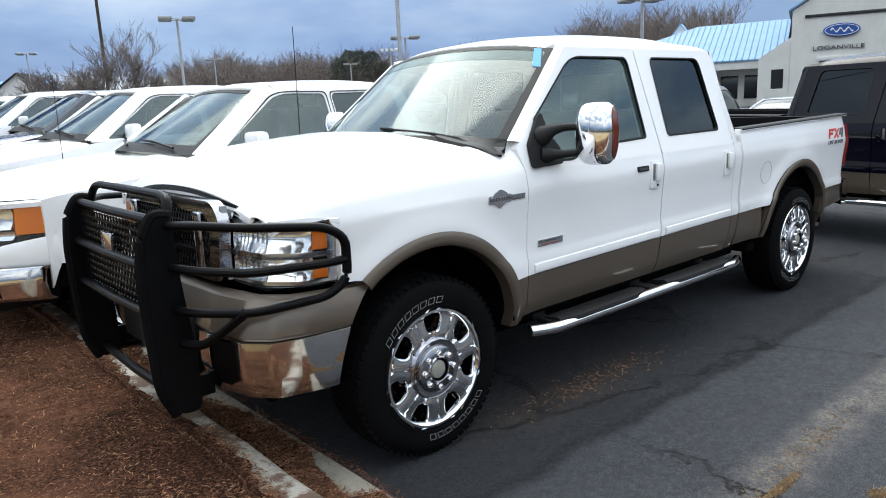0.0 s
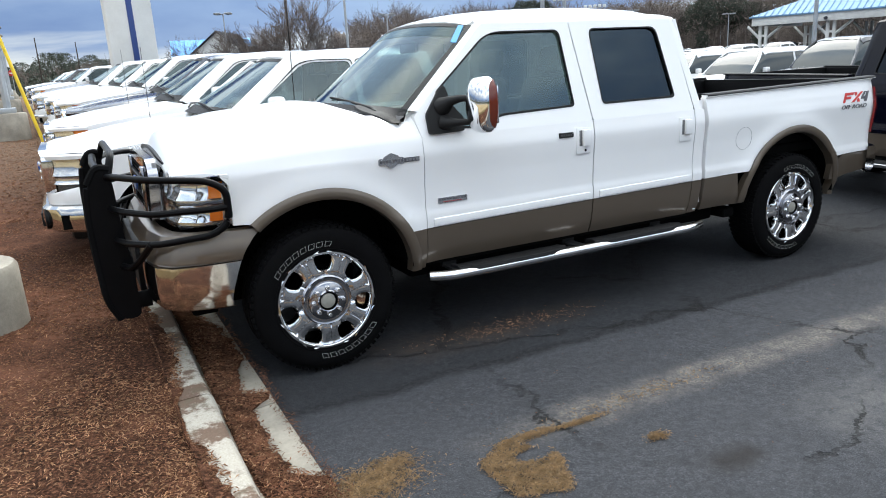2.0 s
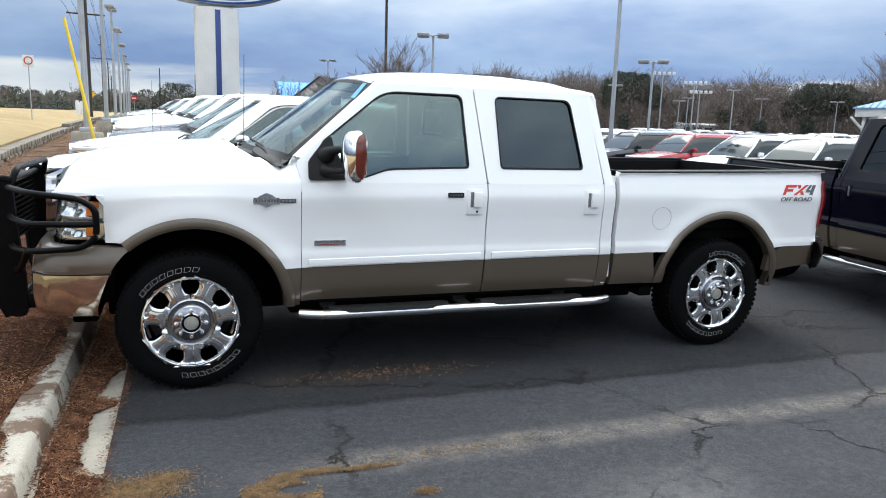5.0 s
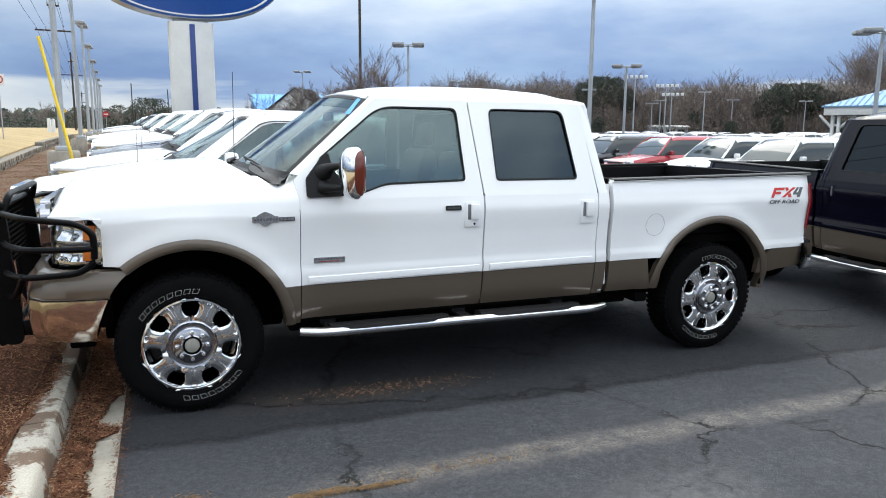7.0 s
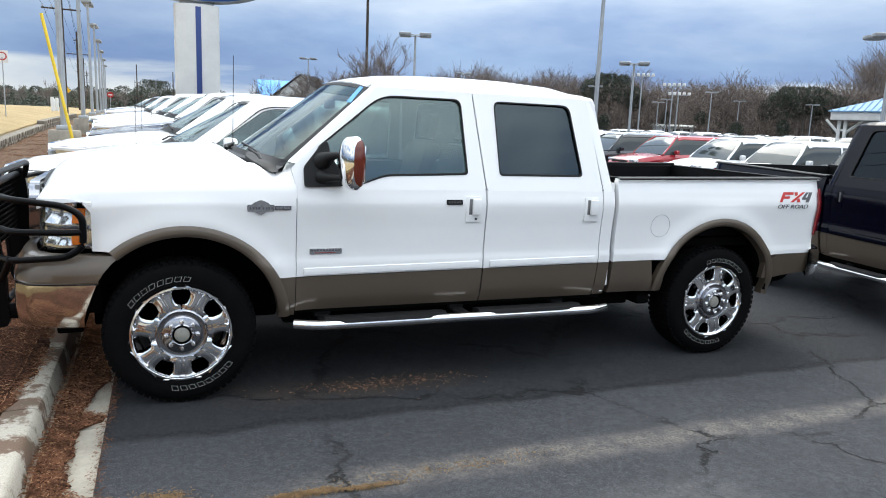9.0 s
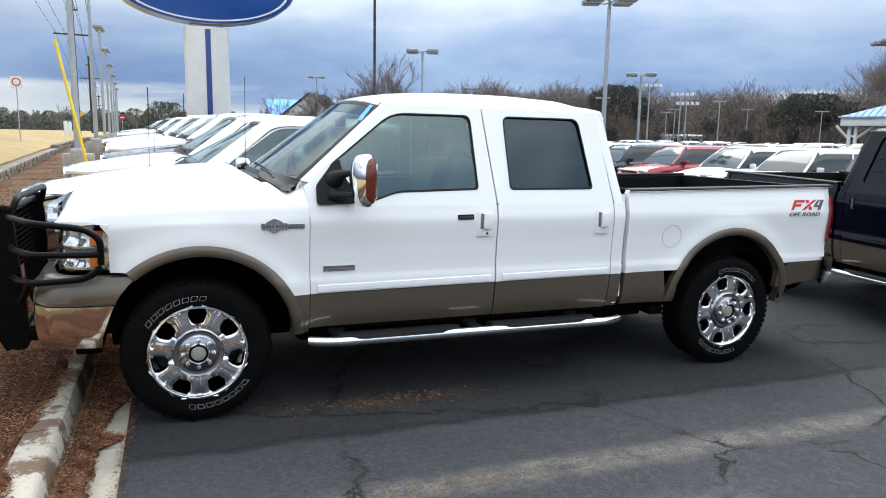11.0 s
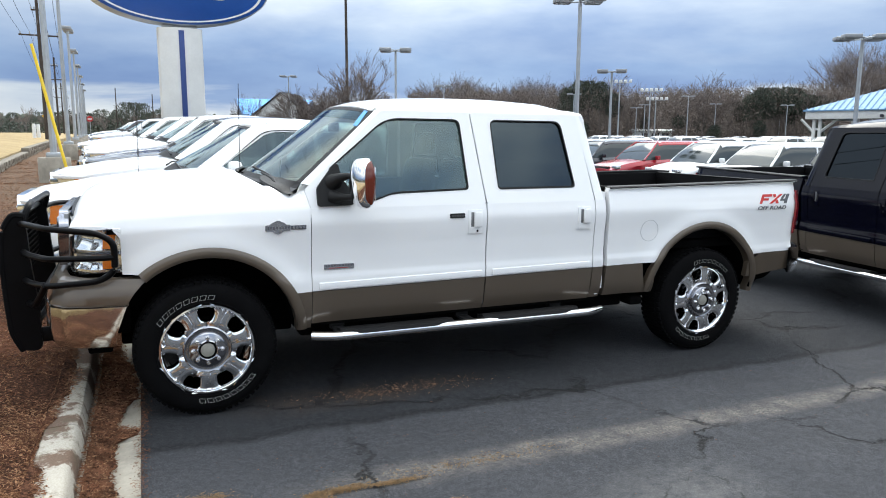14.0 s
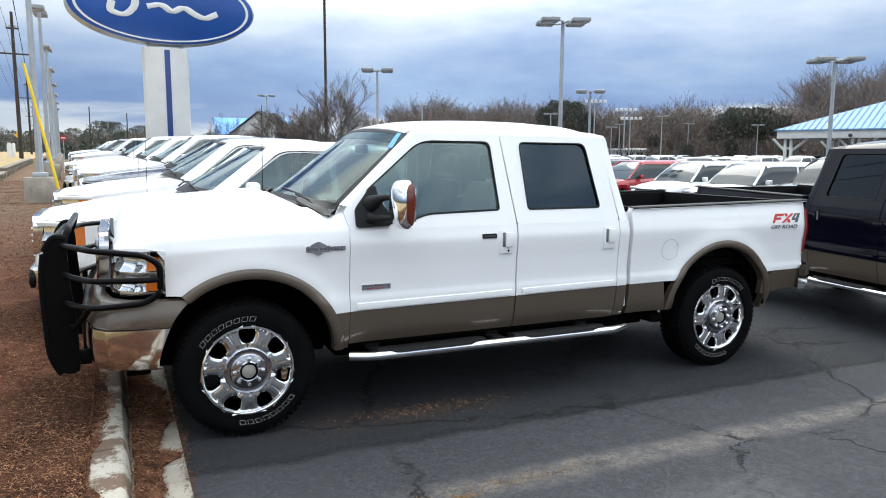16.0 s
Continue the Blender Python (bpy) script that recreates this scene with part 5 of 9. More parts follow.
def cabin(truck):
    """Seats, dash, wheel and floor seen through the glass."""
    bm = bmesh.new()
    box(bm, 0.55, 2.93, -0.90, 0.90, 0.56, 0.62, 0.0)
    part("cabin_floor", bm, SHELL, truck)
    bm = bmesh.new()
    rows = []
    for y in np.linspace(-0.86, 0.86, 15):
        rows.append([(0.42, y, 1.40), (0.75, y, 1.405), (0.86, y, 1.38), (0.92, y, 1.30), (0.90, y, 1.0), (0.8, y, 0.7)])
    loft(bm, rows)
    part("dashboard", bm, DASH, truck, "dark dashboard")
    for s in (-1, 1):
        bm = bmesh.new()
        rows = []
        for x in np.linspace(0.72, 2.85, 8):
            rows.append([(x, s * 0.90, 1.385), (x, s * 0.855, 1.38), (x, s * 0.84, 1.1), (x, s * 0.86, 0.62)])
        loft(bm, rows)
        part("door_trim", bm, CABIN, truck, "beige door trim")
    for y in (-0.42, 0.42):
        seat = new("seat")
        seat.parent = truck
        seat.matrix_basis = pose(1.62, y, 0.62)
        bm = bmesh.new()
        box(bm, -0.32, 0.24, -0.26, 0.26, 0.16, 0.36, 0.06)
        part("cushion", bm, SEAT, seat)
        bm = bmesh.new()
        box(bm, -0.08, 0.08, -0.25, 0.25, 0.0, 0.68, 0.06, pose(0.20, 0, 0.30, 0, 14, 0))
        part("backrest", bm, SEAT, seat, "tan leather backrest")
        bm = bmesh.new()
        box(bm, -0.05, 0.05, -0.14, 0.14, 0.0, 0.20, 0.045, pose(0.375, 0, 0.99, 0, 10, 0))
        part("headrest", bm, SEAT, seat)
    seat = new("rear_bench")
    seat.parent = truck
    bm = bmesh.new()
    box(bm, 2.25, 2.75, -0.78, 0.78, 0.78, 0.98, 0.06)
    part("cushion", bm, SEAT, seat)
    bm = bmesh.new()
    box(bm, -0.07, 0.07, -0.78, 0.78, 0.0, 0.62, 0.05, pose(2.72, 0, 0.95, 0, 12, 0))
    part("backrest", bm, SEAT, seat)
    sw = new("steering_wheel")
    sw.parent = truck
    sw.matrix_basis = pose(1.04, -0.42, 1.26, 0, 65, 0)
    bm = bmesh.new()
    tube(bm, [(0.19 * math.cos(a), 0.19 * math.sin(a), 0) for a in np.linspace(0, 2 * math.pi, 28, endpoint=False)], 0.016, 8, closed=True)
    part("wheel_ring", bm, DASH, sw)
    bm = bmesh.new()
    box(bm, -0.07, 0.07, -0.09, 0.09, -0.06, 0.01, 0.02)
    box(bm, -0.02, 0.02, -0.18, 0.18, -0.02, 0.0, 0.005)
    part("wheel_hub", bm, DASH, sw)
    # inner mirror
    bm = bmesh.new()
    box(bm, 1.06, 1.09, -0.13, 0.13, 1.80, 1.87, 0.012)
    part("inside_mirror", bm, BLACK, truck)
    # headlining
    bm = bmesh.new()
    box(bm, 1.2, 2.78, -0.70, 0.70, 1.93, 1.945, 0.0)
    part("headliner", bm, CABIN, truck, "beige headlining")


def mirror(truck, s):
    """Towing mirror: chrome cap, amber marker, two arms."""
    m = new("door_mirror")
    m.parent = truck
    bm = bmesh.new()
    tube(bm, [(0.83, s * 0.925, 1.465), (0.845, s * 0.955, 1.478), (0.865, s * 0.99, 1.50), (0.90, s * 1.04, 1.512), (0.955, s * 1.14, 1.515)], [0.062, 0.050, 0.030, 0.021, 0.020], 14)
    tube(bm, [(0.82, s * 0.955, 1.372), (0.84, s * 0.98, 1.370), (0.862, s * 1.01, 1.372), (0.90, s * 1.05, 1.374), (0.955, s * 1.14, 1.385)], [0.050, 0.040, 0.027, 0.020, 0.019], 14)
    part("mirror_arm", bm, BLACK, m)
    def shell(t, a, off=0.0):
        """Egg-shaped cap: t = -1..1 up, a round it (0 points back, pi/2 outwards)."""
        q = max(0.03, math.cos(t * math.pi / 2)) ** 0.62
        c, w = math.cos(a), math.sin(a)
        x = 0.965 + ((0.055 if c > 0 else 0.088) * q + off) * math.copysign(abs(c) ** 0.85, c)
        y = 1.195 + (0.118 * (0.30 + 0.70 * q) + off) * math.copysign(abs(w) ** 0.80, w)
        return (x, s * y, 1.475 + 0.158 * math.sin(t * math.pi / 2))
    bm = bmesh.new()
    vs = loft(bm, [[shell(-1 + 2 * k / 18, 2 * math.pi * j / 36) for j in range(36)] for k in range(19)], close_u=True)
    bm.faces.new(vs[0]); bm.faces.new(vs[-1])
    part("mirror_shell", bm, CHROME, m, "chrome mirror cap")
    bm = bmesh.new()
    rows = []
    for k in range(13):
        t = -0.62 + 1.32 * k / 12
        wd = math.sqrt(max(0.0, 1 - abs(2 * k / 12 - 1) ** 4)) * 0.5 + 0.08
        rows.append([shell(t, radians(66 + 66 * wd * (j / 4 - 1)), 0.006) for j in range(9)])
    loft(bm, rows)
    rim_in(bm, (0, -s * 0.012, 0))
    part("mirror_marker", bm, DARKAMBER, m, "dark amber mirror marker lens")
    bm = bmesh.new()
    box(bm, 1.006, 1.014, s * 1.10, s * 1.285, 1.37, 1.58, 0.004)
    part("mirror_glass", bm, CHROME, m)


def bed(truck):
    rail = lambda x: 1.392 + 0.015 * (x - 2.97)
    for s in (-1, 1):
        bm = bmesh.new()
        lo_list = [(x, split(x)) for x in np.linspace(3.002, 3.44, 10)]
        for a in np.linspace(152, 28, 40):
            x = ARCH_R[0] + ARCH_R[2] * math.cos(radians(a))
            lo_list.append((x, max(ARCH_R[1] + ARCH_R[2] * math.sin(radians(a)), split(x))))
        lo_list += [(x, split(x)) for x in np.linspace(4.52, 4.985, 10)]
        lo_list.sort()
        rows = []
        for x, z0 in lo_list:
            top = rail(x)
            tail = max(0.0, (x - 4.90) / 0.085)
            col = [(x, s * (half_width(x, z0 + (top - z0) * k / 30) - 0.004 - 0.02 * tail ** 2), z0 + (top - z0) * k / 30) for k in range(30)]
            w = half_width(x, min(top, BELT)) - 0.004
            col += [(x, s * (w - 0.004), top - 0.012), (x, s * (w - 0.014), top)]
            rows.append(col)
        loft(bm, rows)
        rim_in(bm, (0, -s * 0.05, 0))
        b = part("bed_side", bm, WHITE, truck)
        # tan lower panels before and behind the wheel
        for xs, tname in ((np.linspace(3.002, 3.47, 12), 0), (np.linspace(4.46, 5.02, 12), 1)):
            bm = bmesh.new()
            lo = (lambda x: 0.535) if tname == 0 else (lambda x: 0.60 + 0.10 * max(0, x - 4.55))
            hi = lambda x: min(split(x) - 0.004, ARCH_R[1] + math.sqrt(max(1e-6, (ARCH_R[2]) ** 2 - (x - ARCH_R[0]) ** 2))) if abs(x - ARCH_R[0]) < ARCH_R[2] else split(x) - 0.004
            xs2 = [x for x in xs if hi(x) - lo(x) > 0.02]
            side_strip(bm, xs2, lo, hi, 6, s, -0.004)
            rim_in(bm, (0, -s * 0.05, 0))
            part("lower_panel", bm, TAN, b, "tan lower bed panel")
        # fuel door on the driver's side
        if s < 0:
            bm = bmesh.new()
            cx, cz = 3.395, 1.045
            pts = [(cx + 0.085 * math.cos(t), half_width(cx + 0.085 * math.cos(t), cz + 0.085 * math.sin(t)), cz + 0.085 * math.sin(t)) for t in np.linspace(0, 2 * math.pi, 32, endpoint=False)]
            tube(bm, [(x, -(w - 0.0038), z) for x, w, z in pts], 0.0015, 5, closed=True)
            part("fuel_door_gap", bm, LAMPGREY, b, "round fuel door seam")
        # rail cap and liner
        bm = bmesh.new()
        rows = []
        for x in np.linspace(3.004, 4.985, 14):
            w = half_width(x, BELT) - 0.004
            t = rail(x)
            rows.append([(x, s * (w - 0.006), t - 0.012), (x, s * (w - 0.002), t - 0.002), (x, s * (w - 0.012), t + 0.007), (x, s * (w - 0.085), t + 0.009), (x, s * (w - 0.10), t - 0.02)])
        loft(bm, rows)
        part("rail_cap", bm, BLACK, b, "black plastic bed rail cap")
        bm = bmesh.new()
        rows = []
        for x in np.linspace(2.99, 4.97, 10):
            w = half_width(x, BELT)
            rows.append([(x, s * (w - 0.10), rail(x)), (x, s * (w - 0.13), 1.20), (x, s * (w - 0.13), 0.94), (x, 0, 0.935)])
        loft(bm, rows)
        part("bed_liner", bm, LINER, b, "black drop-in bed liner")
        # tail lamp
        bm = bmesh.new()
        rows = []
        for z in np.linspace(0.955, 1.335, 8):
            w = half_width(4.95, min(z, BELT))
            e = 0.012 * math.sin((z - 0.955) / 0.38 * math.pi)
            rows.append([(4.965, s * (w - 0.012), z), (4.970, s * (w + 0.002 + e * 0.3), z), (4.995 + e, s * (w - 0.008), z), (5.018 + e, s * (w - 0.05), z), (5.02 + e, s * (w - 0.15), z)])
        loft(bm, rows)
        part("tail_lamp", bm, REDLENS, truck, "red tail lamp")
    for x in (3.02,):
        bm = bmesh.new()
        box(bm, x - 0.012, x + 0.025, -0.93, 0.93, 0.90, 1.40, 0.006)
        part("bed_front_wall", bm, LINER, truck)
    bm = bmesh.new()
    box(bm, 4.96, 5.015, -0.86, 0.86, 0.80, 1.388, 0.012)
    tg = part("tailgate", bm, WHITE, truck)
    bm = bmesh.new()
    box(bm, 4.935, 4.957, -0.86, 0.86, 0.93, 1.405, 0.004)
    box(bm, 4.935, 5.018, -0.86, 0.86, 1.390, 1.408, 0.006)
    part("tailgate_liner", bm, LINER, tg)
    bm = bmesh.new()
    rows = []
    for y in np.linspace(-0.99, 0.99, 25):
        k = max(0.0, (abs(y) - 0.72) / 0.27)
        x = 5.21 - 0.17 * k ** 2
        rows.append([(x - 0.12, y, 0.835), (x - 0.02, y, 0.835), (x, y, 0.81), (x + 0.004, y, 0.74), (x - 0.01, y, 0.66), (x - 0.05, y, 0.615), (x - 0.13, y, 0.61)])
    vs = loft(bm, rows)
    bm.faces.new(vs[0]); bm.faces.new(vs[-1])
    part("rear_bumper", bm, CHROME, truck, "chrome rear step bumper")
    bm = bmesh.new()
    box(bm, 5.07, 5.20, -0.80, 0.80, 0.828, 0.842, 0.004)
    part("bumper_tread", bm, BLACK, truck)


def step_bar(truck, s):
    """Oval chrome tube with black tread pads on brackets."""
    y = s * 1.045
    path = smooth_path([(0.66, s * 0.99, 0.455), (0.80, y, 0.452), (2.80, y, 0.448), (2.94, s * 0.99, 0.446)], radius=0.1)
    bm = bmesh.new()
    tube(bm, path, 0.033, 16, flat=0.95)
    b = part("step_bar", bm, CHROME, truck, "chrome side step tube")
    for x0, x1 in ((0.84, 1.66), (1.90, 2.70)):
        bm = bmesh.new()
        rows = []
        for t in np.linspace(0, 1, 20):
            x = x0 + (x1 - x0) * t
            f = 0.35 + 0.65 * min(1, min(t, 1 - t) / 0.18)
            rows.append([(x, s * 0.93, 0.482), (x, s * (1.01 + 0.036 * f), 0.498), (x, s * (1.035 + 0.036 * f), 0.488), (x, s * (1.040 + 0.038 * f), 0.466), (x, s * 1.0, 0.452), (x, s * 0.93, 0.455)])
        vs = loft(bm, rows)
        bm.faces.new(vs[0]); bm.faces.new(vs[-1])
        part("step_pad", bm, BLACK, b, "black rubber step pad")
    for x in (0.86, 1.80, 2.60):
        bm = bmesh.new()
        box(bm, x - 0.04, x + 0.04, s * 0.80, s * 1.02, 0.455, 0.475, 0.005)
        box(bm, x - 0.05, x + 0.05, s * 0.84, s * 0.88, 0.46, 0.60, 0.005)
        part("step_bracket", bm, BLACK, b)


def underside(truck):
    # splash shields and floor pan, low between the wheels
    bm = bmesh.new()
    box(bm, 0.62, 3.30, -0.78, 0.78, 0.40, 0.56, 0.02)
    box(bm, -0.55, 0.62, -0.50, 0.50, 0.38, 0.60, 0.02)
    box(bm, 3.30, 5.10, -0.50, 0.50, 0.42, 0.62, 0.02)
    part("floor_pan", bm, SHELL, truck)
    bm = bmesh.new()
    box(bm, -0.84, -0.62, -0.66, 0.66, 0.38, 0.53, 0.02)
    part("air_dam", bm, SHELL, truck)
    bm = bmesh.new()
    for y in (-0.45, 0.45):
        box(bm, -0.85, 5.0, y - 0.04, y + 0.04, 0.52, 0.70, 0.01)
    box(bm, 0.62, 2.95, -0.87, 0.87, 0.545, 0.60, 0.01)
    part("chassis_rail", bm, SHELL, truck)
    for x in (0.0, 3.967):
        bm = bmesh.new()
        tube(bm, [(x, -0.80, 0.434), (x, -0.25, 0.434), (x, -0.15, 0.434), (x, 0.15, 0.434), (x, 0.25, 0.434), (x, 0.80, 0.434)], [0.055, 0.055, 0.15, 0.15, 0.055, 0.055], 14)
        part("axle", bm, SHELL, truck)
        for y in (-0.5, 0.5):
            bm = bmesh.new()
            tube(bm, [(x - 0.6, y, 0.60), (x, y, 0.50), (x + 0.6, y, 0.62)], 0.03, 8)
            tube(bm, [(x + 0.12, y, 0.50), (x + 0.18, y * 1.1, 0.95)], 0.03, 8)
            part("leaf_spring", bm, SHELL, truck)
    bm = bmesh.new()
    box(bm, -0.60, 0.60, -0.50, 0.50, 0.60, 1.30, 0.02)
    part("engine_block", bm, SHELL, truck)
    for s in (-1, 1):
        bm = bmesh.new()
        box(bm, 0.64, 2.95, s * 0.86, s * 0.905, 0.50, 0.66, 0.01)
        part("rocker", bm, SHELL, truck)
        bm = bmesh.new()
        box(bm, 2.955, 2.985, s * 0.55, s * 0.935, 0.60, 1.36, 0.0)
        part("cab_gap_filler", bm, WHITE, truck)
        # jamb behind the door gaps, shade painted in as grey
        bm = bmesh.new()
        box(bm, 0.655, 2.965, s * 0.89, s * 0.925, 0.56, 1.34, 0.0)
        part("door_jamb", bm, SHADEGREY, truck)
    bm = bmesh.new()
    tube(bm, [(1.2, 0.3, 0.48), (3.4, 0.35, 0.46), (4.6, 0.62, 0.50)], 0.05, 10)
    part("exhaust", bm, SHELL, truck)
    bm = bmesh.new()
    box(bm, 2.99, 4.95, -0.86, 0.86, 0.86, 0.93, 0.01)
    part("bed_floor_underside", bm, SHELL, truck)
    for s in (-1, 1):
        bm = bmesh.new()
        box(bm, 3.30, 3.42, s * 0.62, s * 0.9, 0.42, 0.50, 0.02)
        part("mount_bracket", bm, SHELL, truck)


def badges(truck):
    def plate(name, x0, x1, z0, z1, mat, label, rad=0.004, off=0.0, thick=0.007, parent=None):
        bm = bmesh.new()
        out = rounded([(x0, z0), (x1, z0), (x1, z1), (x0, z1)], rad, 3)
        f = bm.faces.new([bm.verts.new((x, -(half_width(x, z) + off), z)) for x, z in out])
        r = bmesh.ops.extrude_face_region(bm, geom=[f])
        bmesh.ops.translate(bm, vec=(0, -thick, 0), verts=[q for q in r["geom"] if isinstance(q, bmesh.types.BMVert)])
        return part(name, bm, mat, parent or truck, label)
    # fender badge: shield plate with winged plate, maker's words as bars
    b = plate("fender_badge", 0.375, 0.535, 1.165, 1.205, CHROME_WORN, "grey winged fender badge", 0.01)
    bm = bmesh.new()
    out = rounded([(0.385, 1.185), (0.455, 1.142), (0.525, 1.185), (0.50, 1.215), (0.455, 1.235), (0.41, 1.215)], 0.012, 3)
    f = bm.faces.new([bm.verts.new((x, -(half_width(x, 1.185) + 0.003), z)) for x, z in out])
    r = bmesh.ops.extrude_face_region(bm, geom=[f])
    bmesh.ops.translate(bm, vec=(0, -0.007, 0), verts=[q for q in r["geom"] if isinstance(q, bmesh.types.BMVert)])
    part("badge_shield", bm, CHROME_WORN, b)
    for k in range(8):
        x = 0.388 + k * 0.0175 + (0.006 if k > 3 else 0)
        plate("badge_bar", x, x + 0.010, 1.177, 1.195, DECALGREY, "", 0.001, 0.0095, 0.003, b)
    plate("badge_plate", 0.537, 0.635, 1.172, 1.198, DECALGREY, "dark badge plate", 0.003, 0.0, 0.008, b)
    for k in range(4):
        plate("badge_bar", 0.546 + k * 0.022, 0.562 + k * 0.022, 1.178, 1.192, CHROME_WORN, "", 0.001, 0.0075, 0.003, b)
    # engine badge on the door
    b = plate("door_badge", 0.752, 0.955, 0.893, 0.928, CHROME_WORN, "small chrome and red door badge", 0.003)
    plate("badge_stripe", 0.785, 0.915, 0.899, 0.904, BADGERED, "", 0.002, 0.0062, 0.003, b)
    for k in range(10):
        plate("badge_bar", 0.76 + k * 0.019, 0.773 + k * 0.019, 0.911, 0.924, DECALGREY, "", 0.001, 0.0062, 0.003, b)
    # door keypad
    b = plate("door_keypad", 1.648, 1.762, 1.205, 1.238, BLACK, "black five-button door keypad", 0.006)
    for k in range(5):
        plate("keypad_button", 1.660 + k * 0.019, 1.673 + k * 0.019, 1.215, 1.228, GREYPLASTIC, "", 0.003, 0.006, 0.003, b)
    # bed decal: slanted blocks for the emblem, lettered words under it
    def slant(pts, mat, name, label, parent):
        bm = bmesh.new()
        f = bm.faces.new([bm.verts.new((x, -(half_width(x, z) - 0.002), z)) for x, z in pts])
        r = bmesh.ops.extrude_face_region(bm, geom=[f])
        bmesh.ops.translate(bm, vec=(0, -0.003, 0), verts=[q for q in r["geom"] if isinstance(q, bmesh.types.BMVert)])
        return part(name, bm, mat, parent, label)
    x0, z0 = 4.540, 1.228
    U = lambda u, v: (x0 + u * 0.325 + v * 0.045, z0 + v * 0.080)
    d = slant([U(0, 0), U(0.08, 0), U(0.08, 0.34), U(0.27, 0.34), U(0.27, 0.58), U(0.08, 0.58), U(0.08, 0.74), U(0.34, 0.74), U(0.34, 1), U(0, 1)], DECALRED, "bed_decal", "red and grey off-road decal", truck)
    slant([U(0.34, 0), U(0.44, 0), U(0.72, 1), U(0.62, 1)], DECALRED, "decal_block", "", d)
    slant([U(0.575, 0), U(0.68, 0), U(0.60, 0.40), U(0.535, 0.30)], DECALRED, "decal_block", "", d)
    slant([U(0.44, 0.62), U(0.50, 0.72), U(0.46, 1), U(0.36, 1)], DECALRED, "decal_block", "", d)
    slant([U(0.86, 0), U(0.96, 0), U(0.96, 1), U(0.86, 1)], DECALGREY, "decal_block", "", d)
    slant([U(0.70, 0.26), U(0.858, 0.26), U(0.858, 0.48), U(0.70, 0.48)], DECALGREY, "decal_block", "", d)
    slant([U(0.70, 0.484), U(0.78, 0.484), U(0.84, 1), U(0.76, 1)], DECALGREY, "decal_block", "", d)
    t = lettering("OFF ROAD", 0.046, DECALGREY, d, "grey lettering OFF ROAD", 0.002)
    t.data.transform(Matrix(((1.46, 0.35, 0, 0), (0, 1, 0, 0), (0, 0, 1, 0), (0, 0, 0, 1))))
    t.matrix_basis = pose(4.512, -(half_width(4.65, 1.19) + 0.004), 1.178, 90, 0, 0)


def lettering(words, size, mat, parent, label, depth):
    """Words in the built-in font, turned into a mesh."""
    cu = bpy.data.curves.new("lettering", "FONT")
    cu.body, cu.size, cu.extrude = words, size, depth
    tmp = bpy.data.objects.new("lettering_curve", cu)
    scene.collection.objects.link(tmp)
    me = bpy.data.meshes.new_from_object(tmp.evaluated_get(bpy.context.evaluated_depsgraph_get()))
    bpy.data.objects.remove(tmp)
    bpy.data.curves.remove(cu)
    me.materials.clear()
    me.materials.append(mat)
    ob = new("lettering", me)
    ob.parent = parent
    ob["label"] = label
    return ob


TRUCK = pose(0, 0, 0.0, 0, 0.33, 0)


def front_warp(truck):
    """The nose is short: everything before the wheel is drawn in lengthwise."""
    seen = set()
    for ob in truck.children_recursive:
        if ob.type != "MESH" or ob.data.name in seen or ob.matrix_basis != Matrix():
            continue
        if ob.parent is not truck and ob.parent.name.split(".")[0] in ("wheel", "rim"):
            continue
        seen.add(ob.data.name)
        kind = ob.name.split(".")[0]
        k = 0.82 if kind in ("front_bumper", "bumper_cover", "bumper_insert", "plate_holder") else 0.76 if kind.startswith("grille") and kind != "grille_header" else 0.66
        for v in ob.data.vertices:
            if v.co.x < -0.42:
                v.co.x = -0.42 + (v.co.x + 0.42) * k


def crew_cab(m, label, marked=True):
    truck = thing("pickup_truck", m, label, "pickup truck")
    for side in (-1, 1):
        fender(truck, side)
        flare(truck, ARCH_F, 131, 2, side)
        flare(truck, ARCH_R, 176, -4, side)
        headlight(truck, side)
        mirror(truck, side)
        step_bar(truck, side)
    bonnet(truck)
    front_end(truck)
    cab(truck)
    cabin(truck)
    bed(truck)
    underside(truck)
    front_warp(truck)
    make_wheel(truck, 0.0, -1, 0, marked)
    make_wheel(truck, 3.967, -1, 38, marked)
    make_wheel(truck, 0.0, 1, 20, False)
    make_wheel(truck, 3.967, 1, 70, False)
    return truck


truck = crew_cab(TRUCK, "white crew-cab pickup with tan lower panels and chrome wheels")
badges(truck)
tape_strip()
grille_guard()

# a navy one of the same build stands across behind it
WHITE_SAVED, GLASS_SAVED, TINTED_SAVED, WHITE, GLASS, TINTED = WHITE, GLASS, TINTED, NAVY, NAVYGLASS, NAVYGLASS
crew_cab(pose(7.10, -2.74, -0.035, 0, 0, 83) @ Matrix.Scale(0.98, 4), "dark navy crew-cab pickup with tan lower panels and chrome step", False)
WHITE, GLASS, TINTED = WHITE_SAVED, GLASS_SAVED, TINTED_SAVED


# ---- ground ----
def rise(y):
    """The front row climbs gently away from the truck."""
    return 0.70 * (1 - math.exp(-0.050 * max(0.0, y - 1.5)))


def ground_z(x, y):
    return -0.0058 * min(max(x, -1.0), 14.0) + rise(y) * min(1.0, max(0.0, 1 - (x - 4.0) / 8.0))


def kerb_shift(y):
    """The kerb bends gently away from square further along the row."""
    return -0.052 * max(0.0, y - 2.5)


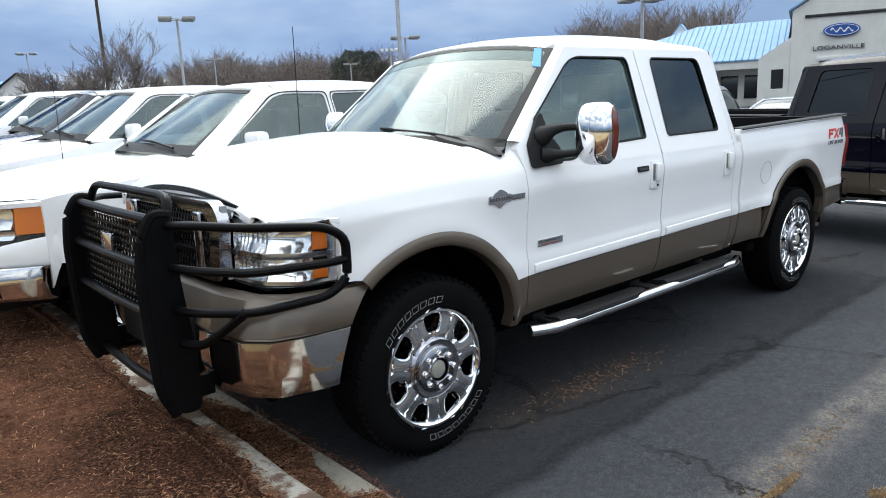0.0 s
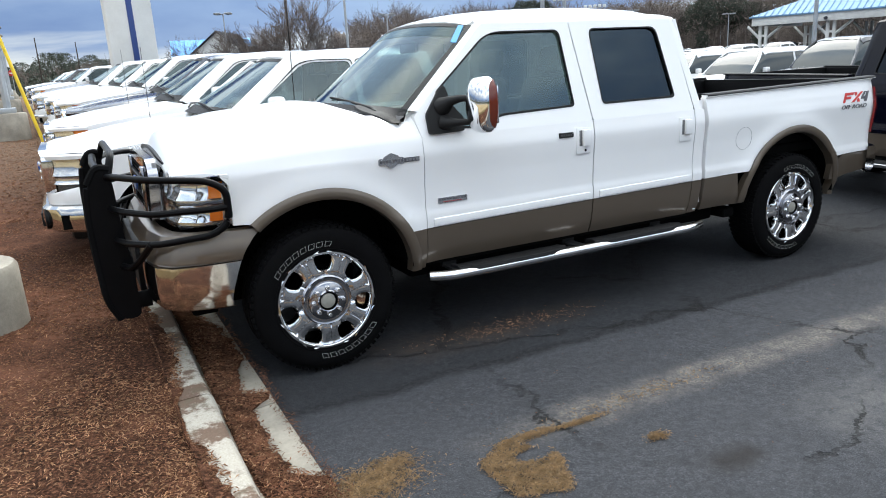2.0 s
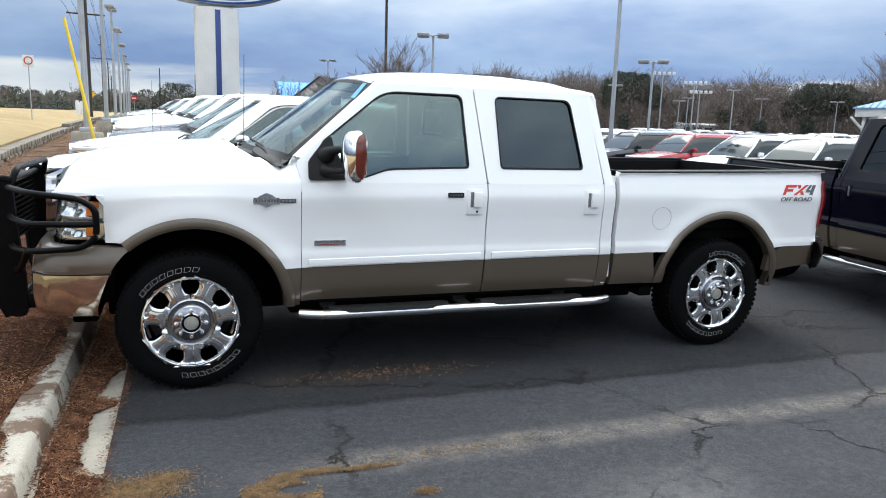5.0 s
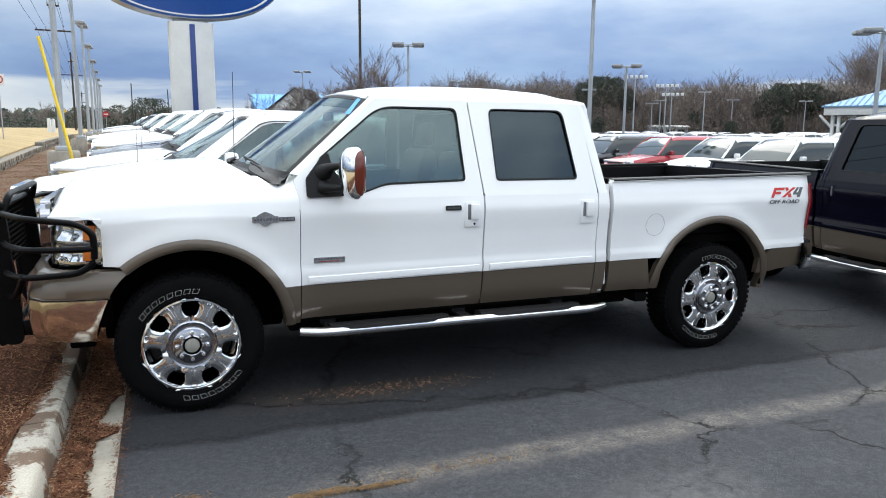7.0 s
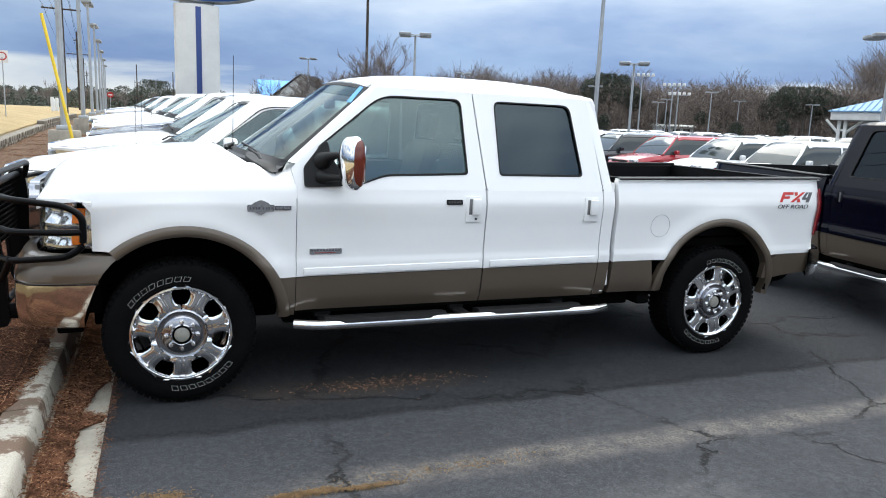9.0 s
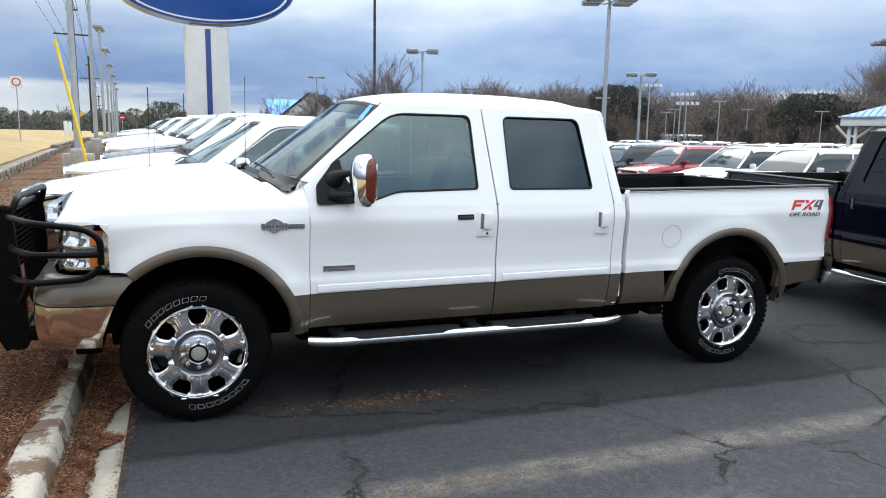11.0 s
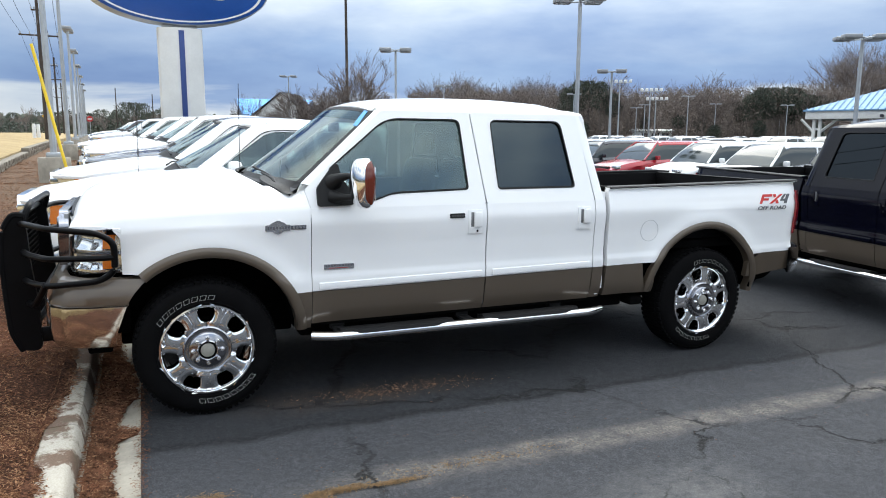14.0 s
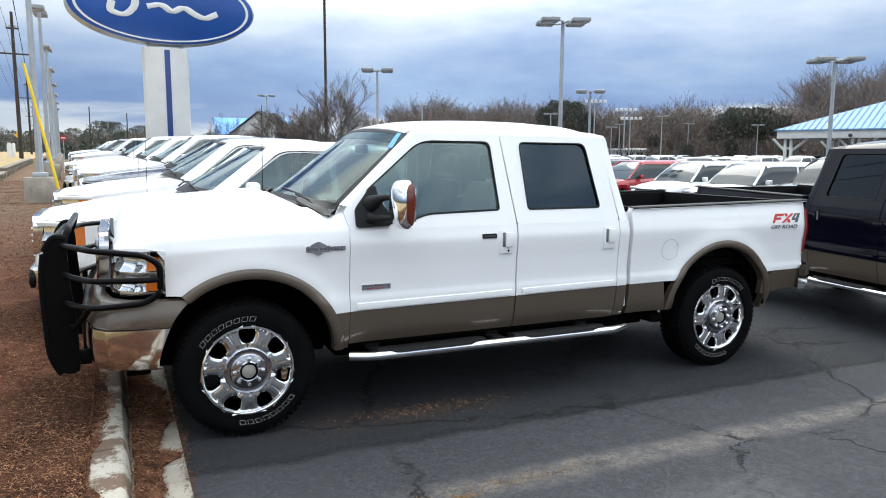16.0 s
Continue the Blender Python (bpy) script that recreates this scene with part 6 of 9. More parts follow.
def terrain():
    bm = bmesh.new()
    S = 2200
    loft(bm, [[(-S, -S, -0.35), (S, -S, -0.35)], [(-S, S, -0.35), (S, S, -0.35)]])
    solo("ground", bm, EARTH, "flat dull winter ground reaching the horizon", "ground", kind="structure")
    bm = bmesh.new()
    ys = sorted(set([-60, -30, -12] + list(np.linspace(-8, 6, 15)) + [7, 8.5, 10, 12.5, 15, 18, 22, 26, 30, 37, 45, 60, 80, 100, 125]))
    us = [0.0, 0.5, 1, 2, 3, 4, 5, 6, 8, 10, 12.5, 14, 20, 40, 80, 160]
    loft(bm, [[(-0.43 + kerb_shift(y) + u, y, ground_z(u - 0.43, y)) for u in us] for y in ys])
    solo("parking_lot", bm, ASPHALT, "worn dark asphalt parking lot with a faded stall line", "asphalt", kind="structure")
    # gutter slabs and kerb stones
    gut = thing("gutter", Matrix(), "pale concrete gutter strip beside the kerb, half buried in bark", "gutter", kind="structure")
    kerb = thing("kerb", Matrix(), "weathered concrete kerb edging the mulch bed", "kerb", kind="structure")
    y = -25.21
    while y < 70:
        y1 = y + 3.0 - 0.012
        bm = bmesh.new()
        rows = []
        for yy in np.linspace(y, y1, 5):
            k = kerb_shift(yy)
            e = rise(yy)
            rows.append([(-0.71 + k, yy, e - 0.20), (-0.71 + k, yy, e), (-0.50 + k, yy, e - 0.004), (-0.41 + k, yy, e + 0.006), (-0.40 + k, yy, e - 0.2)])
        vs = loft(bm, rows)
        bm.faces.new(vs[0]); bm.faces.new(vs[-1])
        part("gutter_slab", bm, CLEANCRETE, gut)
        bm = bmesh.new()
        rows = []
        for yy in np.linspace(y, y1, 9):
            k = kerb_shift(yy)
            w = 0.004 * math.sin(yy * 9.1) + 0.003 * math.sin(yy * 23.7)
            e = rise(yy)
            rows.append([(x + k, yy, z + e) for x, z in ((-0.705, -0.2), (-0.702 + w, 0.02), (-0.722 + w, 0.112), (-0.733, 0.134 + w), (-0.752, 0.144 + w), (-0.890, 0.146), (-0.902 + w, 0.138), (-0.906, -0.2))])
        vs = loft(bm, rows)
        bm.faces.new(vs[0]); bm.faces.new(vs[-1])
        part("kerb_stone", bm, CONCRETE, kerb)
        y += 3.0
    # mulch bed
    bm = bmesh.new()
    rows = []
    yy = -12.0
    while yy < 75:
        row = []
        for u in np.concatenate([np.linspace(0, 1.2, 16), np.linspace(1.35, 4.6, 12)]):
            x = -0.905 + kerb_shift(yy) - u * (1.0 + 0.012 * max(0, yy))
            z = rise(yy) + 0.13 + 0.05 * min(1, u / 0.5) + 0.05 * noise.noise(Vector((x * 0.9, yy * 0.9, 0))) * min(1, u) + 0.016 * noise.noise(Vector((x * 5, yy * 5, 3)))
            row.append((x, yy, z))
        rows.append(row)
        yy += 0.13 if yy < 8 else 1.2
    loft(bm, rows)
    solo("mulch_bed", bm, MULCH, "brown bark mulch over red clay behind the kerb", "mulch bed", kind="structure", sharp=80)


terrain()


def spill_width(y):
    """How far the bed's bark creeps over the kerb top."""
    return float(np.interp(y, [-3.2, -2.2, -1.78, -1.66, -1.25, -1.18, -0.9, -0.5, 0.0, 0.6, 1.2, 2.5, 7.0], [0.11, 0.10, 0.06, 0.006, 0.004, 0.035, 0.06, 0.11, 0.09, 0.03, 0.09, 0.06, 0.08]))


def silt_width(y):
    """How far bark and silt reach out over the gutter slabs."""
    return float(np.interp(y, [-3.2, -2.05, -1.93, -1.26, -1.15, -1.06, -1.0, -0.66, -0.5, 0.1, 0.6, 2.0, 7.0], [0.30, 0.30, 0.16, 0.15, 0.27, 0.27, 0.16, 0.17, 0.28, 0.26, 0.15, 0.20, 0.18]))


def silt_z(x, y):
    q = min(1.0, max(0.0, (x + 0.70 - kerb_shift(y)) / silt_width(y)))
    return rise(y) + max(0.006, 0.012 + 0.034 * (1 - q) ** 1.5) + 0.002


def spilled_bark():
    """Bark and silt lying in the gutter's corner and creeping over the kerb top."""
    for name, x0, z0, lift, reach, label in (("gutter_silt", -0.700, 0.012, 0.034, silt_width, "brown silt and bark packed against the kerb"), ("kerb_spill", -0.915, 0.150, 0.012, spill_width, "bark spilling from the bed over the kerb")):
        bm = bmesh.new()
        rows = []
        for y in np.arange(-3.2, 7.0, 0.025):
            w = reach(y) + 0.025 * noise.noise(Vector((y * 2.6, x0 * 9, 0))) + 0.045 * noise.noise(Vector((y * 7, x0 * 5, 2))) + 0.035 * noise.noise(Vector((y * 19, 1, 2)))
            w = max(0.004, min(w, 0.31 if z0 < 0.1 else 0.17))
            k = kerb_shift(y)
            rows.append([(x0 + k + w * q, y, rise(y) + z0 - (0.0 if q < 1 else 0.008 if z0 < 0.1 else 0.006) + (lift * (1 - q) ** 1.5 if q > 0 else -0.05) + 0.004 * noise.noise(Vector((y * 14, q * 4, 5)))) for q in (0.0, 0.15, 0.35, 0.6, 0.85, 1.0)])
        loft(bm, rows)
        solo(name, bm, MULCH, label, "bark litter", kind="stuff", sharp=80)


spilled_bark()


def scatter_chips():
    rng = np.random.default_rng(11)

    def lay(name, n, area, zf, size, mat, label, cat):
        pts = area(rng, n)
        z = np.array([zf(x, y) for x, y in pts])
        c = np.column_stack([pts, z + 0.004])
        nm = rng.normal(size=(len(pts), 3)) * 0.30 + np.array([0, 0, 1.0])
        s = rng.uniform(size[0], size[1], len(pts))
        ob = new(name, flakes(name, c, s, nm, mat, rng, (0.08, 0.24)))
        return tagged(ob, label, cat, kind="stuff")

    def bedz(x, y):
        u = -0.905 - x
        return rise(y) + 0.13 + 0.05 * min(1, u / 0.5) + 0.05 * noise.noise(Vector((x * 0.9, y * 0.9, 0))) * min(1, max(u, 0)) + 0.016 * noise.noise(Vector((x * 5, y * 5, 3)))

    def bed_area(rng, n):
        y = -2.6 + 7.0 * rng.random(n) ** 1.3
        x = -0.88 - 3.2 * rng.random(n) ** 1.4
        p = np.column_stack([x, y])
        keep = np.array([noise.noise(Vector((a * 1.1, b * 1.1, 7))) + 0.35 > rng.random() * 0.6 for a, b in p])
        return p[keep]
    lay("bark_chips", 44000, bed_area, bedz, (0.009, 0.038), CHIP, "shredded brown bark chips lying over the bed", "bark chips")
    def dry_area(rng, n):
        p = bed_area(rng, n * 3)
        keep = rng.random(len(p)) < np.interp(p[:, 1], [-2.6, -1.6, -0.9, 0.5, 3.0], [1.0, 0.85, 0.40, 0.18, 0.2])
        return p[keep]
    lay("pale_bark_chips", 34000, dry_area, bedz, (0.008, 0.032), PALECHIP, "pale dry wood chips among the mulch", "wood chips")

    def far_area(rng, n):
        y = 4.2 + 22.0 * rng.random(n) ** 1.2
        return np.column_stack([-0.95 - 0.052 * (y - 2.5) - 3.0 * rng.random(n), y])
    far_z = lambda x, y: bedz(x + 0.052 * (y - 2.5), y) + 0.02
    lay("far_bark_chips", 14000, far_area, far_z, (0.02, 0.065), CHIP, "brown bark chips further along the bed", "bark chips")
    lay("far_pale_chips", 6000, far_area, far_z, (0.02, 0.055), PALECHIP, "pale wood chips further along the bed", "wood chips")

    def gut_area(rng, n):
        y = rng.uniform(-2.6, 4.0, n)
        w = np.array([silt_width(v) for v in y])
        x = -0.70 + rng.random(n) ** 0.8 * w * (1.0 + 0.12 * rng.normal(size=n))
        return np.column_stack([x, y])

    def noise_arr(y):
        return np.array([noise.noise(Vector((v * 2.2, 4.4, 0))) for v in y])
    lay("gutter_litter", 15000, gut_area, silt_z, (0.010, 0.040), CHIP, "bark litter washed into the gutter", "bark litter")

    def kerb_area(rng, n):
        y = rng.uniform(-2.6, 4.0, n)
        x = -0.91 + rng.random(n) * np.array([spill_width(v) for v in y]) * (1.1 + 0.2 * rng.normal(size=n))
        k = noise_arr(y * 1.7) > -0.3
        return np.column_stack([x, y])[k]
    lay("pale_gutter_litter", 3200, gut_area, silt_z, (0.008, 0.032), PALECHIP, "pale wood chips washed into the gutter", "wood chips")
    lay("kerb_bark", 6000, kerb_area, lambda x, y: rise(y) + 0.148, (0.010, 0.036), CHIP, "brown bark spilling over the kerb top", "bark litter")
    lay("kerb_litter", 2600, kerb_area, lambda x, y: rise(y) + 0.147, (0.010, 0.032), PALECHIP, "wood chips strewn over the kerb top", "wood chips")

    def straw_area(rng, n):
        out = []
        for cx, cy, rx, ry, k in ((-0.27, -2.22, 0.20, 0.12, 0.26), (-0.12, -2.12, 0.10, 0.06, 0.05), (-0.40, -2.42, 0.16, 0.16, 0.10), (0.52, -2.25, 0.14, 0.028, 0.07), (0.80, -2.27, 0.16, 0.020, 0.04), (1.01, -2.57, 0.055, 0.03, 0.025), (1.3, -2.2, 0.5, 0.06, 0.03)):
            m = int(n * k)
            a = rng.normal(size=(m, 2)) * 0.55
            out.append(np.column_stack([cx + a[:, 0] * rx, cy + a[:, 1] * ry]))
        # a curled drift with a bare hollow
        m = int(n * 0.52)
        th = rng.uniform(0, 2 * math.pi, m)
        r = np.sqrt(rng.uniform(0, 1, m)) * (1 + 0.10 * np.sin(th * 5 + 1) + 0.06 * rng.normal(size=m))
        p = np.column_stack([0.36 + 0.17 * r * np.cos(th), -2.47 + 0.215 * r * np.sin(th)])
        hollow = ((p[:, 0] - 0.455) / 0.105) ** 2 + ((p[:, 1] + 2.395) / 0.052) ** 2 < 1 + 0.25 * rng.normal(size=m)
        out.append(p[~hollow])
        return np.concatenate(out)
    lay("pine_straw", 16000, straw_area, lambda x, y: ground_z(x, y) + 0.009 * random.random(), (0.008, 0.026), STRAW, "dry tan straw drifted on the asphalt", "straw")

    def leaf_area(rng, n):
        return np.column_stack([1.25 + rng.normal(0, 0.32, n), -0.98 + rng.normal(0, 0.07, n)])
    lay("leaf_litter", 420, leaf_area, ground_z, (0.008, 0.028), PALECHIP, "dry brown leaf bits on the asphalt below the sill", "leaf litter")

    def joint_area(rng, n):
        y = rng.uniform(-2.4, 1.5, n)
        return np.column_stack([-0.405 + rng.normal(0, 0.022, n) + 0.02 * noise_arr(y * 2.5), y])
    lay("joint_litter", 2600, joint_area, lambda x, y: ground_z(x, y) + 0.006, (0.006, 0.022), CHIP, "bark crumbs caught along the slab joint", "bark litter")

    def grit_area(rng, n):
        return np.column_stack([rng.uniform(-0.35, 5.5, n), -2.15 + rng.normal(0, 0.35, n)])
    lay("loose_grit", 420, grit_area, ground_z, (0.006, 0.018), CHIP, "loose grit and bark crumbs on the asphalt", "grit")


scatter_chips()


# ---- parked pickups along the kerb ----
def row_pickup(m, body_paint, label, group=""):
    """Half-ton pickup: square nose, bar grille, amber-cornered lamps."""
    t = thing("parked_pickup", m, label, "pickup truck", group)
    HB = 1.30                                     # belt

    def hw(x, z):
        w = float(np.interp(z, [0.45, 0.6, 0.9, 1.12, 1.2, 1.3], [0.93, 0.975, 0.985, 1.0, 0.99, 0.965]))
        if z > HB:
            w = 0.965 - (z - HB) * 0.36
        s = max(0.0, (0.0 - x) / 0.9)
        return w * (1 - 0.10 * s * s)

    def top(x):
        return float(np.interp(x, [-0.90, -0.86, -0.75, -0.4, 0.1, 0.65, 0.8], [1.08, 1.13, 1.172, 1.237, 1.295, 1.335, 1.34]))
    def nose(v):
        """Plan of the nose at v = 0..1 across."""
        return -0.935 + 0.02 * v * v + 0.47 * max(0.0, (v - 0.58) / 0.42) ** 2.2, 0.965 * v
    def lamp_foot(v):
        return float(np.interp(v, [0, 0.70, 0.80, 0.92, 1.0], [0.80, 0.80, 0.825, 0.865, 0.89]))
    def lo(x):
        z = 0.52
        for c in (0.0, 3.68):
            d = 0.50 ** 2 - (x - c) ** 2
            if d > 0:
                z = max(z, 0.43 + math.sqrt(d))
        return z
    xs = sorted(set(np.round(np.concatenate([np.linspace(-0.44, 4.78, 46), 0.50 * np.cos(np.linspace(0.05, 3.09, 18)), 3.68 + 0.50 * np.cos(np.linspace(0.05, 3.09, 18))]), 4)))
    for s in (-1, 1):
        bm = bmesh.new()
        rows = []
        for x in xs:
            z0 = lo(x)
            z1 = min(HB, top(x) - 0.098 + 0.06 * min(1.0, max(0.0, (x - 0.3) / 0.45))) if x < 0.75 else (HB if x < 2.95 else 1.36)
            rows.append([(x, s * hw(x, min(z0 + (z1 - z0) * k / 12, HB)), z0 + (z1 - z0) * k / 12) for k in range(13)])
        loft(bm, rows)
        rim_in(bm, (0, -s * 0.04, 0))
        part("body_side", bm, body_paint, t)
        # greenhouse side
        bm = bmesh.new()
        pp = lambda u, v: (u, s * hw(u, v), v)
        w1 = rounded([(0.82, 1.325), (1.885, 1.335), (1.875, 1.775), (1.50, 1.785), (1.38, 1.755)], 0.05)
        w2 = rounded([(1.955, 1.335), (2.68, 1.345), (2.60, 1.775), (1.945, 1.775)], 0.05)
        sheet_with_holes(bm, [(0.66, 1.30), (2.88, 1.30), (2.72, 1.82), (1.32, 1.82)], [w1, w2], pp, (0, -s * 0.04, 0))
        part("window_frame", bm, body_paint, t)
        for w, mat in ((w1, ROWGLASS), (w2, TINTED)):
            bm = bmesh.new()
            cx, cz = sum(p[0] for p in w) / len(w), sum(p[1] for p in w) / len(w)
            ring = lambda e, off: [(u + math.copysign(e, u - cx), s * (hw(u, v) + off), v + math.copysign(e, v - cz)) for u, v in w]
            loft(bm, [ring(0.022, 0.001), ring(0.016, 0.005), ring(-0.014, 0.004), ring(-0.018, -0.012)], close_u=True)
            part("window_seal", bm, BLACK, t, "black rubber window seal")
            bm = bmesh.new()
            bm.faces.new([bm.verts.new((u, s * (hw(u, v) - 0.012), v)) for u, v in w])
            g = part("window_pane", bm, mat, t, "side window")
            g.visible_shadow = False
        # mirror
        bm = bmesh.new()
        box(bm, 0.98, 1.10, s * 1.02, s * 1.24, 1.31, 1.48, 0.035)
        mr = part("door_mirror", bm, body_paint, t)
        bm = bmesh.new()
        box(bm, 0.99, 1.09, s * 0.93, s * 1.06, 1.30, 1.38, 0.02)
        part("mirror_arm", bm, BLACK, mr)
        # headlight: clear body and amber corner
        def lamp_sheet(v0, v1, z0, z1, dx, dish=0.0):
            bm = bmesh.new()
            g = []
            for v in np.linspace(v0, v1, 14):
                x, y = nose(v)
                bot = max(z0, lamp_foot(v)) if z0 < 0.82 else z0
                g.append([(x + dx + dish * math.sin(math.pi * k / 6) + 0.015 * k / 6, s * (y - 0.3 * dx), bot + (z1 - bot) * k / 6) for k in range(7)])
            loft(bm, g)
            rim_in(bm, (0.03, -s * 0.01, 0))
            return bm
        h = part("headlight", lamp_sheet(0.68, 1.0, 0.80, 1.10, 0.065, 0.0), GREYPLASTIC, t, "clear headlight with amber corner")
        part("lamp_bowl", lamp_sheet(0.70, 0.875, 0.935, 1.085, 0.030, 0.018), REFLECTOR, h, "bright lamp bowl")
        part("lamp_bowl", lamp_sheet(0.70, 0.875, 0.865, 0.922, 0.030, 0.012), REFLECTOR, h, "bright lower lamp bowl")
        part("amber_corner", lamp_sheet(0.895, 0.985, 0.90, 1.09, 0.014), AMBER, h, "amber turn lamp")
        ln = part("lamp_lens", lamp_sheet(0.68, 1.0, 0.80, 1.098, 0.004), CLEARLENS, h)
        ln.visible_shadow = False
        # fog lamp
        bm = bmesh.new()
        lathe(bm, [(0.0, -0.93), (0.070, -0.93), (0.078, -0.965), (0.092, -0.978)], 20, "x", (0, s * 0.63, 0.575))
        part("fog_lamp", bm, BLACK, t, "round fog lamp recess")
    # white panel under the lamps
    bm = bmesh.new()
    loft(bm, [[(nose(abs(v))[0] + ox, math.copysign(nose(abs(v))[1], v), 0.685 + (lamp_foot(abs(v)) - 0.006 - 0.685) * q) for q, ox in ((0, 0.02), (0.1, 0.002), (0.5, -0.004), (0.92, 0.0), (1, 0.012))] for v in np.concatenate([np.linspace(-1, -0.5, 20), np.linspace(-0.4, 0.4, 5), np.linspace(0.5, 1, 20)])])
    rim_in(bm, (0.03, 0, 0))
    part("fascia", bm, body_paint, t)
    # bonnet with raised centre
    bm = bmesh.new()
    rows = []
    for u in np.concatenate([np.linspace(0, 0.2, 9), np.linspace(0.27, 1, 10)]):
        row = []
        for v in np.linspace(-1, 1, 33):
            xn, yn = nose(abs(v))
            x = xn + (0.70 - 0.20 * (1 - v * v) - xn) * u ** 1.4
            d = x - xn
            yy = math.copysign(yn + (hw(x, 1.2) * abs(v) - 0.012 - yn) * min(1.0, d / 0.1) if abs(v) > 0.02 else 0.0, v)
            zt = top(max(x, -0.72)) - 0.055 * abs(v) ** 3.0 + 0.015 * math.exp(-((abs(v) - 0.55) / 0.10) ** 2) - 0.05 * abs(v) ** 14
            row.append((x, yy, 1.106 + (zt - 1.106) * (1 - math.exp(-d / 0.06))))
        rows.append(row)
    loft(bm, rows)
    rim_in(bm, (0.01, 0, -0.03))
    part("bonnet", bm, body_paint, t)
    bm = bmesh.new()
    loft(bm, [[(nose(abs(v))[0] + o, math.copysign(nose(abs(v))[1] - o * 0.3, v), z) for o, z in ((0.03, 1.09), (0.03, 1.125))] for v in np.linspace(-1, 1, 41)])
    rim_in(bm, (0.02, 0, 0))
    part("bonnet_seal", bm, BLACK, t)
    # grille
    bm = bmesh.new()
    out = rounded([(-0.655, 0.79), (0.655, 0.79), (0.66, 1.10), (0.55, 1.15), (-0.55, 1.15), (-0.66, 1.10)], 0.04)
    inn = rounded([(-0.52, 0.85), (0.52, 0.85), (0.525, 1.08), (-0.525, 1.08)], 0.03)
    sheet_with_holes(bm, out, [inn], lambda u, v: (-0.945 - 0.03 * (1 - (u / 0.56) ** 2) + 0.10 * (v - 0.8) ** 2, u, v), (0.08, 0, 0))
    g = part("grille", bm, CHROME, t, "chrome bar grille")
    for z in (0.905, 0.965, 1.03):
        bm = bmesh.new()
        box(bm, -0.955, -0.925, -0.52, 0.52, z - 0.017, z + 0.017, 0.008)
        part("grille_bar", bm, CHROME_WORN, g)
    bm = bmesh.new()
    box(bm, -0.915, -0.89, -0.50, 0.50, 0.82, 1.12)
    part("grille_backing", bm, SHELL, g)
    bm = bmesh.new()
    lathe(bm, [(0.0, -0.975), (0.055, -0.972), (0.062, -0.955)], 24, "x", (0, 0, 0.965))
    bmesh.ops.scale(bm, vec=(1, 1.8, 0.8), space=Matrix.Translation((0, 0, -0.965)), verts=bm.verts)
    part("grille_emblem", bm, SIGNBLUE, g)
    # bumper
    bm = bmesh.new()
    rows = []
    for v in np.concatenate([np.linspace(-1, -0.6, 10), np.linspace(-0.5, 0.5, 7), np.linspace(0.6, 1, 10)]):
        k = max(0, (abs(v) - 0.55) / 0.45)
        x, y = -0.985 + 0.40 * k ** 2.2, 0.985 * v
        rows.append([(x + 0.05, y, 0.465), (x + 0.005, y, 0.49), (x - 0.01, y, 0.58), (x, y, 0.665), (x + 0.03, y, 0.69)])
    loft(bm, rows)
    rim_in(bm, (0.05, 0, 0))
    b = part("front_bumper", bm, BUMPERCHROME, t, "chrome front bumper")
    bm = bmesh.new()
    box(bm, -0.80, -0.40, -0.66, 0.66, 0.36, 0.50, 0.04)
    box(bm, -0.90, -0.50, -0.60, 0.60, 0.50, 0.72, 0.02)
    box(bm, -1.012, -0.93, -0.40, 0.40, 0.475, 0.60, 0.012)
    part("valance", bm, BLACK, b)
    # windscreen, roof, cowl
    def scr(q, v, o=0.0):
        xe, xc = 0.70 + 0.66 * q, 0.47 + 0.80 * q
        ye, z = 0.845 - 0.16 * q, 1.335 + 0.475 * q
        k = abs(v) ** 2.2
        return (xc + (xe - xc) * k - 0.6 * o, ye * v, z + 0.045 * (1 - k) + 0.7 * o)
    bm = bmesh.new()
    loft(bm, [[scr(q, v) for v in np.linspace(-1, 1, 17)] for q in np.linspace(0, 1, 8)])
    g = part("windscreen", bm, SCREENGLASS, t, "clear windscreen")
    g.visible_shadow = False
    bm = bmesh.new()
    for q0, q1, v0, v1 in ((-0.06, 0.08, -1, 1), (0.94, 1, -1, 1), (0, 1, -1, -0.90), (0, 1, 0.90, 1)):
        loft(bm, [[scr(q, v, 0.004) for v in np.linspace(v0, v1, 17)] for q in np.linspace(q0, q1, 6)])
    part("windscreen_border", bm, BLACK, t)
    for y0, y1 in ((-0.66, -0.10), (0.02, 0.58)):
        bm = bmesh.new()
        a, c = Vector(scr(0.0, y0 / 0.86, 0.03)), Vector(scr(0.10, y1 / 0.84, 0.02))
        tube(bm, [a, (a + c) / 2 + Vector((-0.02, 0, 0.02)), c], 0.010, 6)
        part("wiper", bm, BLACK, t)
    for s in (-1, 1):
        bm = bmesh.new()
        loft(bm, [[(0.66 + 0.66 * q + 0.035, s * (hw(1, 1.3 + 0.52 * q) - 0.001), 1.30 + 0.52 * q), (0.66 + 0.66 * q - 0.01, s * (hw(1, 1.3 + 0.52 * q) - 0.012), 1.32 + 0.52 * q), (0.66 + 0.66 * q - 0.045, s * (hw(1, 1.3 + 0.52 * q) - 0.055), 1.332 + 0.52 * q), (0.66 + 0.66 * q - 0.02, s * (hw(1, 1.3 + 0.52 * q) - 0.09), 1.32 + 0.52 * q)] for q in np.linspace(0, 1, 8)])
        part("front_pillar", bm, body_paint, t)
    bm = bmesh.new()
    rows = []
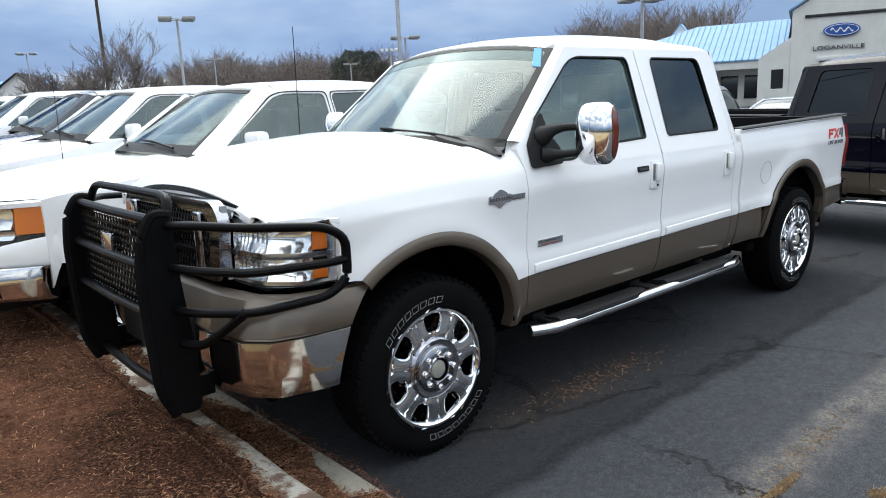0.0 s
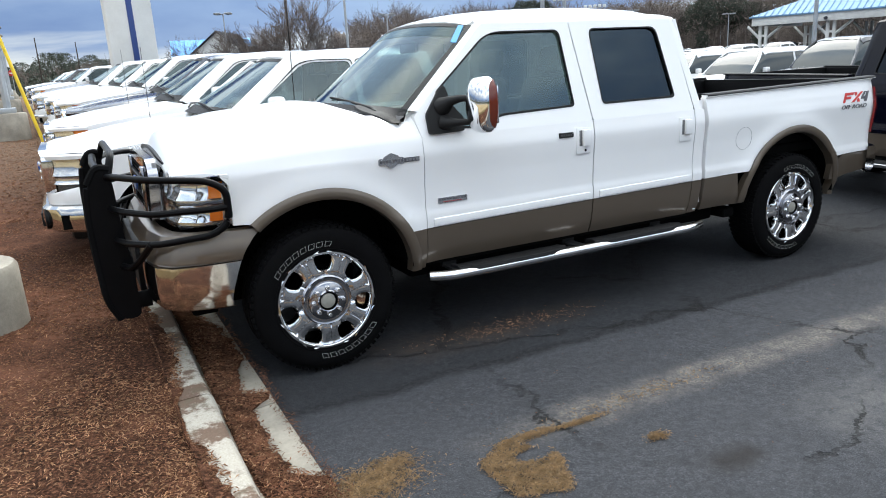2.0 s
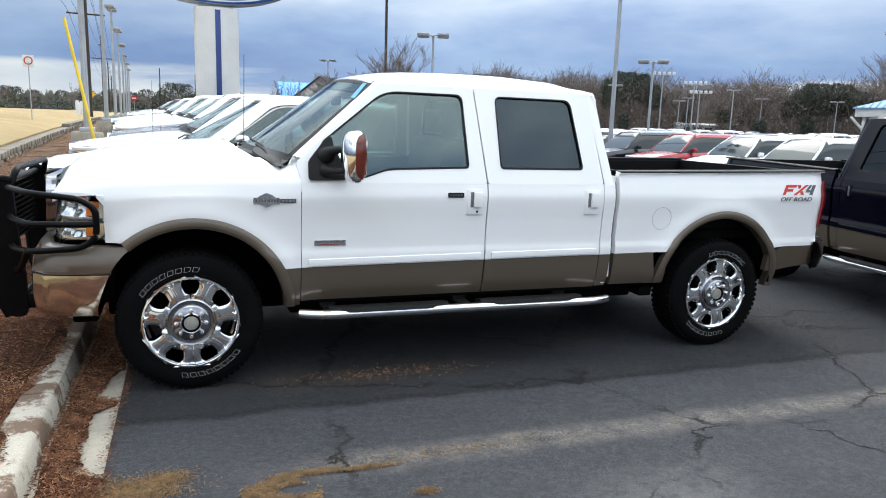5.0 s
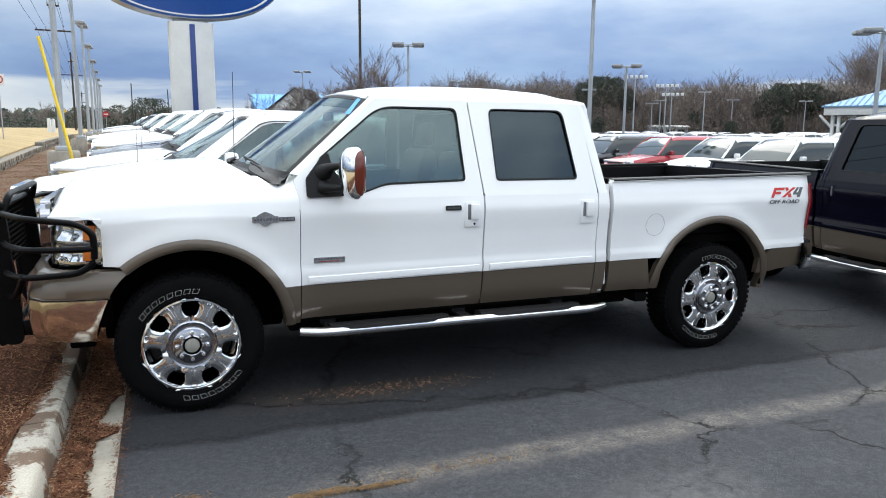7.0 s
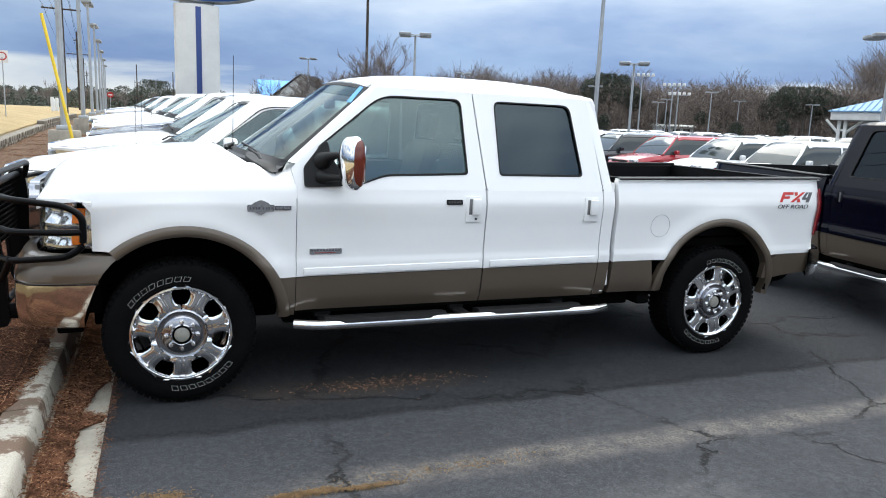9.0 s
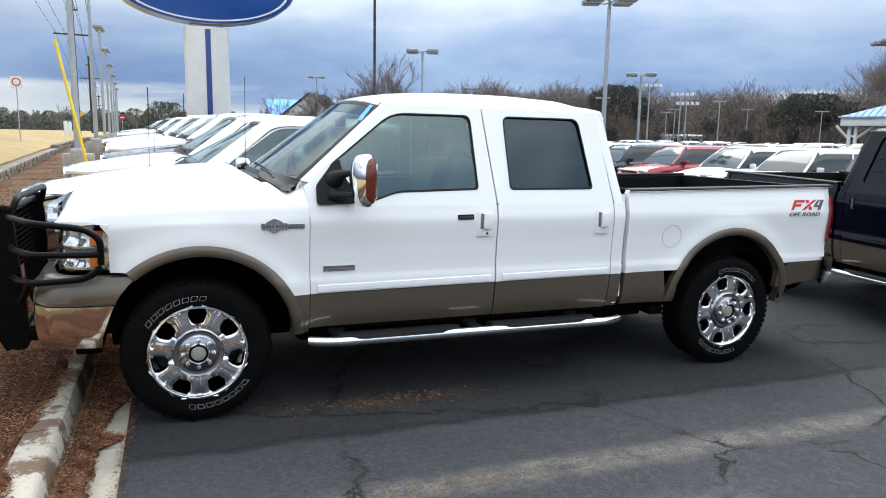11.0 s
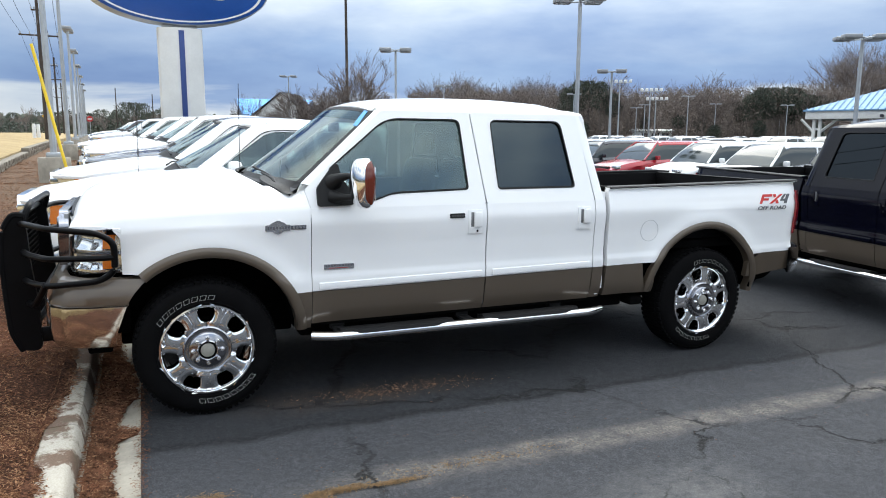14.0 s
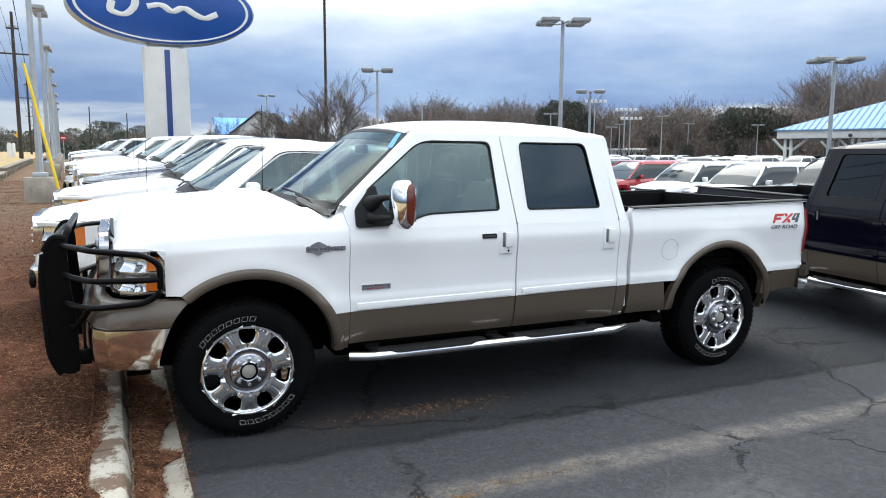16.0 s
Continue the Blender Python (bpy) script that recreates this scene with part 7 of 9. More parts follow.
    for x in np.concatenate([np.linspace(1.26, 1.5, 5), np.linspace(1.6, 2.5, 6), np.linspace(2.6, 2.78, 4)]):
        lift = float(np.interp(x, [1.26, 1.45, 1.9, 2.4, 2.78], [-0.055, -0.015, 0, -0.008, -0.06]))
        rows.append([(x + (0.10 * abs(v) ** 2 if x < 1.4 else 0), math.copysign(float(np.interp(abs(v), [0, 0.9, 1], [0, 0.70, 0.785])), v), float(np.interp(abs(v), [0, 0.5, 0.8, 0.92, 1.0], [1.925, 1.915, 1.895, 1.86, 1.805])) + lift * (1 if abs(v) < 0.92 else 0.3)) for v in np.linspace(-1, 1, 21)])
    loft(bm, rows)
    rim_in(bm, (0, 0, -0.02))
    part("roof", bm, body_paint, t)
    bm = bmesh.new()
    loft(bm, [[(2.74, y, 1.81), (2.90, y * 1.2, 1.30), (2.90, y * 1.2, 0.7)] for y in np.linspace(-0.78, 0.78, 5)])
    part("cab_back", bm, body_paint, t)
    # cabin and underside
    bm = bmesh.new()
    box(bm, 0.75, 2.85, -0.88, 0.88, 0.62, 1.10, 0.02)
    box(bm, 0.60, 1.05, -0.82, 0.82, 1.05, 1.325, 0.05)
    part("dashboard", bm, DASH, t)
    for y in (-0.40, 0.40):
        bm = bmesh.new()
        box(bm, -0.07, 0.07, -0.24, 0.24, 0.0, 0.62, 0.05, pose(1.80, y, 1.05, 0, 12, 0))
        box(bm, -0.04, 0.04, -0.13, 0.13, 0.64, 0.80, 0.035, pose(1.82, y, 1.05, 0, 12, 0))
        part("seat", bm, CABIN, t, "grey cloth seat")
    bm = bmesh.new()
    box(bm, -0.86, 4.7, -0.86, 0.86, 0.50, 0.62, 0.0)
    box(bm, -0.86, 0.70, -0.50, 0.50, 0.62, 1.05, 0.0)
    box(bm, 2.95, 4.72, -0.84, 0.84, 0.95, 1.0, 0.0)
    part("underbody", bm, SHELL, t)
    bm = bmesh.new()
    box(bm, 4.72, 4.78, -0.95, 0.95, 0.80, 1.36, 0.01)
    part("tailgate", bm, body_paint, t)
    bm = bmesh.new()
    box(bm, 4.78, 4.95, -0.95, 0.95, 0.52, 0.72, 0.03)
    part("rear_bumper", bm, CHROME, t)
    for x in (0.0, 3.68):
        for s in (-1, 1):
            bm = bmesh.new()
            lathe(bm, [(0.24, s * 0.97), (0.27, s * 0.985), (0.36, s * 0.985), (0.395, s * 0.95), (0.40, s * 0.85), (0.38, s * 0.73), (0.26, s * 0.72)], 32, "y", (x, 0, 0.40))
            w = part("wheel", bm, RUBBER, t)
            bm = bmesh.new()
            lathe(bm, [(0.0, s * 0.955), (0.07, s * 0.955), (0.08, s * 0.93), (0.20, s * 0.94), (0.24, s * 0.972), (0.245, s * 0.93)], 24, "y", (x, 0, 0.40))
            part("rim", bm, CHROME_WORN, w)
    # the cab sits well forward over a short bonnet
    ease = lambda v, a, b: (lambda q: q * q * (3 - 2 * q))(min(1.0, max(0.0, (v - a) / (b - a))))
    for ob in t.children_recursive:
        if ob.type == "MESH" and not ob.name.startswith(("wheel", "rim")):
            for v in ob.data.vertices:
                v.co.x -= 0.02 * ease(-v.co.x, 0.40, 0.92) * (1 - min(1.0, (v.co.y / 0.95) ** 2))
                v.co.x -= 0.06 * ease(v.co.x, -0.3, 0.6) * (1 - ease(v.co.x, 2.9, 3.5)) * ease(v.co.z, 0.95, 1.2)
                v.co.z -= 0.065 * max(0.0, v.co.z - HB)
    return t


ROW = "pickups parked along the kerb"
row_x = lambda y: -0.46 + kerb_shift(y) * 0.85
white_row = row_pickup(pose(row_x(2.70), 2.73, rise(2.73)), WHITE, "white half-ton pickup with chrome grille, parked beside the kerb", ROW)
bm = bmesh.new()
tube(bm, [(0.11, 0.90, 1.22), (0.11, 0.90, 1.27), (0.12, 0.90, 2.02)], [0.014, 0.004, 0.0025], 6)
part("aerial", bm, BLACK, white_row)
dark_row = row_pickup(pose(-0.27, 8.15, rise(8.15)), DARKGREY, "dark grey pickup parked nose to the kerb", ROW)
copy_thing(white_row, pose(row_x(5.45) + 0.12, 5.45, rise(5.45)))
copy_thing(white_row, pose(-0.40, 10.75, rise(10.75) + 0.03))
for yy, paintjob in ((13.5, 0), (16.3, 0), (19.0, 1), (27.2, 0), (30.0, 0), (33.0, 1), (36.0, 0), (39.0, 0), (42.0, 1), (45.5, 0), (49.0, 0), (53.0, 0)):
    c = copy_thing(dark_row if paintjob else white_row, pose(row_x(yy) + 0.30 + 0.15 * math.sin(yy * 3), yy, rise(yy)))


# ---- poles, sign and verge ----
def light_pole(x, y, z0, h, heads, yaw, base=True, r=0.085, gap=0.42):
    t = thing("light_pole", pose(x, y, z0, 0, 0, yaw), "grey galvanised lot light pole with shoebox lamps", "light pole", "lot light poles")
    bm = bmesh.new()
    b = 0.64 if base else 0.0
    if base:
        lathe(bm, [(0.0, 0.0), (0.38, 0.0), (0.385, 0.10), (0.38, 0.61), (0.36, 0.64), (0.0, 0.64)], 28, "z")
        part("concrete_base", bm, CLEANCRETE, t, "round concrete footing")
        bm = bmesh.new()
        box(bm, -0.17, 0.17, -0.17, 0.17, 0.64, 0.76, 0.02)
        part("base_cover", bm, GALV, t)
        bm = bmesh.new()
    tube(bm, [(0, 0, b), (0, 0, h)], [r, r * 0.72], 8)
    part("pole", bm, GALV, t)
    for k in range(heads):
        a = 2 * math.pi * k / heads
        for side in ((-1, 1) if gap else (0,)):
            bm = bmesh.new()
            tube(bm, [(0, 0, h - 0.10), (0.12, side * gap, h - 0.06), (0.40, side * gap, h - 0.04)], 0.035, 6)
            bmesh.ops.transform(bm, matrix=Matrix.Rotation(a, 4, "Z"), verts=bm.verts)
            part("lamp_arm", bm, GALV, t)
            bm = bmesh.new()
            box(bm, 0.26, 0.98, side * gap - 0.24, side * gap + 0.24, h - 0.10, h + 0.06, 0.03)
            box(bm, 0.32, 0.92, side * gap - 0.20, side * gap + 0.20, h - 0.125, h - 0.098, 0.0)
            bmesh.ops.transform(bm, matrix=Matrix.Rotation(a, 4, "Z"), verts=bm.verts)
            part("lamp_head", bm, LAMPGREY, t, "grey shoebox lamp head")
    return t


light_pole(-1.98, 0.62, -0.03, 8.35, 2, 90)
for yy in (15.2, 27.0, 39.0, 51.0, 63.5, 76.0, 89.0, 102.0):
    light_pole(-2.39 - 0.0535 * (yy - 15.2), yy, 0.17 + rise(yy), 6.55, 2, 90, gap=0.0)
for x, y, h, heads, yaw, r in ((16.05, 19.4, 7.2, 2, -20, 0.10), (14.54, 37.46, 7.05, 2, -20, 0.09), (29.4, 35.6, 6.2, 2, -35, 0.10), (16.6, 83.3, 8.8, 2, -20, 0.09), (28.2, 16.3, 6.05, 2, -30, 0.11), (81.0, 86.3, 8.2, 2, -35, 0.10), (113.6, 97.6, 9.0, 2, -35, 0.10), (55.8, 80.7, 7.6, 2, -35, 0.10), (95.0, 95.0, 7.6, 2, -35, 0.10), (81.6, 97.8, 7.3, 2, -30, 0.10), (35.0, 78.3, 7.9, 2, -20, 0.10), (101.8, 85.5, 7.2, 2, -35, 0.10), (82.3, 101.0, 6.9, 2, -20, 0.10)):
    light_pole(x, y, -0.08, h, heads, yaw, False, r)
# tall court floodlights behind the lot
for x, y, h in ((75.7, 97.3, 11.0), (81.6, 96.5, 9.7), (83.6, 97.4, 8.3)):
    t = thing("floodlight_mast", pose(x, y, -0.1, 0, 0, -35), "tall thin mast with a row of white floodlights", "floodlight mast", "floodlight masts")
    bm = bmesh.new()
    tube(bm, [(0, 0, 0), (0, 0, h)], [0.14, 0.09], 7)
    tube(bm, [(-1.6, 0, h - 0.2), (1.6, 0, h - 0.2)], 0.07, 6)
    part("mast", bm, GALV, t)
    for k in range(5):
        bm = bmesh.new()
        box(bm, -1.7 + k * 0.8, -1.2 + k * 0.8, -0.35, 0.0, h - 0.2, h + 0.3, 0.08)
        part("floodlight", bm, SIGNWHITE, t)


def dealer_sign():
    t = thing("pylon_sign", pose(1.135, 21.8, 0.058, 0, 0, 4) @ Matrix.Scale(0.94, 4), "tall white pylon with blue oval sign and blue stripe", "pylon sign")
    bm = bmesh.new()
    sec = rounded([(-0.78, -0.30), (-0.10, -0.52), (0.10, -0.52), (0.78, -0.30), (0.78, 0.30), (-0.78, 0.30)], 0.08, 4)
    loft(bm, [[(x, y, z) for x, y in sec] for z in (-0.2, 2.0, 4.0, 5.66)], close_u=True)
    bm.faces.new([bm.verts.new((x, y, 5.66)) for x, y in sec])
    part("column", bm, SIGNWHITE, t)
    bm = bmesh.new()
    box(bm, -0.095, 0.095, -0.555, -0.50, 0.0, 5.56, 0.01)
    part("column_stripe", bm, STRIPEBLUE, t, "dark blue stripe")
    bm = bmesh.new()
    box(bm, -0.60, 0.60, -0.20, 0.20, 5.66, 5.80, 0.01)
    part("column_neck", bm, GALV, t)
    A, B, C = 3.24, 1.33, 7.10

    def ell(k, y0, y1, mat, name, parent, inner=None, label=""):
        bm = bmesh.new()
        n = 72
        ring = lambda a, b, y: [(a * math.cos(2 * math.pi * i / n), y, C + b * math.sin(2 * math.pi * i / n)) for i in range(n)]
        if inner is None:
            r = [ring(A * k - 0.0, B * k, y1), ring(A * k, B * k, y0 + 0.02), ring(A * k - 0.04, B * k - 0.04, y0)]
            vs = loft(bm, r, close_u=True)
            bm.faces.new(vs[-1]); bm.faces.new(vs[0])
        else:
            q = inner
            r = [ring(A * k, B * k, y1), ring(A * k, B * k, y0), ring(A * q, B * q - 0.01, y0), ring(A * q, B * q - 0.01, y1)]
            loft(bm, r, close_u=True, close_v=True)
        return part(name, bm, mat, parent, label)
    body = ell(1.0, -0.42, 0.42, GALV, "sign_cabinet", t)
    ell(0.985, -0.445, -0.41, SIGNBLUE, "sign_face", body, None, "deep blue oval face")
    ell(0.93, -0.46, -0.43, SIGNWHITE, "sign_ring", body, 0.900, "white outline ring")
    # the emblem's script as a plain flowing white stroke, thick and thin
    def stroke(pts, w):
        bm = bmesh.new()
        path = smooth_path([(x, -0.462, C + z) for x, z in pts], radius=0.30)
        rows = []
        for i, p in enumerate(path):
            d = (path[min(i + 1, len(path) - 1)] - path[max(i - 1, 0)]).normalized()
            n_ = Vector((-d.z, 0, d.x))
            hw = w * (0.55 + 0.45 * abs(d.z))
            rows.append([p + n_ * hw, p + n_ * hw * 0.6 + Vector((0, -0.02, 0)), p - n_ * hw * 0.6 + Vector((0, -0.02, 0)), p - n_ * hw])
        vs = loft(bm, rows)
        bm.faces.new(vs[0]); bm.faces.new(vs[-1])
        rim_in(bm, (0, 0.03, 0))
        return bm
    part("sign_band", stroke([(-0.35, 0.62), (-1.10, 0.70), (-0.95, -0.05), (-1.35, -0.45), (-1.85, -0.30), (-1.75, 0.05)], 0.13), SIGNWHITE, body, "white flowing emblem shape")
    part("sign_band", stroke([(-0.60, -0.05), (-0.10, 0.08), (0.25, -0.20), (0.65, 0.06), (1.05, -0.20), (1.40, -0.32), (1.85, -0.10)], 0.14), SIGNWHITE, body)


dealer_sign()


def guy_guard():
    t = thing("guy_wire", pose(-1.55, 10.1, 0.38), "slanting utility guy wire in a yellow plastic guard", "guy wire")
    bm = bmesh.new()
    tube(bm, [(0.0, 0.0, 0.0), (-0.63, 0.65, 3.10)], 0.030, 8)
    part("yellow_guard", bm, YELLOW, t, "bright yellow guard")
    bm = bmesh.new()
    tube(bm, [(-0.62, 0.64, 3.05), (-6.0, 52.7, 10.5)], 0.006, 5)
    part("wire", bm, LETTER, t)


guy_guard()


def utility_pole(x, y, h, yaw):
    t = thing("utility_pole", pose(x, y, 1.75, 0, 0, yaw), "dark wooden utility pole with crossarm", "utility pole", "utility poles")
    bm = bmesh.new()
    tube(bm, [(0, 0, -1.0), (0, 0, h)], [0.17, 0.11], 8)
    part("pole", bm, WOODPOLE, t)
    for z, half in ((h - 1.3, 0.45), (h - 3.3, 1.45)):
        bm = bmesh.new()
        box(bm, -half, half, -0.06, 0.06, z - 0.06, z + 0.06, 0.01)
        ca = part("crossarm", bm, WOODPOLE, t)
        for q in (-half * 0.92, -half * 0.45, half * 0.45, half * 0.92):
            bm = bmesh.new()
            lathe(bm, [(0.0, 0.22), (0.05, 0.2), (0.06, 0.1), (0.03, 0.0)], 8, "z", (q, 0, z + 0.06))
            part("insulator", bm, GALV, ca)


POLES = [(-7.56, 62.8), (-11.7, 117.5), (-16.5, 180.0), (-21.5, 245.0)]
for x, y in POLES:
    utility_pole(x, y, 11.2, 6)
wires = thing("power_lines", Matrix(), "sagging black power lines between the utility poles", "power lines", kind="stuff")
bm = bmesh.new()
for (x0, y0), (x1, y1) in zip([(-1.8, -8.0)] + POLES[:-1], POLES):
    for q, z in ((-1.33, 9.90), (-0.65, 9.90), (0.65, 9.90), (1.33, 9.90), (-0.41, 11.90), (0.41, 11.90)):
            tube(bm, [(x0 + (x1 - x0) * k / 10 + q, y0 + (y1 - y0) * k / 10, z - 0.9 * (1 - (k / 5 - 1) ** 2)) for k in range(11)], 0.012, 4)
part("wire", bm, SHELL, wires)


def verge():
    """Low block edging, dormant grass bank and the road above it."""
    wall = thing("edging_wall", Matrix(), "low edging wall of weathered tan blocks", "retaining wall", kind="structure")
    rng = random.Random(5)
    line = lambda y: -3.25 - 0.058 * y
    blocks = []
    for k in range(3):
        bm = bmesh.new()
        box(bm, -0.15, 0.15, 0.0, 0.44, 0.0, 0.15, 0.018)
        blocks.append(finish("wall_block", bm, STONEWALL))
    y = 10.0
    row = 0
    while y < 70:
        for lay in range(2 if y < 30 else 3):
            if len(wall.children) >= 298:
                break
            ob = new("wall_block", blocks[rng.randrange(3)])
            ob.parent = wall
            ob.matrix_basis = pose(line(y) + rng.uniform(-0.015, 0.015), y + (0.22 if lay % 2 else 0), 0.12 + rise(y) + lay * 0.155, 0, 0, 5.6 + rng.uniform(-2, 2))
        y += 0.46
    bm = bmesh.new()
    rows = []
    for y in np.concatenate([np.linspace(-30, 8, 8), np.linspace(10, 70, 40), np.linspace(80, 400, 14)]):
        x0 = line(max(y, 3)) - 0.16
        row = []
        for u in (0, 0.02, 0.4, 1.2, 2.5, 4, 6, 9, 12):
            zz = (0.0 if u == 0 else 0.46) + rise(y) + 0.62 * (1 - math.exp(-u / 3.0)) + 0.04 * noise.noise(Vector((u, y * 0.5, 1)))
            row.append((x0 - u, y, zz))
        rows.append(row)
    loft(bm, rows)
    solo("grass_bank", bm, GRASS, "straw-coloured dormant grass bank rising to the road", "grass", kind="structure")
    bm = bmesh.new()
    rows = [[(line(max(y, 3)) - 12 - u, y, 1.10 + rise(y)) for u in (0, 5, 10, 16)] for y in np.concatenate([np.linspace(-60, 0, 4), np.linspace(3, 60, 14), np.linspace(75, 600, 12)])]
    loft(bm, rows)
    solo("road", bm, ROADMAT, "grey highway beyond the grass bank", "road", kind="structure")
    bm = bmesh.new()
    rows = [[(line(max(y, 3)) - 28 - u, y, 1.07 + rise(y) + 0.002 * u) for u in (0, 60, 400)] for y in np.concatenate([np.linspace(-60, 0, 4), np.linspace(3, 60, 14), np.linspace(75, 600, 12)])]
    loft(bm, rows)
    solo("far_verge", bm, GRASS, "dormant grass beyond the highway", "grass", kind="structure")
    # small white marker posts and traffic signs
    for x, y in ((-6.6, 47.0), (-6.7, 50.0), (-7.9, 58.0)):
        bm = bmesh.new()
        lathe(bm, [(0.0, 0.9), (0.09, 0.9), (0.11, 0.8), (0.11, 0.0)], 10, "z", (x, y, 1.45))
        solo("marker_post", bm, SIGNWHITE, "short white marker post on the grass", "marker post", "marker posts")
    t = thing("warning_sign", pose(-12.0, 105.0, 1.75), "yellow diamond road warning sign on a post", "road sign")
    bm = bmesh.new(); tube(bm, [(0, 0, -0.5), (0, 0, 2.2)], 0.04, 6); part("post", bm, GALV, t)
    bm = bmesh.new(); box(bm, -0.34, 0.34, -0.02, 0.02, -0.34, 0.34, 0.0, pose(0, -0.05, 2.25, 0, 45, 0)); part("sign_plate", bm, SIGNYELLOW, t)
    t = thing("stop_sign", pose(-7.1, 112.0, 1.5), "red octagonal stop sign on a thin post", "road sign")
    bm = bmesh.new(); tube(bm, [(0, 0, -1.4), (0, 0, 2.2)], 0.04, 6); part("post", bm, GALV, t)
    bm = bmesh.new(); lathe(bm, [(0.0, -0.03), (0.45, -0.03), (0.45, 0.0), (0.0, 0.0)], 8, "y", (0, 0, 2.3)); part("sign_plate", bm, SIGNRED, t)
    bm = bmesh.new(); box(bm, -0.28, 0.28, -0.045, -0.032, 2.22, 2.38, 0.0); part("sign_band", bm, SIGNWHITE, t)
    t = thing("round_sign", pose(-6.6, 32.0, 2.30) @ Matrix.Scale(0.68, 4), "small white sign with a red ring", "road sign")
    bm = bmesh.new(); tube(bm, [(0, 0, -1.9), (0, 0, 2.2)], 0.035, 6); part("post", bm, GALV, t)
    bm = bmesh.new(); box(bm, -0.34, 0.34, -0.015, 0.015, 1.85, 2.65, 0.0); part("sign_plate", bm, SIGNWHITE, t)
    bm = bmesh.new(); lathe(bm, [(0.20, -0.018), (0.20, -0.024), (0.27, -0.024), (0.27, -0.018)], 24, "y", (0, 0, 2.28)); part("sign_ring", bm, SIGNRED, t)


verge()


# ---- the far parking lot ----
def lot_car(paint_mat, shape, label):
    """Small parked car: lower body, glasshouse, roof, wheels, lamps. Front towards -x."""
    H, L, hood, tail, w0, w1, r0, r1 = {"suv": (1.68, 4.7, 1.02, 1.05, -1.15, -0.55, 2.05, 2.30), "sedan": (1.46, 4.85, 0.95, 1.02, -1.05, -0.30, 1.35, 2.0), "pickup": (1.86, 5.6, 1.15, 1.18, -1.15, -0.65, 0.75, 0.95)}[shape]
    t = thing("parked_car", pose(0, 0, -500), label, "car", "cars parked in the far lot")
    x0, x1 = -L / 2, L / 2
    belt = hood + 0.04
    bm = bmesh.new()
    secs = []
    for x in np.linspace(x0, x1, 26):
        u = (x - x0) / L
        top = float(np.interp(u, [0, 0.03, 0.10, 0.27, 0.5, 0.80, 0.95, 1.0], [hood - 0.33, hood - 0.22, hood - 0.12, hood, belt, tail, tail - 0.05, tail - 0.25]))
        hw = 0.92 * float(np.interp(u, [0, 0.05, 0.2, 0.8, 0.96, 1], [0.72, 0.88, 1, 1, 0.92, 0.80]))
        bot = 0.30
        for c in (x0 + 0.92, x1 - 0.95):
            d = 0.40 ** 2 - (x - c) ** 2
            if d > 0:
                bot = max(bot, 0.32 + math.sqrt(d))
        secs.append([(x, -hw * 0.94, bot), (x, -hw, (bot + top) / 2), (x, -hw * 0.985, top - 0.10), (x, -hw * 0.90, top), (x, 0, top + 0.03), (x, hw * 0.90, top), (x, hw * 0.985, top - 0.10), (x, hw, (bot + top) / 2), (x, hw * 0.94, bot)])
    vs = loft(bm, secs)
    bm.faces.new(vs[0]); bm.faces.new(vs[-1])
    part("body", bm, paint_mat, t)
    bm = bmesh.new()
    box(bm, x0 + 0.15, x1 - 0.15, -0.80, 0.80, 0.22, 0.62, 0.0)
    part("underbody", bm, SHELL, t)
    def crest(x):
        """Height of the cabin along the middle, rounded at both ends of the roof."""
        f = min(1.0, max(0.0, (x - w0) / (w1 - w0 + 0.35)))
        g = min(1.0, max(0.0, (r1 - x) / (r1 - r0 + 0.35)))
        return belt - 0.03 + (H - belt + 0.03) * math.sin(f * math.pi / 2) ** 0.92 * math.sin(g * math.pi / 2) ** 0.92

    def shell(x, off, ks):
        z = crest(x)
        rise = z - belt + 0.03
        lean = 0.17 * rise / (H - belt)
        ring = ((0.84, 0.0), (0.84 - lean * 0.55, 0.52), (0.84 - lean * 0.95, 0.82), (0.84 - lean * 1.35, 0.93), (0.45, 0.99), (0.0, 1.0))
        half = [(y + off * (k < 4), belt - 0.03 + rise * q + off * (k > 2)) for k, (y, q) in enumerate(ring)][ks:]
        return [(x, -y, zz) for y, zz in half] + [(x, y, zz) for y, zz in half[-2::-1]]
    bm = bmesh.new()
    loft(bm, [shell(x, 0.0, 0) for x in np.linspace(w0, r1, 24)])
    part("glasshouse", bm, CARGLASS, t, "dark windows")
    bm = bmesh.new()
    loft(bm, [shell(x, 0.010, 2) for x in np.linspace(w1 + 0.10, r0 - 0.02, 14)])
    rim_in(bm, (0, 0, -0.025))
    rf = part("roof", bm, paint_mat, t)
    bm = bmesh.new()
    box(bm, x0 + 0.02, x0 + 0.16, -0.42, 0.42, hood - 0.36, hood - 0.22, 0.03)
    box(bm, x0 - 0.005, x0 + 0.12, -0.58, 0.58, 0.30, 0.46, 0.03)
    part("grille", bm, BLACK, t, "black grille and lower intake")
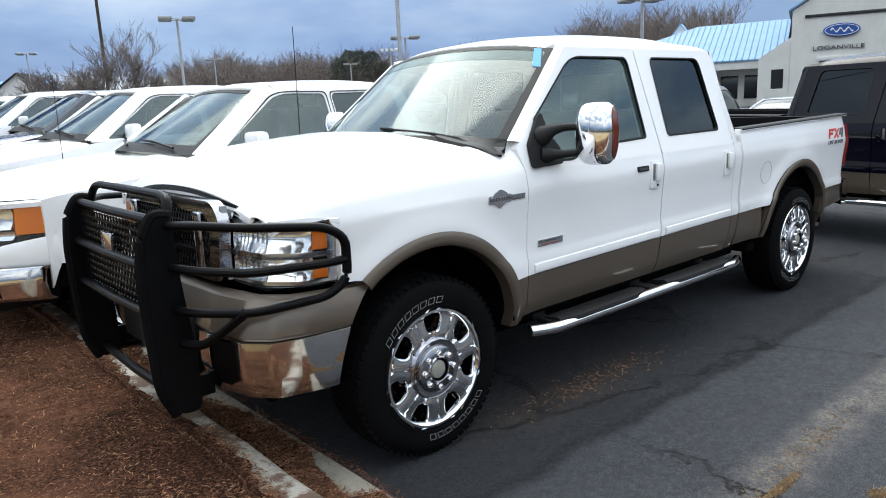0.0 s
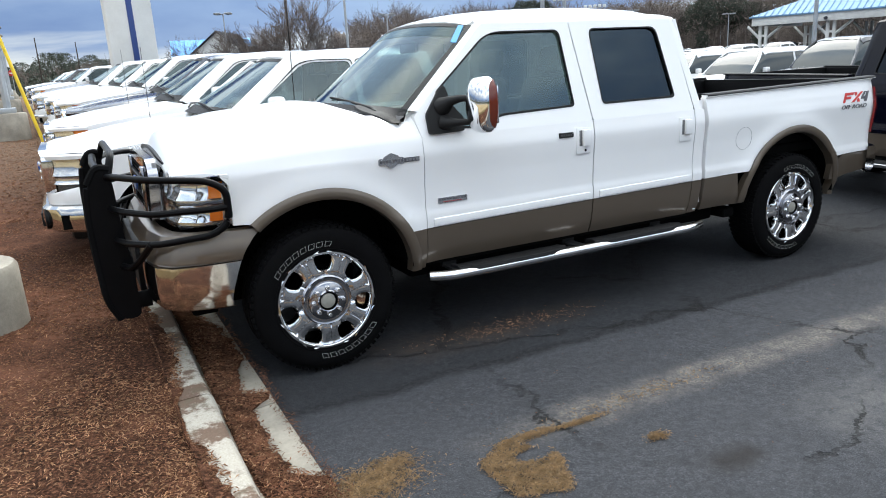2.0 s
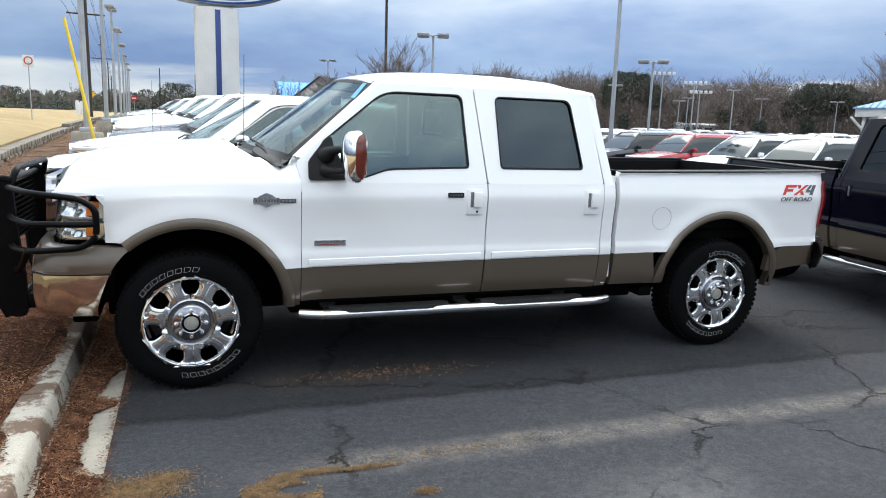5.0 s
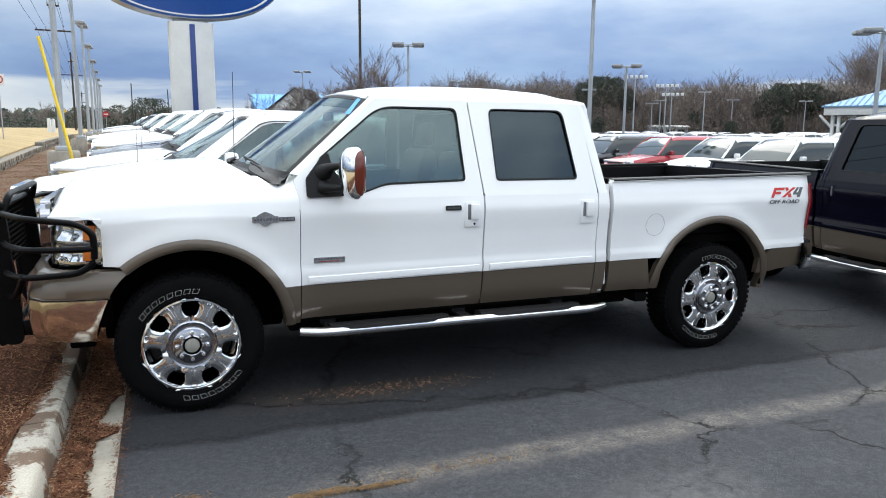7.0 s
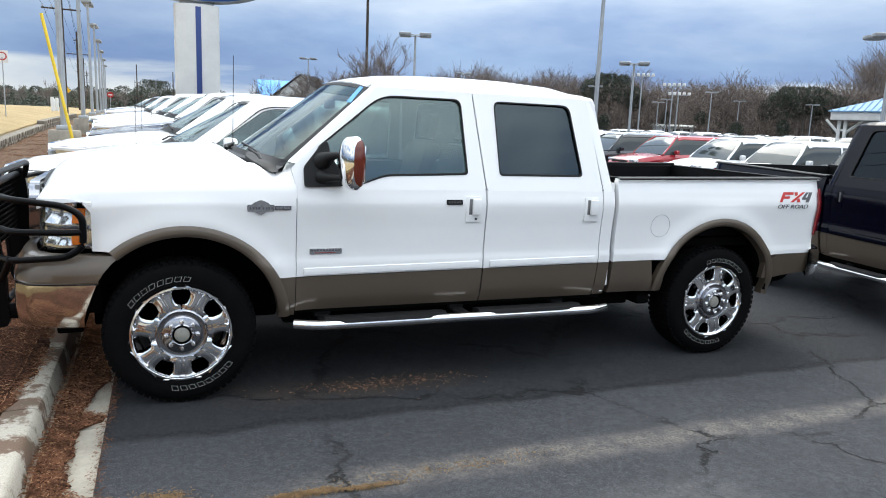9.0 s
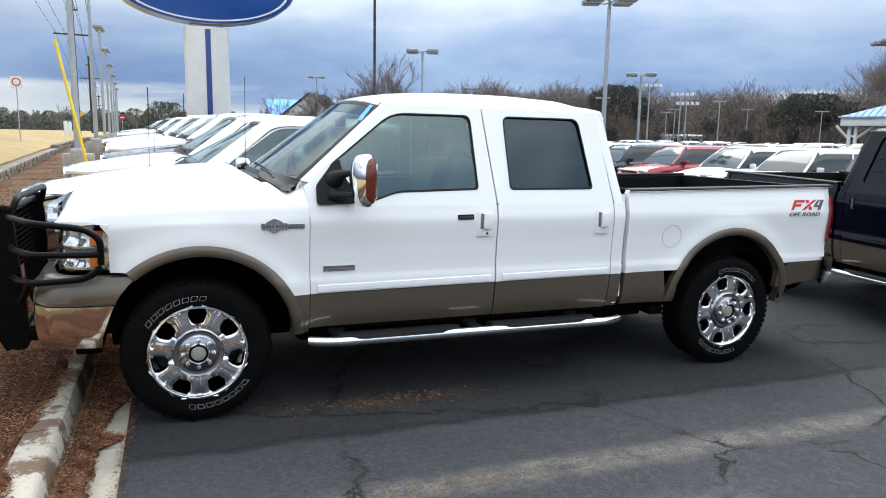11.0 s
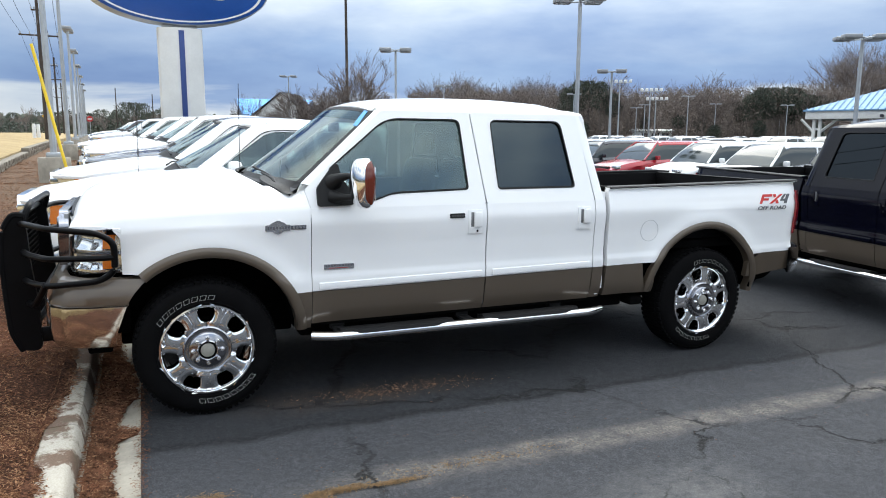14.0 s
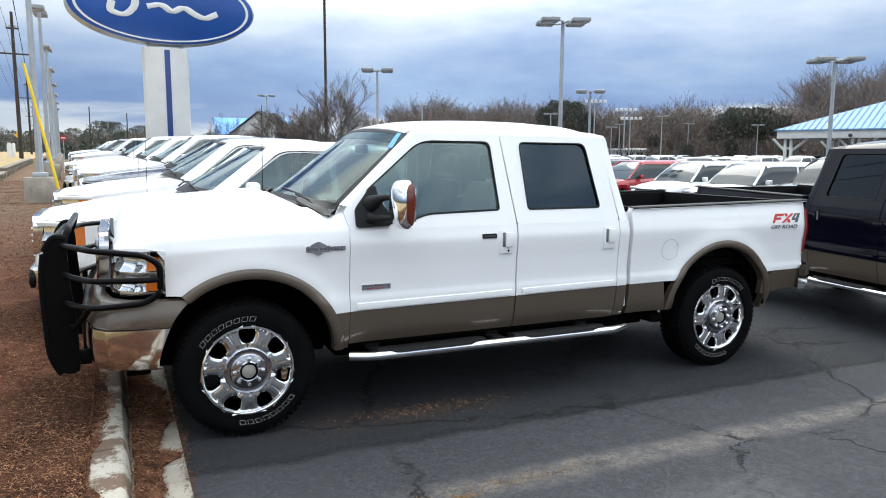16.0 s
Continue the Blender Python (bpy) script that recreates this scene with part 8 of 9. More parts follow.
    for s in (-1, 1):
        mid = (w0 + r1) / 2 + 0.15
        for p0, p1 in ((w0, w1 + 0.12), (r1, r0 - 0.04), (mid, mid + 0.08)):
            bm = bmesh.new()
            pts = []
            for q in np.linspace(0, 1, 7):
                x = p0 + (p1 - p0) * q
                z = min(belt - 0.03 + (H - belt) * (0.84 * q if p0 == mid else q), crest(x) * 0.995)
                rise = max(0.02, crest(x) - belt + 0.03)
                h = min(1.0, (z - belt + 0.03) / rise)
                lean = 0.17 * rise / (H - belt)
                pts.append((x, s * (0.845 - lean * float(np.interp(h, [0, 0.52, 0.82, 0.93, 1], [0, 0.55, 0.95, 1.35, 1.6]))), z))
            tube(bm, pts, 0.035, 5)
            part("pillar", bm, paint_mat, rf)
        for c in (x0 + 0.92, x1 - 0.95):
            bm = bmesh.new()
            lathe(bm, [(0.0, s * 0.86), (0.20, s * 0.87), (0.22, s * 0.90), (0.30, s * 0.90), (0.34, s * 0.86), (0.34, s * 0.70)], 18, "y", (c, 0, 0.34))
            part("wheel", bm, RUBBER, t)
        bm = bmesh.new()
        box(bm, x0 + 0.10, x0 + 0.30, s * 0.48, s * 0.78, hood - 0.30, hood - 0.17, 0.03)
        part("headlight", bm, CHROME_WORN, t)
        bm = bmesh.new()
        box(bm, x1 - 0.14, x1 - 0.02, s * 0.52, s * 0.78, tail - 0.22, tail - 0.08, 0.03)
        part("tail_lamp", bm, REDLENS, t)
        bm = bmesh.new()
        box(bm, w0 + 0.42, w0 + 0.55, s * 0.86, s * 1.02, belt - 0.02, belt + 0.12, 0.03)
        part("door_mirror", bm, paint_mat, t)
    return t


KINDS = []
for pm, colour in ((WHITE, "white"), (SILVER, "silver"), (DARKGREY, "dark grey"), (RED, "red"), (BLACKPAINT, "black")):
    for shape, word in (("suv", "sport utility car"), ("sedan", "sedan"), ("pickup", "pickup")):
        if (colour, shape) in (("red", "pickup"), ("black", "sedan")):
            continue
        KINDS.append((colour, shape, lot_car(pm, shape, f"{colour} {word} parked in the far dealer lot")))
pick = lambda c, s: next(k for a, b, k in KINDS if (a, b) == (c, s))
rng = random.Random(21)
near_row = {4.6: ("silver", "sedan"), 7.3: ("dark grey", "pickup"), 10.0: ("white", "suv"), 12.6: ("white", "suv"), 15.3: ("red", "suv"), 18.0: ("dark grey", "suv"), 20.8: ("dark grey", "sedan"), 26.0: ("silver", "suv"), 28.8: ("white", "suv"), 31.6: ("dark grey", "sedan"), 34.6: ("white", "sedan"), 37.6: ("silver", "sedan"), 40.6: ("white", "suv")}
used = set()


def put_car(kind, m):
    if kind in used:
        return copy_thing(kind, m)
    used.add(kind)
    kind.matrix_basis = m
    return kind


for yy, (c, s) in near_row.items():
    put_car(pick(c, s), pose(16.9 + rng.uniform(-0.25, 0.25) - 0.03 * (yy - 12), yy, -0.08, 0, 0, rng.uniform(-2, 2)))
weights = [(k, {"white": 5, "silver": 3, "dark grey": 2, "red": 1, "black": 1}[c] * {"suv": 2, "sedan": 2, "pickup": 1}[s]) for c, s, k in KINDS]
bag = [k for k, w in weights for _ in range(w)]
for x, face, ya, yb in ((22.6, 180, 24, 60), (35.0, 0, 26, 64), (44.0, 0, 30, 76), (49.5, 180, 38, 80), (64.0, 0, 44, 88), (69.5, 180, 58, 92), (84.0, 0, 64, 100), (90.0, 180, 70, 100), (104.0, 0, 74, 104), (118.0, 0, 78, 108)):
    yy = ya + rng.uniform(0, 2)
    while yy < yb:
        if rng.random() < 0.86:
            put_car(rng.choice(bag), pose(x + rng.uniform(-0.4, 0.4), yy, -0.08, 0, 0, face + rng.uniform(-3, 3)))
        yy += 3.0 if x < 70 else 4.2
for k in [k for _, _, k in KINDS if k not in used]:
    put_car(k, pose(55 + rng.uniform(-1, 1), 90 + 3.1 * len(used), -0.08, 0, 0, 20))
# cars beyond the grass at the front row's far end and one on the highway
put_car(pick("silver", "sedan"), pose(-17.5, 66.0, 1.10 + rise(66.0), 0, 0, 88))
put_car(pick("dark grey", "suv"), pose(30.5, 15.5, -0.08, 0, 0, 0))


# ---- buildings ----
def blue_roof_wing():
    """Service canopy with a ribbed blue hip roof on white braced posts."""
    t = thing("service_canopy", pose(60.0, 45.0, -0.1, 0, 0, -69.6), "white timber canopy with a ribbed blue metal roof", "canopy")
    # local: x along the eave, away from the tip; y into the depth
    LX, DY, E, R = 20.0, 15.0, 4.4, 8.4
    bm = bmesh.new()
    a, b_, c_, d = (-0.8, -0.8, E), (LX, -0.8, E), (LX, DY / 2, R), (11.0, DY / 2, R)
    e, f = (-0.8, DY + 0.8, E), (LX, DY + 0.8, E)
    for q in ((a, b_, c_, d), (e, d, c_, f), (a, d, e)):
        bm.faces.new([bm.verts.new(p) for p in q])
    r = bmesh.ops.extrude_face_region(bm, geom=list(bm.faces))
    bmesh.ops.translate(bm, vec=(0, 0, -0.12), verts=[g for g in r["geom"] if isinstance(g, bmesh.types.BMVert)])
    roof = part("roof", bm, BLUEROOF, t)
    for k in range(62):
        x = -0.5 + k * 0.56
        if x > LX:
            break
        f_ = 1.0 if x >= 11.0 else max(0.03, (x + 0.8) / 11.8)
        p0, p1 = Vector((x, -0.8, E + 0.03)), Vector((x, -0.8 + (DY / 2 + 0.8) * f_, E + (R - E) * f_ + 0.03))
        bm = bmesh.new()
        tube(bm, [p0, p1], 0.055, 4)
        part("roof_rib", bm, BLUEROOF, roof)
    bm = bmesh.new()
    box(bm, -0.6, LX, -0.62, -0.45, E - 0.85, E - 0.13, 0.02)
    box(bm, -0.62, -0.45, -0.6, DY, E - 0.85, E - 0.13, 0.02)
    part("fascia_beam", bm, TRIMWHITE, t)
    for x in (0.6, 6.6, 12.6):
        for y in (0.0, DY - 0.5):
            bm = bmesh.new()
            for dx in (-0.55, 0.0):
                box(bm, x + dx - 0.14, x + dx + 0.14, y - 0.14, y + 0.14, 0, E - 0.85, 0.02)
            box(bm, x - 0.5, x, y - 0.10, y + 0.10, E - 1.9, E - 1.7, 0.0)
            po = part("post", bm, TRIMWHITE, t)
            for q in (-1, 1):
                bm = bmesh.new()
                tube(bm, [(x + (0.0 if q > 0 else -0.55), y, E - 2.1), (x + q * 1.5 - (0.27 if q < 0 else 0), y, E - 0.85)], 0.13, 4)
                part("brace", bm, TRIMWHITE, po)
    bm = bmesh.new()
    box(bm, 13.5, LX, 1.5, DY - 1.0, 0, E - 0.1, 0.0)
    part("rear_wall", bm, STUCCO, t)
    for x in (14.2, 16.4):
        bm = bmesh.new()
        box(bm, x, x + 1.6, 1.40, 1.52, 0.8, 3.0, 0.02)
        part("window", bm, DARKWINDOW, t)
    bm = bmesh.new()
    lathe(bm, [(0.0, 0.0), (0.16, 0.03), (0.18, 0.2), (0.08, 0.3)], 10, "z", (6.0, -0.75, E - 0.75))
    part("flood_lamp", bm, LETTER, t)
    # little gabled cupola behind the ridge
    yc, zt = DY - 1.0, 9.3
    gable = lambda y: ((7.2, y, 5.0), (7.2, y, zt - 1.3), (8.2, y, zt), (9.2, y, zt - 1.3), (9.2, y, 5.0))
    bm = bmesh.new()
    loft(bm, [gable(y) for y in (yc - 0.9, yc + 0.9)])
    for y in (yc - 0.9, yc + 0.9):
        bm.faces.new([bm.verts.new(p) for p in gable(y)])
    part("cupola", bm, SIGNWHITE, t)
    for q in (-1, 1):
        bm = bmesh.new()
        loft(bm, [[(8.2, y, zt + 0.1), (8.2 + q * 1.25, y, zt - 1.5)] for y in (yc - 1.1, yc + 1.1)])
        rim_in(bm, (0, 0, -0.1))
        part("cupola_roof", bm, BLUEROOF, t)
    return t


blue_roof_wing()


def showroom():
    """White gabled showroom front with a blue oval and a town name in letters."""
    t = thing("showroom", pose(64.3, 24.7, -0.1, 0, 0, -68), "white stucco dealership front with gable and oval emblem", "dealership building")
    W, E, R = 16.0, 8.2, 13.2
    bm = bmesh.new()
    sheet_with_holes(bm, [(0, 0), (W, 0), (W, E), (W / 2, R), (0, E)], [[(2.3, 0.02), (5.4, 0.02), (5.4, 3.8), (2.3, 3.8)], [(8.5, 0.02), (13.5, 0.02), (13.5, 3.2), (8.5, 3.2)]], lambda u, v: (u, 0, v), (0, 0.4, 0))
    wall = part("front_wall", bm, STUCCO, t)
    bm = bmesh.new()
    for x0, x1, z0, z1 in ((2.3, 5.4, 0.02, 3.8), (8.5, 13.5, 0.02, 3.2)):
        box(bm, x0, x1, 0.25, 0.30, z0, z1, 0.0)
    part("window", bm, DARKWINDOW, wall)
    bm = bmesh.new()
    box(bm, 2.1, 5.6, -0.10, -0.002, 3.85, 4.2, 0.02)
    part("lintel", bm, TRIMWHITE, wall)
    bm = bmesh.new()
    for x0, x1 in ((0.0, 0.15), (W - 0.15, W)):
        box(bm, x0, x1, 0.4, 18.0, 0.0, E, 0.0)
    part("side_wall", bm, STUCCO, t)
    bm = bmesh.new()
    sheet_with_holes(bm, [(-2.6, 0), (-0.01, 0), (-0.01, 6.0), (-2.6, 4.3)], [[(-1.5, 1.6), (-0.5, 1.6), (-0.5, 3.3), (-1.5, 3.3)]], lambda u, v: (u, 0.1, v), (0, 0.3, 0))
    wing = part("wing_wall", bm, STUCCO, t)
    bm = bmesh.new(); box(bm, -1.5, -0.5, 0.3, 0.34, 1.6, 3.3, 0.0); part("window", bm, DARKWINDOW, wing)
    for q in (0, 1):
        bm = bmesh.new()
        xa, xb = (-0.3, W / 2) if q == 0 else (W + 0.3, W / 2)
        loft(bm, [[(xa, y, E + 0.08), (xb, y, R + 0.18)] for y in (-0.25, 18.0)])
        rim_in(bm, (0, 0, -0.16))
        part("roof", bm, BLUEROOF, t)
    bm = bmesh.new()
    box(bm, 1.0, 7.6, -0.12, -0.002, 7.5, 7.75, 0.02)
    part("trim_band", bm, DARKWINDOW, wall)
    bm = bmesh.new()
    n = 40
    ring = lambda a, b, y: [(3.85 + a * math.cos(2 * math.pi * i / n), y, 6.3 + b * math.sin(2 * math.pi * i / n)) for i in range(n)]
    vs = loft(bm, [ring(1.40, 0.56, -0.002), ring(1.40, 0.56, -0.25), ring(1.36, 0.52, -0.28)], close_u=True)
    bm.faces.new(vs[-1])
    em = part("oval_emblem", bm, SIGNBLUE, wall, "plain blue oval emblem")
    bm = bmesh.new()
    loft(bm, [ring(1.29, 0.47, -0.285), ring(1.29, 0.47, -0.30), ring(1.23, 0.42, -0.30), ring(1.23, 0.42, -0.285)], close_u=True, close_v=True)
    part("emblem_ring", bm, SIGNWHITE, em)
    bm = bmesh.new()
    pts = [(3.0 + 1.7 * k / 20, 6.3 + 0.16 * math.sin(k * 0.9)) for k in range(21)]
    loft(bm, [[(x, -0.29, z + 0.07), (x + 0.03, -0.29, z - 0.07)] for x, z in pts])
    rim_in(bm, (0, 0.01, 0))
    part("emblem_band", bm, SIGNWHITE, em)
    word = lettering("LOGANVILLE", 0.50, LETTER, wall, "dark letters spelling LOGANVILLE", 0.05)
    word.matrix_basis = pose(1.70, -0.06, 4.72, 90, 0, 0) @ Matrix.Diagonal((1.36, 1, 1, 1))


showroom()


def far_house(x, y, yaw, w, d, h, r, roofmat, wallmat, label, part_blue=False):
    t = thing("far_building", pose(x, y, -0.1, 0, 0, yaw), label, "building")
    bm = bmesh.new()
    box(bm, 0, w, 0, d, 0, h, 0.0)
    part("wall", bm, wallmat, t)
    bm = bmesh.new()
    loft(bm, [[(xx, -0.4, h), (xx, d / 2, r), (xx, d + 0.4, h)] for xx in (-0.4, w + 0.4)])
    rim_in(bm, (0, 0, -0.15))
    rf = part("roof", bm, roofmat, t)
    for k in range(int(w / 1.2)):
        bm = bmesh.new()
        tube(bm, [(0.3 + k * 1.2, -0.4, h + 0.05), (0.3 + k * 1.2, d / 2, r + 0.05)], 0.06, 4)
        part("roof_rib", bm, roofmat, rf)
    for xx in (0.0, w):
        bm = bmesh.new()
        bm.faces.new([bm.verts.new(p) for p in ((xx, 0, h), (xx, d, h), (xx, d / 2, r - 0.15))])
        part("gable", bm, wallmat, t)
    for k in range(3):
        bm = bmesh.new()
        box(bm, w * (0.15 + 0.28 * k), w * (0.15 + 0.28 * k) + 1.4, -0.05, -0.002, 1.0, 2.4, 0.02)
        part("window", bm, DARKWINDOW, t)


DARKROOF = plain("dark_shingle", (0.045, 0.047, 0.055), 0.9, 0, 0.2, 2.0)
BRIGHTBLUE = plain("bright_blue_roof", (0.03, 0.26, 0.62), 0.4, 0.1, 0.1, 0.8)
far_house(12.6, 98.0, -8, 10.0, 9.0, 3.6, 6.9, BRIGHTBLUE, TRIMWHITE, "low building with a bright blue metal roof")
far_house(22.0, 93.0, 62, 9.0, 9.5, 3.8, 7.6, DARKROOF, TRIMWHITE, "white gabled building with a dark roof")
far_house(88.0, 108.0, -20, 7.0, 3.0, 2.9, 3.2, SIGNWHITE, SIGNWHITE, "white box trailer office at the lot's edge")


# ---- trees ----
def limb_tree(rng, h, spread, levels, thin=1.0, pts=None):
    """Segments of a bare tree, root at the origin."""
    segs = []

    def grow(p, d, length, r, level):
        n = 3
        for k in range(n):
            d = (d + Vector((rng.gauss(0, 0.10), rng.gauss(0, 0.10), rng.gauss(0.03, 0.05)))).normalized()
            q = p + d * length / n
            r1 = r * 0.86
            segs.append((*p, *q, r * thin, r1 * thin))
            p, r = q, r1
            if level > 0 and (k > 0 or level < levels):
                for _ in range(1 if k < n - 1 else 2):
                    a = rng.uniform(0, 2 * math.pi)
                    side = Vector((math.cos(a), math.sin(a), 0))
                    nd = (d * (1 - spread) + side * spread + Vector((0, 0, 0.12))).normalized()
                    grow(p, nd, length * rng.uniform(0.55, 0.78), r * 0.62, level - 1)
    grow(Vector((0, 0, 0)), Vector((0, 0, 1)), h * 0.42, h * 0.020, levels)
    return segs


def bare_tree(x, y, h, seed, label, stems=8, lean=50.0, levels=4):
    """Many-stemmed winter tree with a domed crown of fine twigs."""
    rg = random.Random(seed)
    out = []
    for k in range(stems):
        tilt = lean * ((k + 0.5) / stems) ** 0.7
        sg = np.array(limb_tree(rg, h * (1.0 - 0.0045 * tilt) * rg.uniform(0.9, 1.05), 0.42, levels, 0.62))
        m = np.array(pose(0, 0, 0, tilt, 0, 137.5 * k + rg.uniform(-15, 15)).to_3x3())
        for j in (0, 3):
            sg[:, j:j + 3] = sg[:, j:j + 3] @ m.T
        out.append(sg)
    segs = np.concatenate(out)
    t = thing("bare_tree", pose(x, y, -0.1, 0, 0, seed * 37), label, "tree", "bare trees")
    thick = segs[:, 6] > h * 0.0035
    tr = new("trunk", prisms("trunk", segs[thick], BARK, 6)); tr.parent = t
    fine = segs[~thick].copy()
    fine[:, 6:] = np.maximum(fine[:, 6:], 0.011)
    tw = new("crown", prisms("crown", fine, TWIG, 3)); tw.parent = t
    tw["label"] = "leafless winter crown of fine twigs"


bare_tree(18.3, 60.0, 8.1, 2, "spreading leafless winter tree", 13, 62, 5)
bare_tree(13.4, 62.0, 5.8, 5, "smaller leafless tree beside the building", 10, 66, 5)
bare_tree(24.0, 66.0, 6.4, 9, "leafless tree with dense twigs", 8, 50)
bare_tree(11.5, 80.0, 6.0, 12, "low leafless tree before the blue roof", 7, 50)
# tall thin brown mast
t = thing("flag_mast", pose(20.4, 70.4, -0.1), "tall thin rusty mast", "mast")
bm = bmesh.new(); tube(bm, [(0, 0, 0), (0, 0, 26)], [0.17, 0.12], 8); part("mast", bm, WOODPOLE, t)
# telephone posts far off
for x, y, h in ((46.0, 150.0, 9.0), (-4.0, 132.0, 9.5), (2.0, 140.0, 9.0), (8.0, 150.0, 8.0)):
    bm = bmesh.new(); tube(bm, [(x, y, 0), (x, y, h)], [0.14, 0.09], 6)
    solo("far_post", bm, WOODPOLE, "thin dark post far beyond the lot", "post", "far posts")


def woods():
    """Winter woodland beyond the lot: bare hardwoods, pines and brush."""
    rg = random.Random(77)
    nr = np.random.default_rng(77)
    base = [np.array(limb_tree(random.Random(100 + k), 1.0, 0.42, 4, 1.0)) for k in range(5)]
    bare, pine_c, pine_s = [], [], []

    def add_bare(x, y, z, h):
        s = base[rg.randrange(5)].copy()
        a = rg.uniform(0, 6.28)
        c, q = math.cos(a), math.sin(a)
        rot = np.array([[c, -q, 0], [q, c, 0], [0, 0, 1.0]])
        for k in (0, 3):
            s[:, k:k + 3] = s[:, k:k + 3] @ rot.T * np.array([h * 0.8, h * 0.8, h]) + np.array([x, y, z])
        s[:, 6:] = np.maximum(s[:, 6:] * h * 0.55, 0.020)
        bare.append(s)

    def add_pine(x, y, z, h, w, base_z=0.40, n=1800, fine=1.0):
        u = nr.random(n) ** 0.8
        zz = base_z + (1 - base_z) * u
        rad = w * np.sqrt(np.clip(1.04 - ((zz - (1 + base_z) / 2) / (0.52 * (1 - base_z))) ** 2, 0.02, 1)) * (0.30 + 0.70 * nr.random(n) ** 0.6)
        th = nr.random(n) * 6.28
        lump = 1 + 0.35 * np.sin(th * 3 + x) * np.sin(zz * 14 + y)
        pine_c.append(np.column_stack([x + rad * lump * np.cos(th), y + rad * lump * np.sin(th), z + zz * h + nr.normal(0, 0.15, n)]))
        pine_s.append(nr.uniform(0.18, 0.5, n) * (h / 11) ** 0.5 * fine)
        bare.append(np.array([[x, y, z, x, y, z + h * 0.9, h * 0.016, h * 0.006]]))

    def place(ang, dist):
        return -0.3 + dist * math.sin(radians(ang)), -5.4 + dist * math.cos(radians(ang))
    # bearings clockwise from +y: the wood runs from behind the lot to beyond the canopy
    a = 21.0
    while a < 62.0:
        for _ in range(3):
            d = rg.uniform(140, 185)
            x, y = place(a + rg.uniform(-0.4, 0.4), d)
            add_bare(x, y, -0.3, rg.uniform(9.6, 12.4) * (1.55 if a > 51.2 else 1.12 if 42.7 < a < 43.9 or a < 36.5 else 1.0) * d / 155)
        a += 0.40
    for ang, hh in ((32.6, 10), (33.4, 11.5), (34.2, 11.5), (35.1, 11), (36.0, 9), (45.3, 9), (46.0, 10), (46.6, 10.8), (47.4, 11), (48.2, 11), (48.9, 10.8), (49.5, 9.5), (50.2, 9.5), (41.0, 6), (42.5, 6.5), (38.5, 6), (47.0, 9), (47.8, 9), (48.6, 9)):
        x, y = place(ang, rg.uniform(138, 150))
        add_pine(x, y, -0.3, hh * (1.09 if ang < 37 else 0.96), hh * rg.uniform(0.15, 0.22), rg.uniform(0.50, 0.66), 4200, 0.55)
    for k in range(60):
        x, y = place(rg.uniform(21, 53), rg.uniform(132, 142))
        if rg.random() < 0.10:
            add_pine(x, y, -0.3, rg.uniform(2.5, 5), 1.1)
    # towards the highway: low dark pines
    a = -24.0
    while a < 20.0:
        x, y = place(a, rg.uniform(230, 300))
        if rg.random() < 0.7:
            big = 1.38 if -0.9 < a < 0.6 else 1.12 if -3.2 < a < 3.0 else 1.0
            add_pine(x, y, 0.6, rg.uniform(6.2, 8.6) * big, rg.uniform(2.4, 3.8), 0.30)
        for _ in range(2):
            x, y = place(a + rg.uniform(-0.5, 0.5), rg.uniform(210, 290))
            add_bare(x, y, 0.2, rg.uniform(5.5, 8.0))
        a += 0.55
    # beyond the highway and behind the lot the same wood closes the place
    a = 96.0
    while a < 334.0:
        x, y = place(a + rg.uniform(-0.6, 0.6), rg.uniform(80, 112))
        add_pine(x, y, 0.2, rg.uniform(7.5, 12.5), rg.uniform(2.2, 3.2), 0.30, 520)
        if rg.random() < 0.5:
            x, y = place(a + rg.uniform(-1, 1), rg.uniform(80, 110))
            add_bare(x, y, 0.0, rg.uniform(8, 12))
        a += 1.5
    n = 95000
    ang = nr.uniform(20, 62, n)
    dd = nr.uniform(136, 180, n)
    zz = nr.random(n) ** 1.1 * 10.4
    bx = -0.3 + dd * np.sin(np.radians(ang)); by = -5.4 + dd * np.cos(np.radians(ang))
    bc = np.column_stack([bx, by, zz - 0.3])
    n2 = 9000
    ang = nr.uniform(-26, 21, n2); dd = nr.uniform(200, 300, n2)
    b2 = np.column_stack([-0.3 + dd * np.sin(np.radians(ang)), -5.4 + dd * np.cos(np.radians(ang)), nr.random(n2) ** 1.3 * 6.5 - 0.5])
    tagged(new("bare_woodland", prisms("bare_woodland", np.concatenate(bare), TWIG, 3)), "grey-brown leafless woodland beyond the parking lot", "woodland", kind="stuff")
    pc, ps = np.concatenate(pine_c), np.concatenate(pine_s)
    tagged(new("pine_crowns", flakes("pine_crowns", pc, ps, nr.normal(size=pc.shape), PINE, nr, (0.5, 0.9))), "dark green pines standing among the bare wood", "pine trees", kind="stuff")
    n4 = 26000
    ang = nr.uniform(-34, 22, n4); dd = nr.uniform(225, 320, n4)
